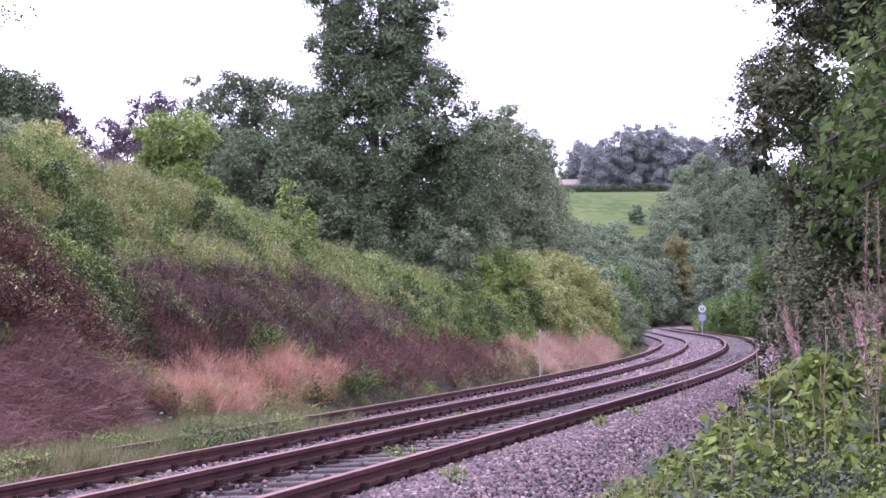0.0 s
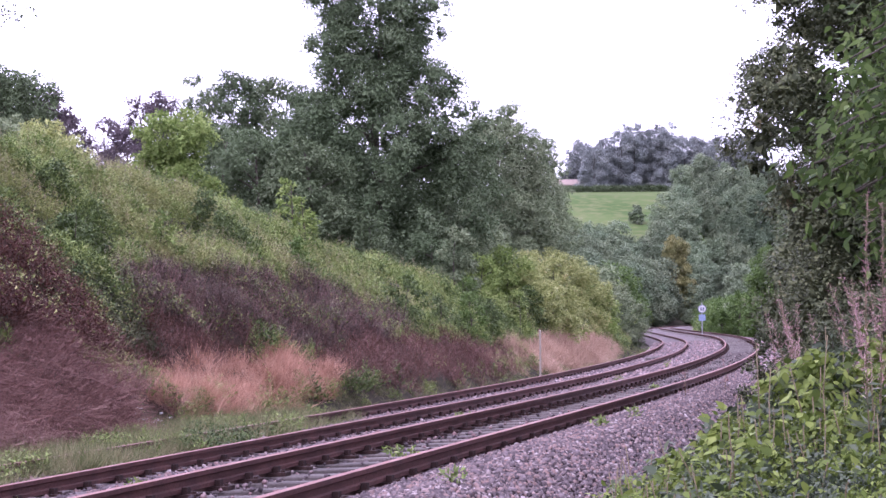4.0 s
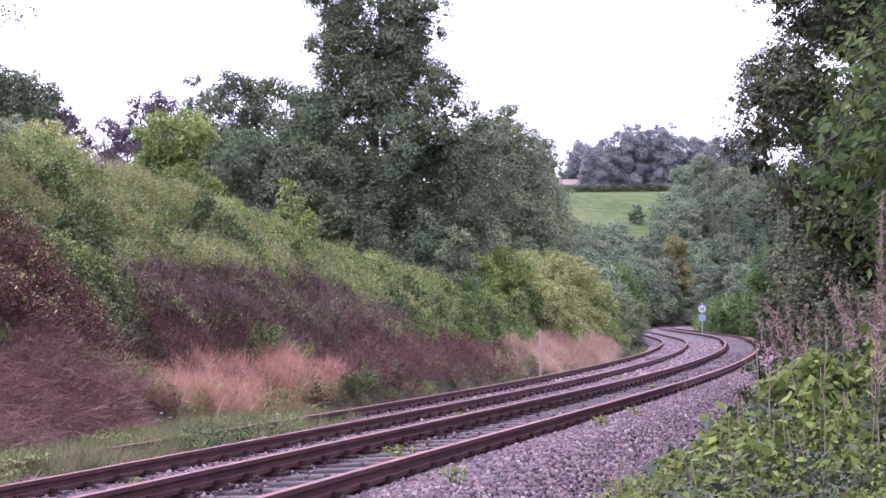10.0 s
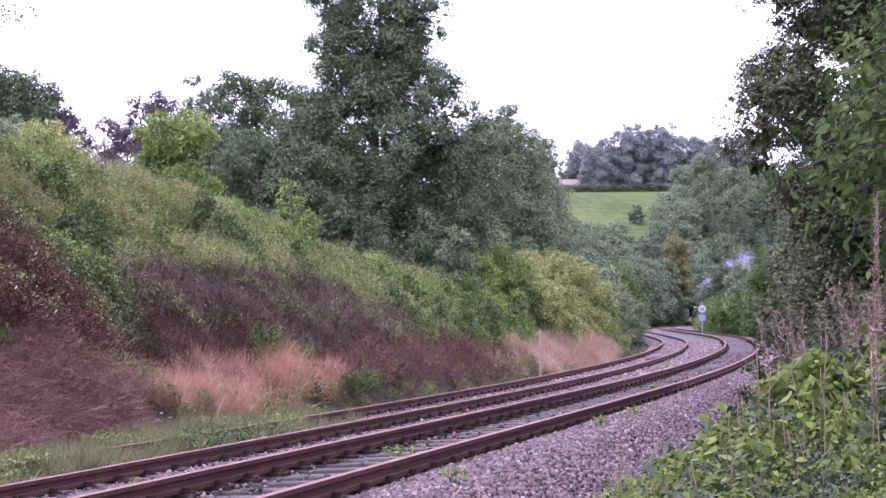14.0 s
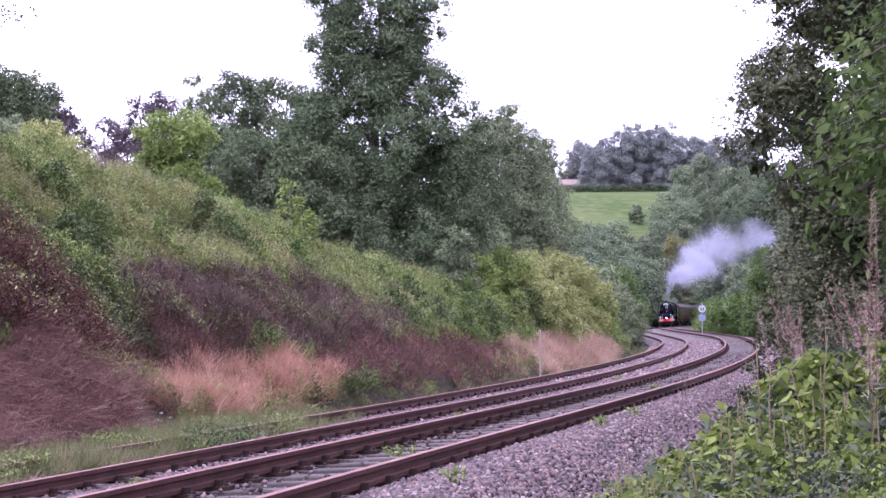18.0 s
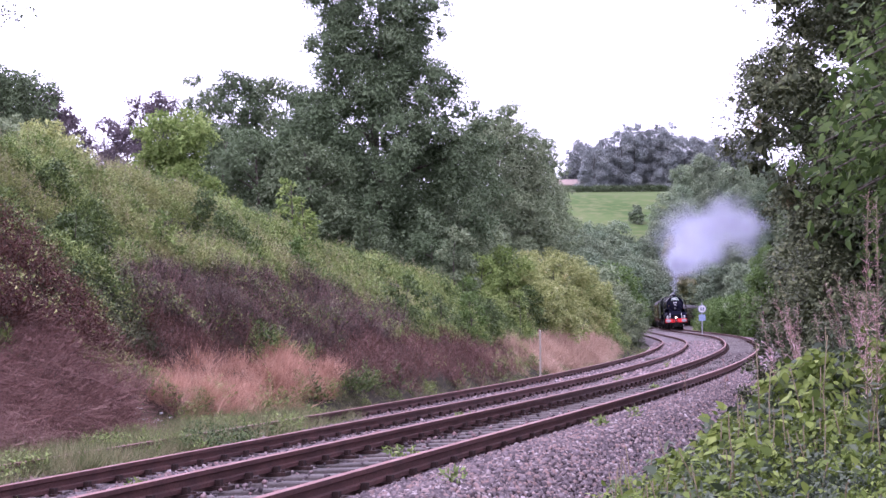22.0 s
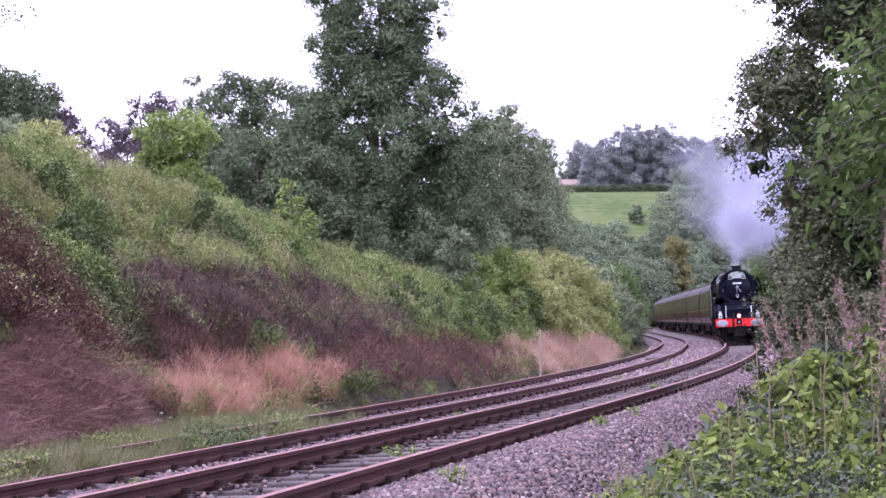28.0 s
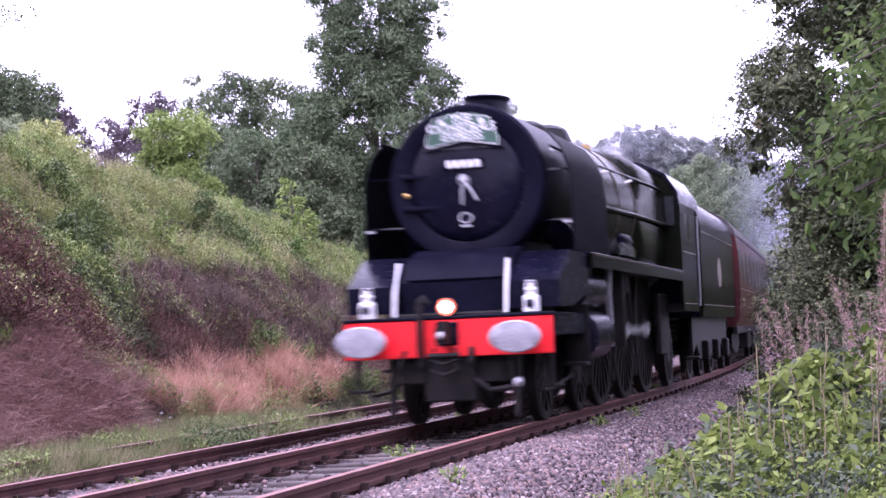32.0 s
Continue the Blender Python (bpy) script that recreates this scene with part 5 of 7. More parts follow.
part("boiler_cladding", loft([hoop(0.96, -4.36), hoop(0.965, -4.5), hoop(1.0, -7.4), hoop(1.02, -8.6)]), M_LGREEN, loco, "dark green lined boiler cladding")
part("firebox", loft([hoop(1.02, -8.6), hoop(1.03, -8.75, flat=0.25, z=CZ - 0.02), hoop(1.04, -9.2, flat=0.8, z=CZ - 0.06), hoop(1.06, -11.6, flat=0.9, z=CZ - 0.12)]), M_LGREEN, loco)
for y, r in ((-4.42, 0.975), (-5.75, 0.992), (-7.1, 1.01), (-8.5, 1.032)):
    band = part("boiler_band", loft([hoop(r - 0.02, y + 0.035), hoop(r, y + 0.03), hoop(r, y - 0.03), hoop(r - 0.02, y - 0.035)]), M_BLACK, loco)
    for d in (0.045, -0.045):
        part("lining", loft([hoop(r - 0.02, y + d + 0.008), hoop(r - 0.004, y + d + 0.006), hoop(r - 0.004, y + d - 0.006), hoop(r - 0.02, y + d - 0.008)]), M_LINING, band)
part("top_feed", solid(*lathe([(0.34, 3.7), (0.3, 3.86), (0.18, 3.93), (0.02, 3.95)], 0, 0, 20, 1.0, 1.3, axis="Z", cy=-5.3)), M_LGREEN, loco)
part("steam_dome", solid(*lathe([(0.44, 3.72), (0.38, 3.84), (0.34, 3.94), (0.22, 4.01), (0.02, 4.03)], 0, 0, 24, 1.0, 1.3, axis="Z", cy=-6.7)), M_LGREEN, loco)
for k in range(4):
    part("safety_valve", solid(*lathe([(0.07, 3.7), (0.07, 3.86), (0.05, 3.88), (0.05, 3.98), (0.02, 3.99)], 0.14 * (1 if k % 2 else -1), 0, 12, axis="Z", cy=-9.4 - 0.2 * (k // 2))), M_BRASS, loco)
part("whistle", solid(*lathe([(0.03, 3.72), (0.03, 3.95), (0.01, 3.96)], -0.4, 0, 10, axis="Z", cy=-11.3)), M_BRASS, loco)
for side in (-1, 1):
    h = part("boiler_handrail", pipe([(side * 0.94, -2.2, CZ + 0.42), (side * 0.97, -4.4, CZ + 0.42), (side * 1.02, -7.4, CZ + 0.45), (side * 1.06, -11.5, CZ + 0.5)], 0.018), M_BLACK, loco)
    for y, x in ((-2.6, 0.945), (-4.4, 0.965), (-6.2, 1.0), (-8.2, 1.03), (-10.2, 1.05)):
        part("stanchion", pipe([(side * (x - 0.12), y, CZ + 0.40), (side * x, y, CZ + 0.43)], 0.014, 6), M_STEEL, h)
    # outside steam pipe, cylinder and valve chest
    part("steam_pipe", pipe([(side * 0.62, -2.75, CZ - 0.45), (side * 0.9, -2.8, CZ - 0.62), (side * 1.04, -2.95, CZ - 0.95), (side * 1.05, -3.1, 1.7)], 0.17, 14), M_SMOKE, loco)
    cyl = part("cylinder", solid(*lathe([(0.29, -2.72), (0.315, -2.74), (0.315, -4.0), (0.29, -4.02)], side * 1.02, 0.98, 28)), M_BLACK, loco)
    part("cylinder_cover", solid(*lathe([(0.28, -2.74), (0.28, -2.69), (0.2, -2.66), (0.07, -2.65), (0.06, -2.6), (0.01, -2.6)], side * 1.02, 0.98, 28)), M_SMOKE, cyl)
    part("valve_chest", solid(*lathe([(0.2, -2.6), (0.23, -2.62), (0.23, -4.1), (0.2, -4.12)], side * 1.02, 1.55, 24)), M_BLACK, cyl)
    part("valve_cover", solid(*lathe([(0.2, -2.62), (0.2, -2.57), (0.08, -2.53), (0.01, -2.52)], side * 1.02, 1.55, 24)), M_SMOKE, cyl)
    # running plate with its valance
    rp = part("running_plate", bx(side * 1.1 - 0.22, side * 1.1 + 0.22, -11.7, -2.6, 1.94, 1.98, 0.006), M_BLACK, loco)
    part("valance", bx(side * 1.305 - 0.02, side * 1.305 + 0.02, -11.7, -2.6, 1.80, 1.975, 0.005), M_LGREEN, rp)
    part("valance_lining", bx(side * 1.33 - 0.004, side * 1.33 + 0.004, -11.6, -2.7, 1.945, 1.957), M_LINING, rp)
    # curved smoke deflector
    sec = []
    for y in (-1.72, -4.15):
        o = [(1.27, 1.98), (1.27, 2.7), (1.235, 3.0), (1.15, 3.22), (1.02, 3.38)]
        sec.append([(side * a, y, b) for a, b in o] + [(side * (a - 0.018), y, b - 0.01) for a, b in reversed(o)])
    de = part("smoke_deflector", loft(sec), M_PLATE, loco)
    for z in (2.35, 2.95):
        part("deflector_stay", pipe([(side * 0.8, -1.95, z), (side * 1.24, -1.95, z)], 0.016, 6), M_BLACK, de)
    part("deflector_grip", bx(side * 1.2 - 0.05, side * 1.2 + 0.05, -1.74, -1.70, 2.3, 2.33), M_STEEL, de)
    part("name_plate", prism([(-5.4, 2.05), (-6.9, 2.05), (-6.9, 2.16), (-6.5, 2.23), (-6.15, 2.26), (-5.8, 2.23), (-5.4, 2.16)], side * 1.2 - 0.015, side * 1.2 + 0.015, "X"), M_BLACK, loco, "dark curved name plate with a bright edge")
    part("ejector_pipe", pipe([(side * 0.98, -4.5, CZ - 0.15), (side * 1.04, -8, CZ - 0.1), (side * 1.1, -11.6, CZ - 0.1)], 0.045, 8), M_LGREEN, loco)
    part("injector", solid(*lathe([(0.05, -6.0), (0.08, -6.05), (0.08, -6.4), (0.05, -6.45), (0.05, -6.8)], side * 1.16, 2.28, 12)), M_BLACK, loco)
    part("slide_bar", bx(side * 1.02 - 0.05, side * 1.02 + 0.05, -5.6, -4.0, 1.12, 1.18, 0.008), M_STEEL, loco)
    part("slide_bar", bx(side * 1.02 - 0.05, side * 1.02 + 0.05, -5.6, -4.0, 0.8, 0.86, 0.008), M_STEEL, loco)
    part("motion_bracket", bx(side * 1.0 - 0.22, side * 1.0 + 0.22, -5.7, -5.58, 0.8, 1.9, 0.01), M_GRIME, loco)
    part("valve_link", prism([(-5.2, 1.1), (-5.1, 1.1), (-4.98, 1.5), (-5.1, 1.85), (-5.2, 1.85), (-5.1, 1.5)], side * 1.1 - 0.03, side * 1.1 + 0.03, "X"), M_STEEL, loco)
    part("radius_rod", bx(side * 1.05 - 0.025, side * 1.05 + 0.025, -5.1, -4.1, 1.52, 1.58), M_STEEL, loco)
    part("sand_box", bx(side * 0.95 - 0.12, side * 0.95 + 0.12, -7.2, -6.8, 1.55, 1.9, 0.03), M_GRIME, loco)
    part("ashpan_side", bx(side * 0.95 - 0.05, side * 0.95 + 0.05, -12.0, -10.9, 0.6, 1.6, 0.02), M_GRIME, loco)
    # cab
    cab_side = [(-11.6, 1.3), (-11.6, 3.02), (-11.6, 3.12), (-13.7, 3.12), (-13.85, 2.6), (-13.75, 1.9), (-13.85, 1.3)]
    cs = part("cab_side", prism(cab_side, side * 1.3 - 0.02, side * 1.3 + 0.02, "X"), M_LGREEN, loco)
    for y0, y1 in ((-12.55, -11.95), (-13.3, -12.68)):
        part("cab_window", bx(side * 1.322 - 0.006, side * 1.322 + 0.006, y0, y1, 2.5, 2.98, 0.01), M_GLASS, cs)
    part("cab_lining", bx(side * 1.324 - 0.003, side * 1.324 + 0.003, -13.5, -11.75, 2.30, 2.315), M_LINING, cs)
    part("cab_lining", bx(side * 1.324 - 0.003, side * 1.324 + 0.003, -13.5, -11.75, 1.42, 1.435), M_LINING, cs)
    part("cab_handrail", pipe([(side * 1.34, -13.88, 1.4), (side * 1.34, -13.88, 3.0)], 0.018, 6), M_STEEL, cs)
    part("cab_step", bx(side * 1.2 - 0.14, side * 1.2 + 0.14, -13.7, -13.3, 0.45, 0.5, 0.01), M_GRIME, loco)
roof = [(-1.32, 3.1), (-1.3, 3.3), (-1.1, 3.62), (-0.7, 3.83), (0, 3.92), (0.7, 3.83), (1.1, 3.62), (1.3, 3.3), (1.32, 3.1), (1.28, 3.1), (1.26, 3.28), (1.07, 3.58), (0.68, 3.79), (0, 3.88), (-0.68, 3.79), (-1.07, 3.58), (-1.26, 3.28), (-1.28, 3.1)]
part("cab_roof", prism(roof, -11.55, -14.3), M_BLACK, loco)
part("cab_front", prism([(-1.28, 1.9), (-1.28, 3.1), (-1.26, 3.28), (-1.07, 3.58), (-0.68, 3.79), (0, 3.88), (0.68, 3.79), (1.07, 3.58), (1.26, 3.28), (1.28, 3.1), (1.28, 1.9)], -11.66, -11.6), M_LGREEN, loco)
for side in (-1, 1):
    part("spectacle_window", bx(side * 1.14 - 0.09, side * 1.14 + 0.09, -11.605, -11.59, 2.75, 3.25, 0.02), M_GLASS, loco)
part("cab_floor", bx(-1.28, 1.28, -14.2, -11.66, 1.3, 1.42), M_GRIME, loco)
part("ashpan", bx(-0.6, 0.6, -12.6, -8.9, 0.5, 1.75, 0.04), M_GRIME, loco)
part("inner_stretcher", bx(-0.6, 0.6, -9.0, -5.0, 0.38, 0.74, 0.03), M_GRIME, loco)
part("pony_frame", bx(-0.62, 0.62, -14.4, -12.4, 0.4, 1.25, 0.03), M_GRIME, loco)
for side in (-1, 1):
    part("bogie_side", prism([(-1.3, 0.4), (-1.3, 0.75), (-4.8, 0.75), (-4.8, 0.4), (-3.9, 0.3), (-2.2, 0.3)], side * 0.6 - 0.03, side * 0.6 + 0.03, "X"), M_GRIME, loco)
    for y in (-5.0, -7.2, -9.4):
        part("brake_hanger", prism([(y - 0.05, 1.5), (y + 0.05, 1.5), (y + 0.09, 0.3), (y - 0.05, 0.3)], side * 0.745 - 0.04, side * 0.745 + 0.04, "X"), M_GRIME, loco)
        part("brake_block", prism([(y - 0.16, 1.2), (y - 0.05, 1.22), (y - 0.02, 0.9), (y - 0.1, 0.75)], side * 0.745 - 0.06, side * 0.745 + 0.06, "X"), M_GRIME, loco)
    part("sand_pipe", pipe([(side * 0.95, -7.0, 1.56), (side * 0.86, -6.98, 1.0), (side * 0.78, -6.9, 0.15)], 0.018, 6), M_GRIME, loco)
    part("drain_pipe", pipe([(side * 1.02, -2.9, 0.68), (side * 1.04, -2.3, 0.5), (side * 1.0, -1.5, 0.4), (side * 0.98, -0.9, 0.38)], 0.022, 6), M_GRIME, loco)
    part("step_plate", bx(side * 1.12 - 0.14, side * 1.12 + 0.14, -2.5, -2.2, 0.62, 0.66, 0.006), M_GRIME, loco)
    part("step_back", bx(side * 1.12 - 0.14, side * 1.12 + 0.14, -2.52, -2.49, 0.62, 1.35), M_GRIME, loco)
    part("front_valance", bx(side * 1.2 - 0.02, side * 1.2 + 0.02, -2.7, -0.6, 1.0, 1.24, 0.006), M_BLACK, loco)
part("front_stay", bx(-0.6, 0.6, -1.2, -0.62, 0.5, 0.82, 0.02), M_GRIME, loco)
part("drag_box", bx(-0.3, 0.3, -0.9, -0.55, 0.3, 0.8, 0.02), M_GRIME, loco)
part("bogie_frame", bx(-0.55, 0.55, -4.7, -1.35, 0.42, 0.72, 0.03), M_GRIME, loco)
wheelset(loco, -1.9, 0.495, 10, M_GRIME)
wheelset(loco, -4.19, 0.495, 10, M_GRIME)
for k, y in enumerate((-5.89, -8.1, -10.31)):
    wheelset(loco, y, 1.03, 20, M_GRIME, crank=0.355)
wheelset(loco, -13.18, 0.57, 12, M_GRIME)
RODS = []
for side in (-1, 1):
    v = prism([(-2.33, -0.06), (-2.33, 0.06), (-2.1, 0.1), (-1.9, 0.045), (-0.25, 0.045), (0, 0.1), (0.25, 0.045), (1.9, 0.045), (2.1, 0.1), (2.33, 0.06), (2.33, -0.06), (2.1, -0.1), (1.9, -0.045), (0.25, -0.045), (0, -0.1), (-0.25, -0.045), (-1.9, -0.045), (-2.1, -0.1)], side * 0.9 - 0.03, side * 0.9 + 0.03, "X")
    RODS.append((part("coupling_rod", v, M_STEEL, loco, "bright steel coupling rod"), -8.1, 0.0 if side > 0 else math.pi / 2))

# ---- tender
tender = tagged(empty("tender"), "dark green locomotive tender loaded with coal", "tender")
ts = [(-1.3, 1.2), (-1.32, 1.4), (-1.32, 2.9), (-1.24, 3.2), (-1.05, 3.42), (-0.9, 3.5), (0.9, 3.5), (1.05, 3.42), (1.24, 3.2), (1.32, 2.9), (1.32, 1.4), (1.3, 1.2)]
tank = part("tank", prism(ts, -7.75, -0.15), M_LGREEN, tender, "dark green lined tank")
for side in (-1, 1):
    for z in (1.42, 2.78):
        part("lining", bx(side * 1.324 - 0.004, side * 1.324 + 0.004, -7.6, -0.3, z, z + 0.014), M_LINING, tank)
    part("emblem", solid([(side * 1.326, -3.9 + 0.45 * math.cos(a), 2.1 + 0.3 * math.sin(a)) for a in np.linspace(0, 6.283, 20, endpoint=False)] + [(side * 1.32, -3.9 + 0.45 * math.cos(a), 2.1 + 0.3 * math.sin(a)) for a in np.linspace(0, 6.283, 20, endpoint=False)],
         [tuple(range(20)), tuple(range(39, 19, -1))] + [(k, (k + 1) % 20, 20 + (k + 1) % 20, 20 + k) for k in range(20)]), M_LINING, tank)
    part("tender_frame", prism([(-0.2, 0.5), (-0.2, 1.2), (-7.8, 1.2), (-7.8, 0.5), (-6.9, 0.42), (-5.9, 0.75), (-5.2, 0.42), (-3.9, 0.42), (-3.2, 0.75), (-2.4, 0.42), (-1.6, 0.42), (-0.9, 0.7)], side * 1.05 - 0.03, side * 1.05 + 0.03, "X"), M_GRIME, tender)
    for y in (-2.1, -4.4, -6.7):
        part("axle_box", bx(side * 1.13 - 0.08, side * 1.13 + 0.08, y - 0.17, y + 0.17, 0.36, 0.75, 0.03), M_GRIME, tender)
    part("buffer", solid(*lathe([(0.22, -7.85 - 0.45), (0.22, -8.2), (0.1, -8.18), (0.1, -7.8)], side * 0.87, 1.06, 16)), M_GRIME, tender)
rs = np.random.RandomState(4)
hx, hy = np.meshgrid(np.linspace(-0.85, 0.85, 14), np.linspace(-4.6, -0.5, 30))
hz = 3.45 + 0.3 * (1 - (hx / 0.95) ** 2) * np.sin((hy + 4.8) / 4.6 * 2.6) + rs.normal(size=hx.shape) * 0.045
part("coal_load", arr(np.stack([hx, hy, hz], -1).reshape(-1, 3), [(j * 14 + i, j * 14 + i + 1, (j + 1) * 14 + i + 1, (j + 1) * 14 + i) for j in range(29) for i in range(13)]), M_COAL, tender, "heaped black coal")
part("tender_front", bx(-1.25, 1.25, -0.15, 0.0, 1.2, 3.0, 0.02), M_BLACK, tender)
for y in (-2.1, -4.4, -6.7):
    wheelset(tender, y, 0.65, 12, M_GRIME)

# ---- coaches
coach = tagged(empty("coach"), "glossy maroon passenger coach with a grey roof", "coach", "coaches of the train")
LEN = 19.7
half = [(1.22, 0.98), (1.33, 1.3), (1.37, 1.75), (1.36, 2.3), (1.33, 2.85), (1.29, 3.1)]
part("body", prism([(-a, b) for a, b in half] + [(a, b) for a, b in reversed(half)], -LEN, 0), M_MAROON, coach, "maroon steel body")
roof_pts = [(-1.31, 3.08), (-1.27, 3.2), (-1.12, 3.42), (-0.85, 3.6), (-0.45, 3.73), (0, 3.77), (0.45, 3.73), (0.85, 3.6), (1.12, 3.42), (1.27, 3.2), (1.31, 3.08)]
part("roof", prism(roof_pts, -LEN - 0.03, 0.03), M_ROOF, coach, "weathered grey roof")
for side in (-1, 1):
    for k in range(8):
        y = -1.9 - k * 2.27
        w = part("window", loft([[(side * 1.352, y, 2.02), (side * 1.352, y - 1.2, 2.02), (side * 1.328, y - 1.2, 2.78), (side * 1.328, y, 2.78)],
                                 [(side * 1.374, y, 2.02), (side * 1.374, y - 1.2, 2.02), (side * 1.344, y - 1.2, 2.78), (side * 1.344, y, 2.78)]]), M_GLASS, coach)
    for y in (-0.25, -9.6, -18.9):
        d = part("door", loft([[(side * 1.24, y, 1.08), (side * 1.24, y - 0.62, 1.08), (side * 1.31, y - 0.62, 1.3), (side * 1.31, y, 1.3)],
                               [(side * 1.277, y, 1.08), (side * 1.277, y - 0.62, 1.08), (side * 1.342, y - 0.62, 1.3), (side * 1.342, y, 1.3)]]), M_MAROON, coach)
        part("door_window", loft([[(side * 1.352, y - 0.08, 2.05), (side * 1.352, y - 0.54, 2.05), (side * 1.33, y - 0.54, 2.75), (side * 1.33, y - 0.08, 2.75)],
                                  [(side * 1.374, y - 0.08, 2.05), (side * 1.374, y - 0.54, 2.05), (side * 1.346, y - 0.54, 2.75), (side * 1.346, y - 0.08, 2.75)]]), M_GLASS, d)
    part("solebar", bx(side * 1.2 - 0.05, side * 1.2 + 0.05, -LEN, 0, 0.82, 0.99, 0.01), M_GRIME, coach)
    part("waist_lining", bx(side * 1.372 - 0.006, side * 1.372 + 0.006, -LEN + 0.05, -0.05, 1.84, 1.856), M_LINING, coach)
    for y0, y1 in ((-8.2, -6.4), (-11.6, -9.6), (-13.2, -12.2)):
        part("battery_box", bx(side * 0.95 - 0.25, side * 0.95 + 0.25, y0, y1, 0.4, 0.83, 0.03), M_GRIME, coach)
    for yb in (-3.0, -16.7):
        part("bogie_side", prism([(yb - 1.75, 0.55), (yb - 1.6, 0.82), (yb + 1.6, 0.82), (yb + 1.75, 0.55), (yb + 1.0, 0.42), (yb + 0.5, 0.35), (yb - 0.5, 0.35), (yb - 1.0, 0.42)], side * 1.0 - 0.05, side * 1.0 + 0.05, "X"), M_GRIME, coach)
for y in (0.0, -LEN):
    part("gangway", bx(-0.5, 0.5, y - 0.3, y + 0.3, 1.05, 3.2, 0.05), M_GRIME, coach)
for k in range(8):
    part("roof_vent", solid(*lathe([(0.12, 3.7), (0.13, 3.78), (0.1, 3.84), (0.02, 3.86)], 0.35 if k % 2 else -0.35, 0, 10, axis="Z", cy=-2 - k * 2.2)), M_ROOF, coach)
for y in (-1.7, -4.3, -15.4, -18.0):
    wheelset(coach, y, 0.455, 10, M_GRIME, spin=False)
coaches = [coach] + [copy_thing(coach, Matrix()) for i in range(8)]
VEHICLES = [(loco, 0.0, -3.0, -10.5), (tender, 14.55, -2.1, -6.7)] + [(c, 22.95 + 20.3 * i, -3.0, -16.7) for i, c in enumerate(coaches)]

# ------------------------------------------------------------------ ballast stones
M_STONE = leafy("crushed_stone", [(0.0, (0.045, 0.036, 0.04)), (0.3, (0.105, 0.085, 0.09)), (0.6, (0.165, 0.132, 0.136)), (0.8, (0.25, 0.165, 0.15)), (0.93, (0.31, 0.265, 0.26)), (1.0, (0.48, 0.42, 0.42))], translucent=0.0, rough=0.85, patch=0.12, patch_scale=1.5, vary=0.35)
CUBE_V = np.array([(x, y, z) for z in (-1, 1) for y in (-1, 1) for x in (-1, 1)]) * 0.8
CUBE_F = np.array([(0, 2, 3, 1), (4, 5, 7, 6), (0, 1, 5, 4), (2, 6, 7, 3), (0, 4, 6, 2), (1, 3, 7, 5)])


def stone_heap(name, pts, size, rs, material):
    """Angular stones, each of its own shape, in one mesh."""
    n = len(pts)
    v = CUBE_V[None] * rs.uniform(0.55, 1.25, (n, 8, 3)) * rs.uniform(0.55, 1.25, (n, 1, 3))
    q = rs.normal(size=(n, 4))
    q /= np.linalg.norm(q, axis=1, keepdims=True)
    w, x, y, z = q.T
    R = np.stack([np.stack([1 - 2 * (y * y + z * z), 2 * (x * y - z * w), 2 * (x * z + y * w)], -1),
                  np.stack([2 * (x * y + z * w), 1 - 2 * (x * x + z * z), 2 * (y * z - x * w)], -1),
                  np.stack([2 * (x * z - y * w), 2 * (y * z + x * w), 1 - 2 * (x * x + y * y)], -1)], 1)
    v = np.einsum("nij,nkj->nki", R, v) * (size * rs.uniform(0.55, 1.3, n))[:, None, None] + pts[:, None]
    f = (CUBE_F[None] + 8 * np.arange(n)[:, None, None]).reshape(-1, 4)
    me = bpy.data.meshes.new(name)
    me.vertices.add(8 * n)
    me.vertices.foreach_set("co", v.astype(np.float32).ravel())
    me.loops.add(len(f) * 4)
    me.loops.foreach_set("vertex_index", f.astype(np.int32).ravel())
    me.polygons.add(len(f))
    me.polygons.foreach_set("loop_start", np.arange(0, len(f) * 4, 4, dtype=np.int32))
    me.update(calc_edges=True)
    me.materials.append(material)
    return me


BED_L, BED_Z = zip(*[q for q in BED[:13]])


def bed_points(s0, s1, l0, l1, n, seed, power=1.0):
    rs = np.random.RandomState(seed)
    s = s0 + (s1 - s0) * rs.rand(n) ** power
    l = rs.uniform(l0, l1, n)
    p = line(s, l)
    p[:, 2] = GRADE * s + np.interp(l, BED_L, BED_Z)
    return p, s, l, rs


bed_ob = bpy.data.objects["ballast_bed"]
p, s, l, rs = bed_points(7, 48, 0.95, 3.3, 62000, 501, 1.6)
p[:, 2] += 0.02 + np.where(l > 3.05, -0.1, 0)
tagged(part("shoulder_stones", stone_heap("shoulder_stones", p, 0.021, rs, M_STONE), None, bed_ob), "heaped pinkish grey stones of the ballast shoulder", kind="stuff")
p, s, l, rs = bed_points(7, 60, -5.2, 0.95, 28000, 502, 1.4)
m = ~((np.abs(np.abs(l) - 0.7525) < 0.06) | (np.abs(np.abs(l - OFF2) - 0.7525) < 0.06))
tagged(part("track_stones", stone_heap("track_stones", p[m] + np.array([0, 0, 0.0]), 0.025, rs, M_STONE), None, bed_ob), "pinkish grey stones between and beside the sleepers", kind="stuff")
p, s, l, rs = bed_points(8, 75, -0.66, 0.66, 800, 506, 1.3)
p[:, 2] = GRADE * s - 0.178 + CANT / 1.5 * l
tagged(part("loose_stones", stone_heap("loose_stones", p, 0.024, rs, M_STONE), None, bed_ob), "loose stones strewn over the sleepers", kind="stuff")
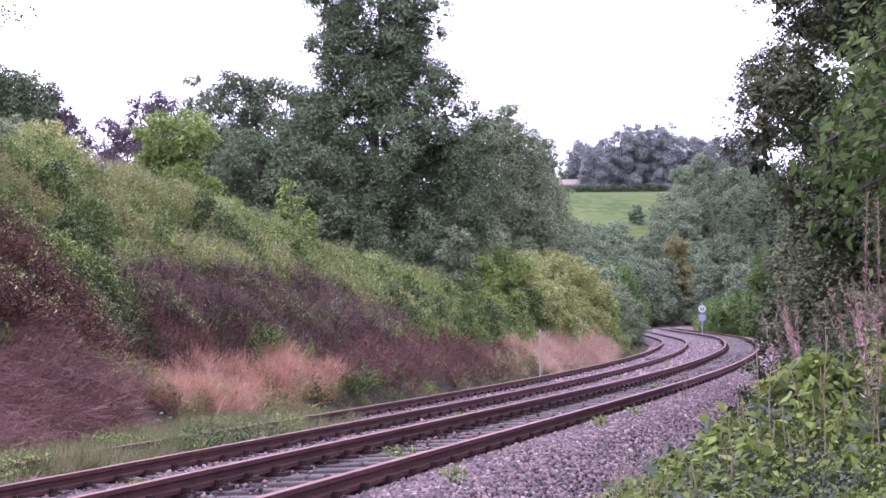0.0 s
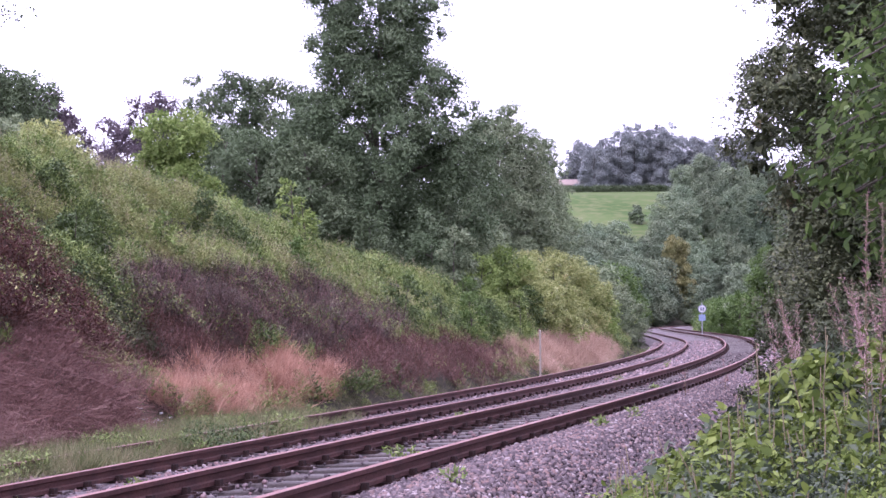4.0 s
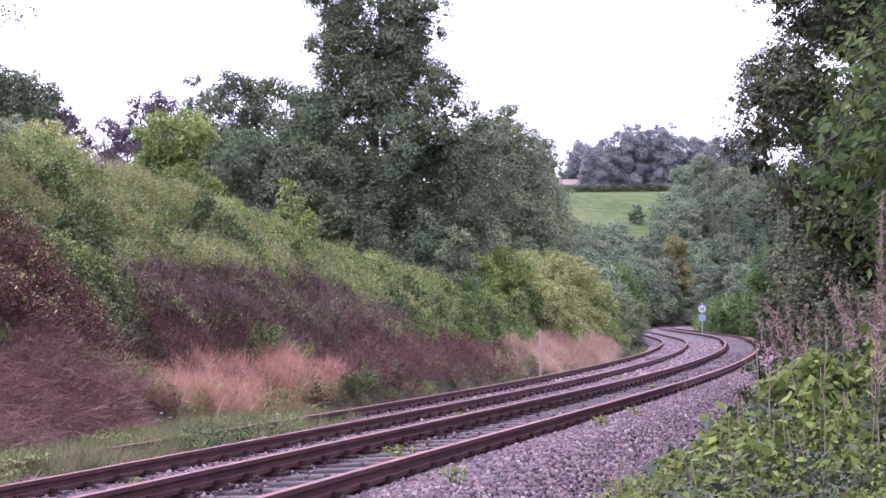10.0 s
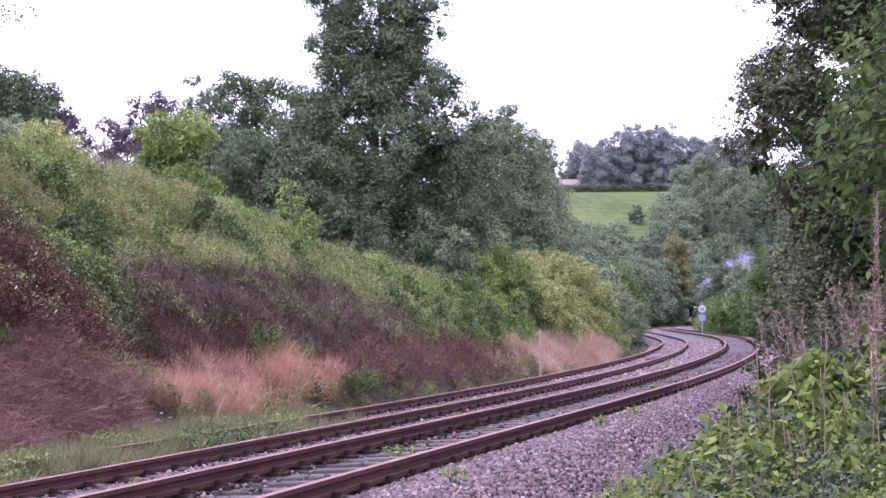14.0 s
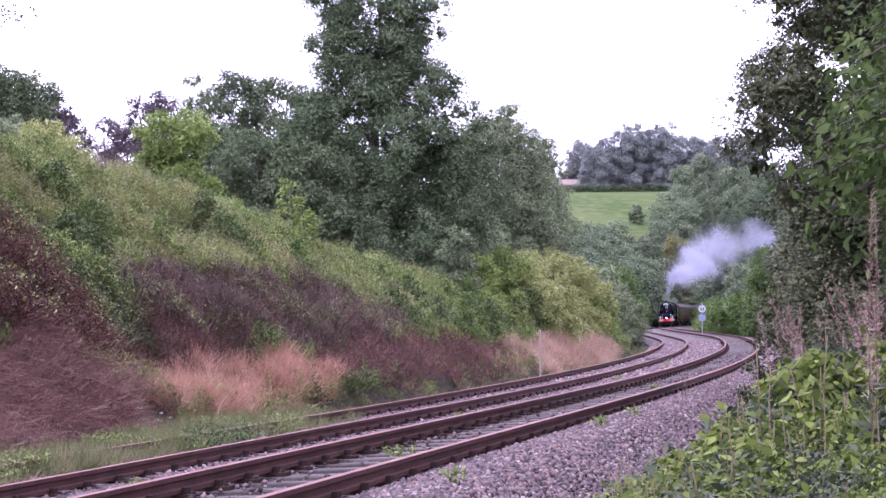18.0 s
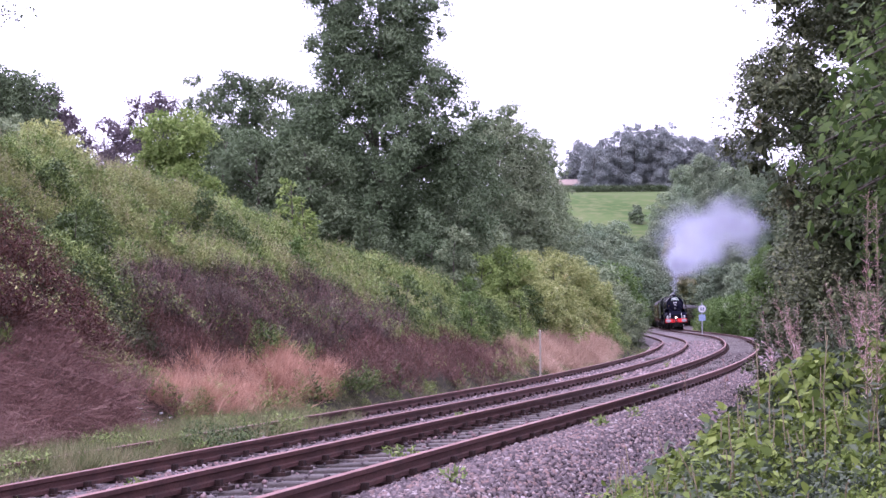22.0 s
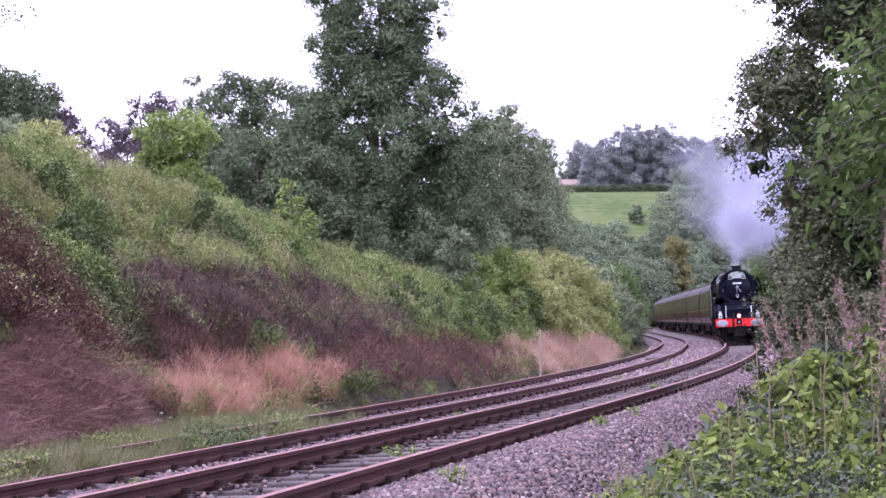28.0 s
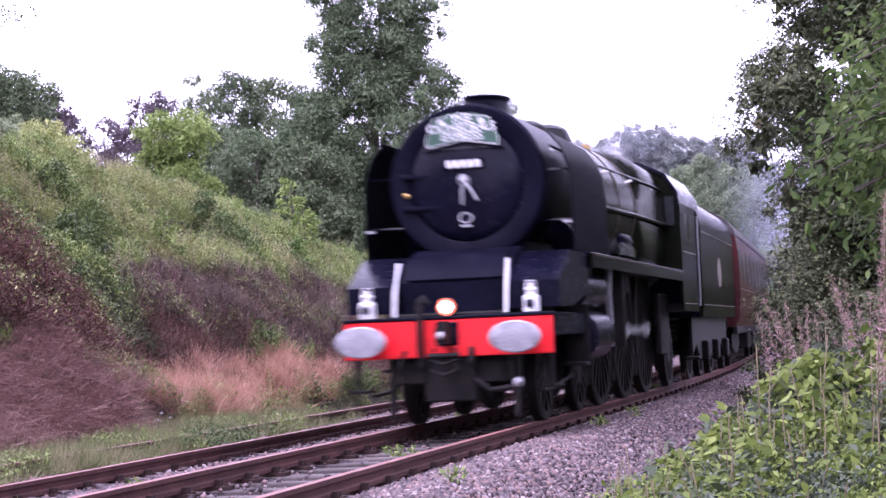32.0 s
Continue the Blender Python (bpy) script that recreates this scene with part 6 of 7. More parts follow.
p, s, l, rs = bed_points(48, 130, -5.2, 3.2, 14000, 503, 1.3)
m = ~((np.abs(np.abs(l) - 0.7525) < 0.07) | (np.abs(np.abs(l - OFF2) - 0.7525) < 0.07))
tagged(part("far_stones", stone_heap("far_stones", p[m] + np.array([0, 0, 0.0]), 0.036, rs, M_STONE), None, bed_ob), "ballast stones farther along the line", kind="stuff")
STONES = [stone_heap("stone", np.zeros((1, 3)), 0.028, np.random.RandomState(520 + i), M_STONE) for i in range(8)]
p, s, l, rs = bed_points(8.5, 17, 1.15, 3.0, 280, 504)
for i, q in enumerate(p):
    st = part("stone", STONES[i % 8], None, bed_ob)
    st.matrix_local = Matrix.Translation(Vector(q) + Vector((0, 0, 0.035))) @ Euler(rs.uniform(0, 6, 3)).to_matrix().to_4x4()

# ------------------------------------------------------------------ lineside things
M_POST = surface("bleached_post", (0.27, 0.23, 0.19), (0.36, 0.31, 0.26), 6, 0.8, 0.2, c3=(0.3, 0.27, 0.24))
M_GALV = surface("galvanised_steel", (0.3, 0.31, 0.33), (0.4, 0.41, 0.43), 8, 0.5, 0.05, metal=0.4)
M_SIGNW = surface("white_sign", (0.5, 0.5, 0.53), (0.58, 0.58, 0.6), 3, 0.5, 0.02)
M_SIGNB = surface("blue_sign", (0.2, 0.26, 0.42), (0.26, 0.32, 0.48), 3, 0.4, 0.02)
M_SIGNR = surface("sign_border", (0.12, 0.14, 0.2), (0.16, 0.18, 0.24), 3, 0.4, 0.02)
x, y = 51.9 * 56.5 / 1000, 56.5
post = tagged(new("marker_post"), "thin bleached wooden marker post at the bank's foot", "post")
post.location = (x, y, ground_z(x, y) - 0.1)
part("shaft", solid(*tube_arrays([(0, 0, 0), (0.01, 0, 0.8), (0, 0, 1.72)], [0.03, 0.03, 0.028], 8)), M_POST, post)
part("cap", solid(*lathe([(0.033, 1.71), (0.033, 1.74), (0.015, 1.76)], 0, 0, 8, axis="Z")), M_POST, post)
x, y = 139.2 * 166 / 1000, 166.0
sg = tagged(empty("speed_sign", (x, y, ground_z(x, y))), "round white speed sign over a pale blue plate on a post", "railway sign")
part("post", solid(*tube_arrays([(0, 0, -0.2), (0, 0, 3.2)], [0.05, 0.05], 10)), M_GALV, sg)
zt = 1.23 + (546.6 - 549.5) / 3286 * 166 - ground_z(x, y)
disc = part("sign_disc", solid(*lathe([(0.38, -0.10), (0.38, -0.07), (0.01, -0.07)], 0, zt, 28)), M_SIGNR, sg)
part("sign_face", solid(*lathe([(0.32, -0.125), (0.32, -0.10), (0.01, -0.10)], 0, zt, 28)), M_SIGNW, disc)
part("figure_bar", bx(-0.17, -0.03, -0.14, -0.125, zt - 0.14, zt + 0.14), M_SIGNR, disc)
part("figure_bar", bx(0.04, 0.18, -0.14, -0.125, zt - 0.14, zt + 0.14), M_SIGNR, disc)
part("sign_plate", bx(-0.3, 0.3, -0.1, -0.07, zt - 1.05, zt - 0.5, 0.01), M_SIGNB, sg)
# two loose timbers lying in the far track
for k in range(2):
    q = line(74 + 1.2 * k, OFF2 + 0.15 * k, DZ2)
    t = tagged(new("timber_plank", bpy.data.meshes.new("timber_plank")), "weathered timber lying between the rails", "plank", "loose timbers")
    b = bx(-0.11, 0.11, -1.1, 1.1, -0.19, -0.07, 0.015)
    b.to_mesh(t.data)
    b.free()
    t.data.materials.append(M_SLEEPER)
    t.matrix_world = Matrix.Translation(q) @ Matrix.Rotation(-heading(74) - 0.03 * k, 4, "Z")
# pale litter and chalky stones at the bank's foot
M_LITTER = surface("white_scraps", (0.6, 0.6, 0.66), (0.75, 0.75, 0.8), 9, 0.6, 0.1)
rs = np.random.RandomState(9)
for k in range(16):
    s = 24.0 + rs.normal() * 0.5
    q = line(s, -6.05 - abs(rs.normal()) * 0.2)
    me = stone_heap("white_scrap", np.zeros((1, 3)), 0.045, np.random.RandomState(600 + k), M_LITTER)
    ob = tagged(new("white_scrap", me), "small white scrap of litter on the ground", "litter", "litter by the bank")
    ob.location = (q[0], q[1], ground_z(q[0], q[1]) + 0.05)
    ob.scale = (1.2, 1.2, 0.5)
q = line(12.2, -2.45)
ob = tagged(new("white_scrap", stone_heap("white_scrap", np.zeros((1, 3)), 0.05, np.random.RandomState(620), M_LITTER)), "white scrap lying on the ballast", "litter", "litter by the bank")
ob.location = (q[0], q[1], q[2] + DZ2 - 0.12)
# farmhouse by the far pasture
x, y = spot(68.5, 556)
M_BRICK = surface("pink_brick", (0.36, 0.31, 0.26), (0.42, 0.36, 0.3), 2, 0.85, 0.2)
M_TILE = surface("roof_tiles", (0.26, 0.20, 0.17), (0.32, 0.25, 0.21), 3, 0.85, 0.3)
fh = tagged(empty("farmhouse", (x, y, ground_z(x, y))), "small pinkish brick farmhouse beside the hilltop trees", "house")
part("wall", bx(-4.5, 4.5, -3, 3, -0.5, 2.3), M_BRICK, fh)
part("roof", prism([(-3.4, 2.2), (0, 4.0), (3.4, 2.2)], -4.8, 4.8, "X"), M_TILE, fh)
for k in range(3):
    part("window", bx(-3.4 + 2.8 * k, -2.4 + 2.8 * k, -3.03, -2.98, 0.9, 1.9), M_GLASS, fh)
part("chimney", bx(3.2, 4.0, -0.4, 0.4, 3.0, 4.7), M_BRICK, fh)
# dark hedge at the head of the pasture
rs = np.random.RandomState(15)
lob = []
for k in range(60):
    x, y = spot(62 + k * 1.0, 541)
    lob.append((x, y, ground_z(x, y) + 0.8, rs.uniform(0.9, 1.4)))
tagged(new("hedge", lobe_cloud(lob, 36, 0.35, 0.7, M_ASH, 16, "hedge")), "dark field hedge along the top of the pasture", "hedge", kind="stuff")

# ------------------------------------------------------------------ near plants on the camera's side
def aim(b, e, d):
    """Place d metres out, b thousandths to the right and e thousandths above eye height."""
    return (b * d / 1000, d, 1.2306 + e * d / 1000)


EDGE_B = [64, 79, 93, 110, 127, 149, 170, 194, 240, 280]
EDGE_E = [-116, -104, -93, -84, -75, -59, -41, -23, -3, 2]


def bramble(name, label, seed, b0, b1, d0, d1, n, leaf, mat, lumps=16, sink=0.35, shape=LEAF6, width=0.66, stems=8):
    """A low bush of arching shoots with broad leaves, under the thicket's outline."""
    rs = np.random.RandomState(seed)
    sp = []
    for k in range(lumps):
        b, u = rs.uniform(b0, b1), 1 - rs.rand() ** (0.5 / sink)
        r = rs.uniform(0.08, 0.2)
        e = np.interp(b, EDGE_B, EDGE_E)
        x, y, z = aim(b, -124 * (1 - u) + e * u, d0 + (d1 - d0) * u + rs.normal() * 0.12)
        sp.append((x, y, z - r * 0.8, r))
    c = np.mean([q[:2] for q in sp], axis=0)
    o = np.array([c[0], c[1], ground_z(*c)])
    t = tagged(empty(name, tuple(o)), label, name.replace("_", " "), "brambles beside the ballast")
    spl = [(a - o[0], b - o[1], z - o[2], r) for a, b, z, r in sp]
    part("leaves", leaf_mound("leaves", "", "", spl, n, leaf, mat, seed + 1, 0.55, shape=shape, width=width), None, t)
    for k in range(stems):
        a, b, z, r = spl[k % len(spl)]
        base = np.array([a * 0.5 + rs.normal() * 0.1, b * 0.5 + rs.normal() * 0.1, 0.0])
        tip = np.array([a + rs.normal() * 0.16, b - 0.1, z + r + 0.1 * rs.rand()])
        u = np.linspace(0, 1, 7)[:, None]
        path = base + (tip - base) * u + np.array([0, 0, 0.25]) * (u * (1 - u))
        part("stem", mesh_of("stem", *tube_arrays(path, np.linspace(0.008, 0.003, 7), 5), M_STEM, True), None, t)
    return t


M_STEM = surface("plant_stem", (0.12, 0.10, 0.05), (0.18, 0.13, 0.07), 20, 0.7, 0.1)
M_FRESH = leafy("fresh_bramble_leaves", [(0.0, (0.03, 0.052, 0.011)), (0.45, (0.135, 0.19, 0.038)), (0.85, (0.275, 0.335, 0.085)), (0.95, (0.38, 0.41, 0.13)), (1.0, (0.38, 0.25, 0.10))], translucent=0.35, rough=0.5, spec=0.2)
M_DULL = leafy("dull_bramble_leaves", [(0.0, (0.018, 0.028, 0.015)), (0.5, (0.07, 0.098, 0.052)), (0.85, (0.17, 0.205, 0.125)), (1.0, (0.37, 0.38, 0.30))], translucent=0.25, rough=0.42, spec=0.35)
k = 0
for b0, b1 in ((78, 112), (100, 132), (122, 156), (146, 182), (172, 208), (198, 238), (225, 270)):
    edge = k < 2
    bramble("bramble", "bramble bush with fresh yellow-green leaves beside the ballast", 700 + k, b0, b1, 7.8, 10.2, 560 if edge else 950, 0.045 if edge else 0.06, M_FRESH, 22 if edge else 24, 0.5)
    bramble("bramble", "bramble bush with dull grey-green leaves beside the ballast", 720 + k, b0 - 3, b1 + 4, 7.8, 10.8, 800 if edge else 2000, 0.05 if edge else 0.062, M_DULL, 24 if edge else 38, 0.5)
    bramble("bindweed", "tangle of bindweed and nettles under the brambles", 740 + k, b0 - 4, b1 + 5, 7.6, 10.4, 3600 if edge else 4200, 0.036, M_FRESH if edge or k % 2 else M_DULL, 50, 0.8, LEAF4, 0.45)
    k += 1
# low grass and seedlings at the ballast's edge
rs = np.random.RandomState(61)
pts = []
for k in range(5200):
    b, d = rs.uniform(66, 175), rs.uniform(7.4, 12)
    x, y, _ = aim(b, 0, d)
    pts.append((x, y))
pts = np.array(pts)
sv, lv = nearest(pts[:, 0], pts[:, 1])
pts = pts[lv > 3.0]
pz = np.stack([pts[:, 0], pts[:, 1], height(pts[:, 0], pts[:, 1])], -1)
blades("verge_grass", "long fresh grass at the edge of the ballast", pz, rs, 0.6, 8, M_GRASS, 0.009, 0.5, 0.05)

# rosebay willowherb gone to seed
M_ROSE = leafy("willowherb_seedheads", [(0.0, (0.42, 0.18, 0.20)), (0.5, (0.66, 0.40, 0.42)), (1.0, (0.86, 0.76, 0.76))], translucent=0.35, rough=0.8)


def willowherb(b, e, d, seed, lean=0.0):
    rs = np.random.RandomState(seed)
    x, y, z = aim(b, e, d)
    g = ground_z(x, y)
    h = z - g
    t = tagged(empty("willowherb", (x, y, g)), "pinkish willowherb stalk gone to fluffy seed", "willowherb", "willowherb by the brambles")
    u = np.linspace(0, 1, 9)
    path = np.stack([lean * (u ** 2 - 1) * 0.6 + 0.02 * np.sin(6 * u + seed), 0 * u, u * h], -1)
    part("stem", mesh_of("stem", *tube_arrays(path, np.linspace(0.007, 0.002, 9), 5), M_STEM, True), None, t)
    n = 300
    q = rs.uniform(0.62, 1.0, n)
    c = np.stack([np.interp(q, u, path[:, j]) for j in range(3)], -1)
    a = rs.normal(size=(n, 3)) * np.array([1, 1, 0.3]) + np.array([0, 0, 0.9])
    part("seedhead", leaf_mesh("seedhead", c + rs.normal(size=(n, 3)) * 0.01, a, (0.042 * (1.35 - q) / 0.5) * rs.uniform(0.5, 1.2, n), 0.05, M_ROSE, rs, BLADE, None, 0.5), None, t, "pinkish fluffy seed pods")
    n = 60
    q = rs.uniform(0.2, 0.65, n)
    c = np.stack([np.interp(q, u, path[:, j]) for j in range(3)], -1)
    a = rs.normal(size=(n, 3)) * np.array([1, 1, 0.3]) + np.array([0, 0, 0.2])
    part("leaves", leaf_mesh("leaves", c, a, 0.11 * rs.uniform(0.6, 1.2, n), 0.16, M_DULL, rs, LEAF4, None, 0.4), None, t)
    return t


rs = np.random.RandomState(88)
HERBS = []
for i, (b, e) in enumerate([(170, -3), (175, 5), (180, -2), (184, 2), (188, -6), (193, 1), (208, 12), (211, 17), (215, 10), (219, 14), (222, 4), (226, 8), (231, 12), (236, 4), (205, 2), (228, -2), (176, -8), (198, -4), (239, 10)]):
    HERBS.append(willowherb(b, e, rs.uniform(10.5, 12.5), 800 + i, -rs.uniform(0.1, 0.75)))
HERBS.append(willowherb(234, 62, 9.0, 830, 0.02))
HERBS.append(willowherb(237, 56, 9.1, 831, -0.02))

# broad-leaved tree whose branches hang into view beside the camera
t = tagged(empty("broadleaf_tree", (3.5, 10.4, ground_z(3.5, 10.4))), "broad-leaved tree with drooping fresh green branches", "tree")
NEAR_TREE = t
o = np.array(t.location)
trunk, _ = wood_arrays([], 1.0, 6.0, 0.12, 5, limbs=0)
part("trunk", mesh_of("trunk", *join_arrays(trunk), M_BARK, True), None, t)
rs = np.random.RandomState(99)
for i, (b, e) in enumerate([(232, 148), (226, 133), (218, 132), (216, 113), (205, 88), (196, 76), (204, 70), (213, 78), (225, 102), (231, 78), (219, 60), (234, 48), (236, 120), (238, 160), (229, 34), (207, 52), (240, 92), (244, 140), (228, 116), (215, 98), (222, 86), (242, 66), (240, 26)]):
    d = rs.uniform(9.6, 10.9)
    c = np.array(aim(b, e, d)) - o
    n = 105
    u = rs.rand(n, 1)
    start = np.array([0.0, 0.0, c[2] + rs.uniform(0.1, 0.5)])
    mid = (start + c) / 2 + np.array([0, 0, 0.2])
    tt = np.linspace(0, 1, 8)[:, None]
    path = (1 - tt) ** 2 * start + 2 * tt * (1 - tt) * mid + tt * tt * c
    br = part("branch", mesh_of("branch", *tube_arrays(path, np.linspace(0.02, 0.004, 8), 5), M_BARK, True), None, t)
    p = c + rs.normal(size=(n, 3)) * np.array([0.12, 0.16, 0.12]) + (start - c) * u * 0.35
    a = rs.normal(size=(n, 3)) * np.array([0.8, 0.6, 0.45]) + np.array([-0.3, -0.1, -0.5])
    f = rs.normal(size=(n, 3)) * 0.7 + np.array([-0.2, -0.3, 0.9])
    part("leaves", leaf_mesh("leaves", p, a, 0.08 * rs.uniform(0.5, 1.25, n), 0.42, M_NEAR, rs, LEAF6, f, 0.25), None, br)

# tree on the bank beside the view, one twig of which hangs in
t = tagged(empty("bank_tree", (-9.6, 24.0, ground_z(-9.6, 24.0))), "slender tree on the bank with an overhanging twig", "tree")
o = np.array(t.location)
trunk, _ = wood_arrays([], 1.0, 6.5, 0.12, 6, limbs=0)
part("trunk", mesh_of("trunk", *join_arrays(trunk), M_BARK, True), None, t)
lob = [(-0.4, 0.3, 4.5, 0.9), (0.2, -0.5, 5.4, 0.9), (-0.3, 0.5, 6.3, 0.8)]
part("crown", lobe_cloud(lob, 110, 0.14, 0.55, M_ASH, 7), None, t)
tip = np.array(aim(-232, 160, 26.0)) - o
tt = np.linspace(0, 1, 8)[:, None]
path = (1 - tt) * np.array([0.0, 0, tip[2] - 0.6]) + tt * tip + np.array([0, 0, 0.5]) * tt * (1 - tt)
br = part("branch", mesh_of("branch", *tube_arrays(path, np.linspace(0.03, 0.006, 8), 5), M_BARK, True), None, t)
rs = np.random.RandomState(3)
p = tip + rs.normal(size=(60, 3)) * np.array([0.16, 0.1, 0.1])
part("leaves", leaf_mesh("leaves", p, rs.normal(size=(60, 3)) + np.array([0, 0, -0.4]), 0.07, 0.5, M_ASH, rs, LEAF4), None, br)

# weed tufts on the ballast and between the rails
TUFTS = []
for i, (s, l, h, m) in enumerate([(16.2, 0.1, 0.22, "w"), (17.0, -0.3, 0.16, "w"), (29.5, 1.25, 0.5, "s"), (22.5, 1.4, 0.2, "w"), (20.5, 1.3, 0.16, "w"), (33, 1.6, 0.35, "s"), (44, -1.9, 0.2, "w"), (58, -1.9, 0.25, "w"), (12.4, 1.5, 0.16, "w"),
                                (14, -1.9, 0.14, "w"), (11.2, -1.7, 0.18, "w"), (26, -1.8, 0.15, "w"), (24.5, 2.4, 0.3, "s"), (19, 2.9, 0.35, "s"), (15.5, 2.8, 0.3, "w"), (18.4, -3.0, 0.3, "w"), (36, -0.1, 0.15, "w")]):
    q = line(s, l, 0.0)
    z = GRADE * s + float(np.interp(l, BED_L, BED_Z))
    rs = np.random.RandomState(900 + i)
    t = tagged(empty("weed_tuft", (q[0], q[1], z)), "small green weed tuft growing in the ballast" if m == "w" else "thin dry weed stalk growing in the ballast", "weed", "weeds in the ballast")
    n = 70 if m == "w" else 26
    u = rs.rand(n)
    c = np.stack([rs.normal(size=n) * 0.05, rs.normal(size=n) * 0.05, u * h * 0.8], -1)
    a = rs.normal(size=(n, 3)) * np.array([1, 1, 0.4]) + np.array([0, 0, 0.7])
    part("leaves", leaf_mesh("leaves", c, a, 0.06 * rs.uniform(0.5, 1.3, n), 0.4, M_WEED if m == "w" else M_HAY, rs, LEAF4, None, 0.3), None, t)
    part("stem", mesh_of("stem", *tube_arrays([(0, 0, -0.03), (0.01, 0, h * 0.5), (0.02, 0.01, h)], [0.006, 0.005, 0.003], 5), M_STEM, True), None, t)

# ------------------------------------------------------------------ smoke and steam: drifting clots of fine flecks
M_PLUME = leafy("smoke", [(0.0, (0.48, 0.50, 0.62)), (1.0, (0.64, 0.66, 0.77))], translucent=0.5, rough=1.0, spec=0.0)
M_STEAM = leafy("steam", [(0.0, (0.85, 0.86, 0.9)), (1.0, (0.92, 0.92, 0.95))], translucent=0.5, rough=1.0, spec=0.0)


def thin_out(m, share):
    """Let a share of the light pass straight through each fleck."""
    nt = m.node_tree
    out = next(n for n in nt.nodes if n.type == "OUTPUT_MATERIAL")
    src = out.inputs["Surface"].links[0].from_socket
    tp = nt.nodes.new("ShaderNodeBsdfTransparent")
    mx = nt.nodes.new("ShaderNodeMixShader")
    mx.inputs[0].default_value = share
    nt.links.new(src, mx.inputs[1])
    nt.links.new(tp.outputs[0], mx.inputs[2])
    nt.links.new(mx.outputs[0], out.inputs["Surface"])


thin_out(M_PLUME, 0.76)
M_HAZE = leafy("thin_smoke", [(0.0, (0.48, 0.50, 0.62)), (1.0, (0.64, 0.66, 0.77))], translucent=0.5, rough=1.0, spec=0.0)
thin_out(M_HAZE, 0.88)
thin_out(M_STEAM, 0.4)


def puff_mesh(seed, n, fleck, material):
    rs = np.random.RandomState(seed)
    blobs = unit(rs.normal(size=(14, 3))) * rs.uniform(0.15, 0.6, (14, 1))
    br = rs.uniform(0.22, 0.42, 14)
    k = rs.randint(0, 14, n)
    d = rs.normal(size=(n, 3))
    p = blobs[k] + d * br[k][:, None] * 0.6
    keep = np.linalg.norm(p, axis=1) < 1.02 + 0.12 * rs.normal(size=n)
    p = p[keep]
    f = unit(rs.normal(size=(len(p), 3)))
    return leaf_mesh("puff", p, rs.normal(size=(len(p), 3)), fleck * rs.uniform(0.6, 1.4, len(p)), 1.0, material, rs, np.array([(-0.5, 0), (0.5, 0), (0, 1)]), f)


PUFFS = [puff_mesh(300 + i, 27000, 0.020, M_PLUME) for i in range(3)]
THIN = [puff_mesh(310 + i, 105000, 0.009, M_HAZE) for i in range(2)]
WISP = [puff_mesh(315 + i, 9000, 0.0165, M_HAZE) for i in range(3)]
STEAM = puff_mesh(320, 2600, 0.035, M_STEAM)
CHIMNEY, VALVE = Vector((0, -3.05, 4.05)), Vector((0, -9.5, 3.9))
CLOTS = []
rs = np.random.RandomState(77)
age, k = 0.0, 0
while age < 6.6:
    r = min(0.3 + 2.3 * age ** 0.8, 4.8)
    r *= rs.uniform(0.75, 1.2) if age > 0.5 else 1.0
    c = new("smoke_puff", WISP[k % 3] if age < 0.3 else THIN[k % 2] if age < 0.75 or age > 2.2 else PUFFS[k % 3])
    c.scale = (r, r, r)
    tagged(c, "soft lavender-grey clot of locomotive smoke", "smoke", "smoke of the locomotive")
    CLOTS.append((c, age, rs.normal(size=3) * r * 0.4 * min(1, age), rs.uniform(0, 6.28), rs.uniform(-0.5, 0.5), CHIMNEY, 1.0))
    age += (0.75 if age < 0.5 else 1.15) * r / 19.0
    k += 1
for k in range(4):
    age = 0.01 + 0.02 * k
    r = 0.2 + 1.6 * age
    c = new("steam_wisp", STEAM)
    c.scale = (r, r, r)
    tagged(c, "white wisp of steam from the safety valves", "steam", "steam of the locomotive")
    CLOTS.append((c, age, rs.normal(size=3) * 0.06, rs.uniform(0, 6.28), rs.uniform(-0.8, 0.8), VALVE, 0.22))


# ------------------------------------------------------------------ motion
def front(t):
    """Place of the locomotive's buffers along the line at t seconds."""
    u = 32.0 - t
    return 17.751 + 19.062 * u - 0.0002026 * u * u


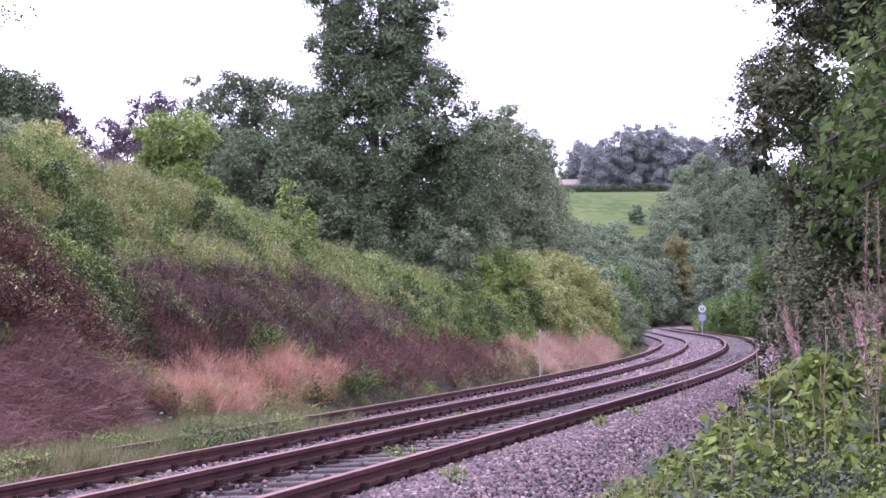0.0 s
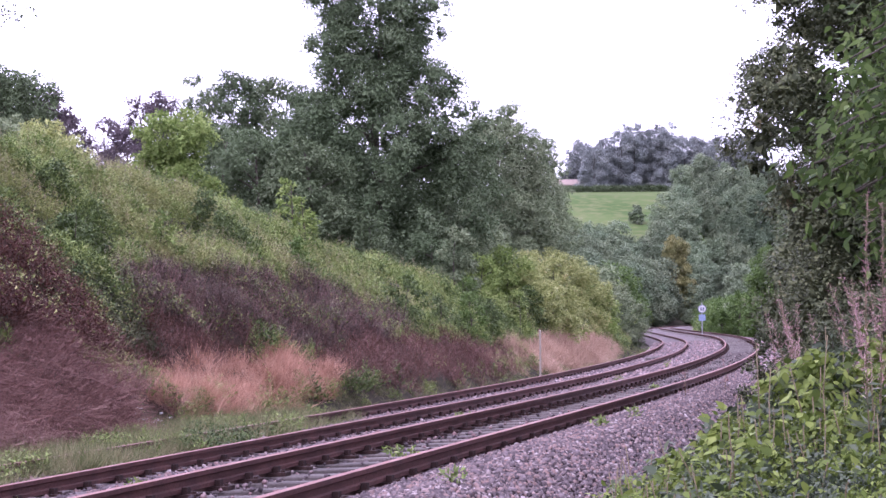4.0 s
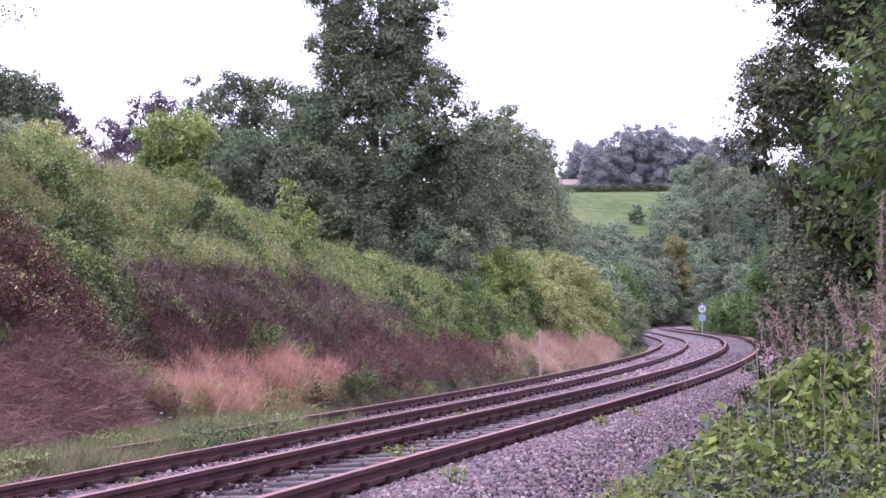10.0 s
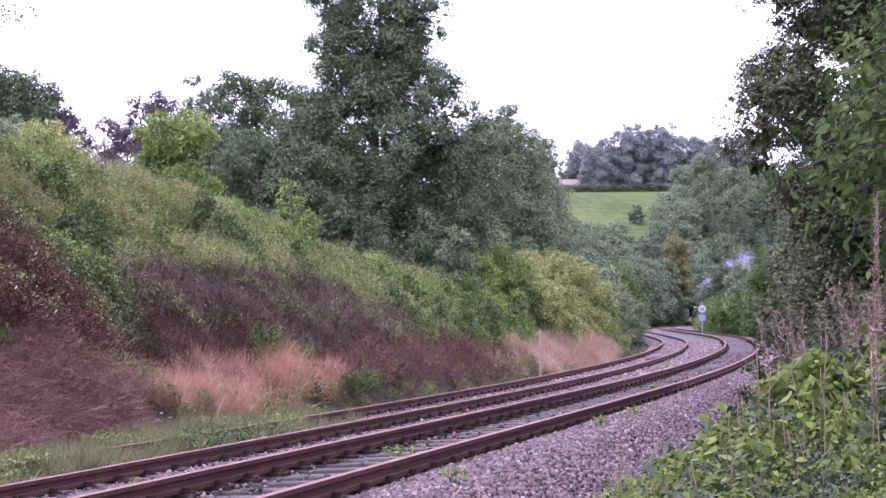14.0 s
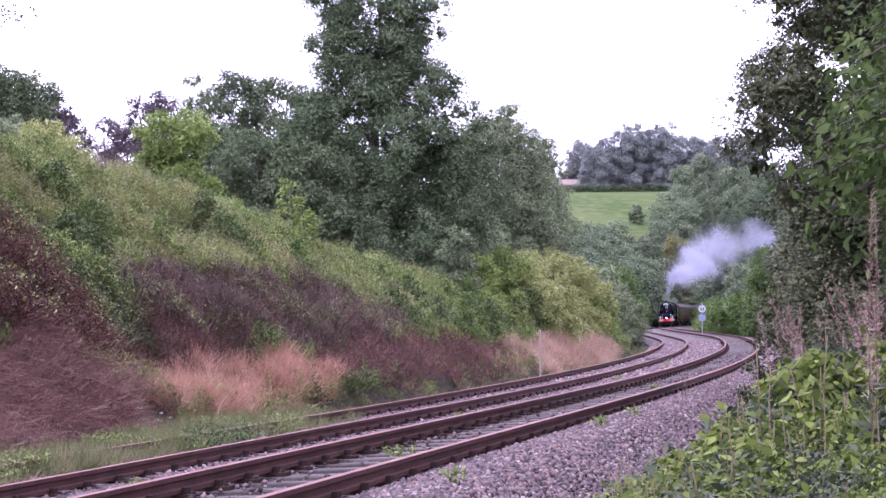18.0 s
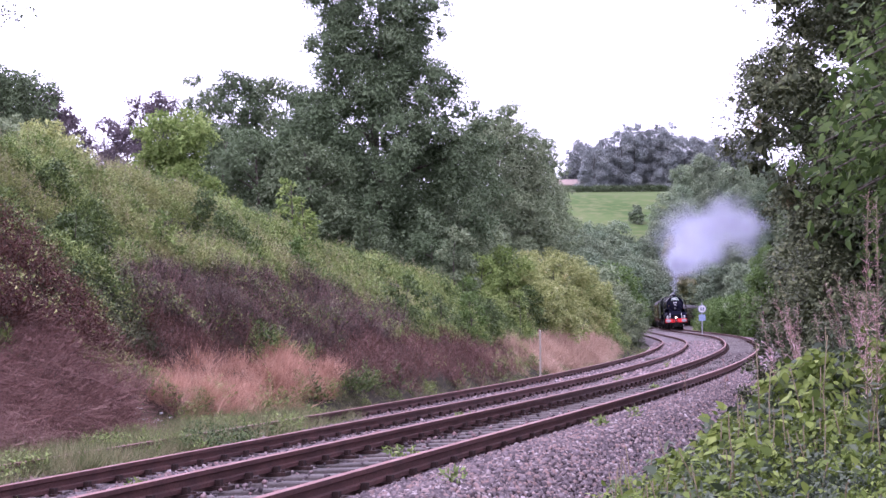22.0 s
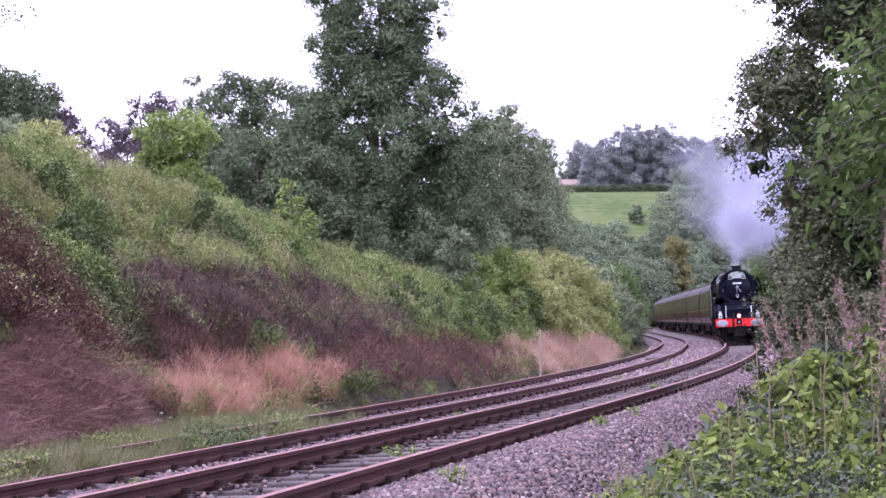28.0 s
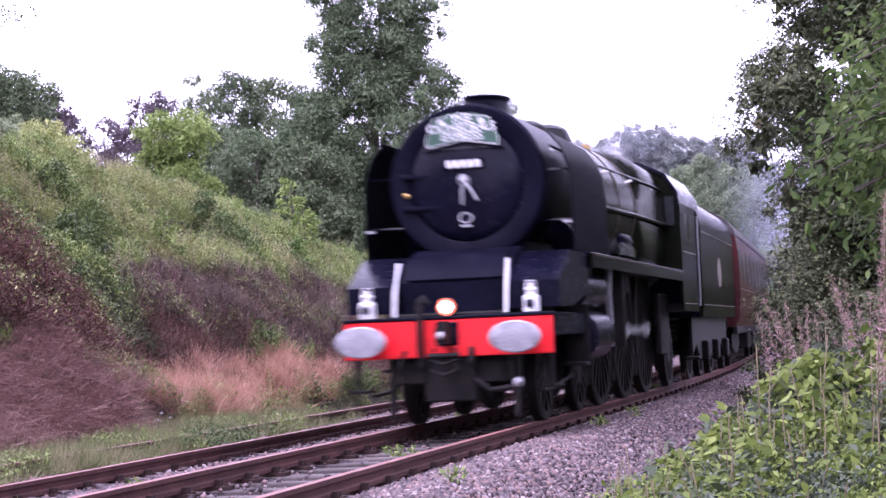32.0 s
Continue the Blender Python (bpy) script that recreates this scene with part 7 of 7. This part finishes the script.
def ride(s, a, b):
    """Pose of a vehicle whose front is at s, carried at two points a and b behind it."""
    pa, pb = Vector(line(s - a)), Vector(line(s - b))
    fwd = (pa - pb).normalized()
    right = fwd.cross(Vector((0, 0, 1))).normalized()
    right = (right + Vector((0, 0, -CANT / 1.5))).normalized()
    up = right.cross(fwd).normalized()
    o = pa - fwd * a
    m = Matrix((right, fwd, up)).transposed().to_4x4()
    m.translation = o
    return m


TIMES = [0.5 * i for i in range(65)]
WIND = Vector((1.9, 0.3, 0.0))


def drift(t, age, jit, source, lift):
    if age > 0.3:
        gone = t - age
        age = t - min(gone, 28.1 + 0.7 * max(0.0, gone - 28.1))
    p = ride(front(t - age), -3.0, -10.5) @ source
    lift = lift * float(np.interp(t - age, [24.5, 27.0, 28.7, 30.0], [1.0, 0.75, 0.45, 0.1]))
    up = lift * (1.7 * age + 4.0 * (1 - math.exp(-age / 0.4)))
    gust = Vector((1.2 * max(0.0, t - 29.3) ** 1.3 * min(1.0, age), 0, 0))
    return p + gust + WIND * (age * lift) + Vector((jit[0], jit[1], jit[2] + up))


def motions():
    for ob, behind, a, b in VEHICLES:
        walk(ob, [(t, ride(front(t) + behind, a, b)) for t in TIMES])
    for ob, age, jit, turn, spin, source, lift in CLOTS:
        walk(ob, [(t, Matrix.Translation(drift(t, age, jit, source, lift)) @ Matrix.Rotation(turn + spin * t, 4, "Z")) for t in TIMES])
    base = NEAR_TREE.matrix_basis.copy()
    walk(NEAR_TREE, [(t, base @ Matrix.Rotation(0.005 * math.sin(1.3 * t) + 0.003 * math.sin(2.9 * t + 1), 4, "Y") @ Matrix.Rotation(0.003 * math.sin(1.9 * t), 4, "X")) for t in TIMES])
    for i, h in enumerate(HERBS):
        hb = h.matrix_basis.copy()
        walk(h, [(t, hb @ Matrix.Rotation(0.02 * math.sin(1.7 * t + 0.9 * i), 4, "Y")) for t in TIMES])
    for ax, y, r, ph in SPIN:
        n = 960 if r < 0.8 else 480
        walk(ax, [(32.0 * i / n, Matrix.Translation((0, y, r)) @ Matrix.Rotation((front(32.0 * i / n)) / r, 4, "X")) for i in range(n + 1)])
    for rod, y, ph in RODS:
        rows = []
        for i in range(961):
            t = 32.0 * i / 960
            a = front(t) / 1.03 + ph
            rows.append((t, Matrix.Translation((0, y + 0.355 * math.cos(a), 1.03 + 0.355 * math.sin(a)))))
        walk(rod, rows)


motions()
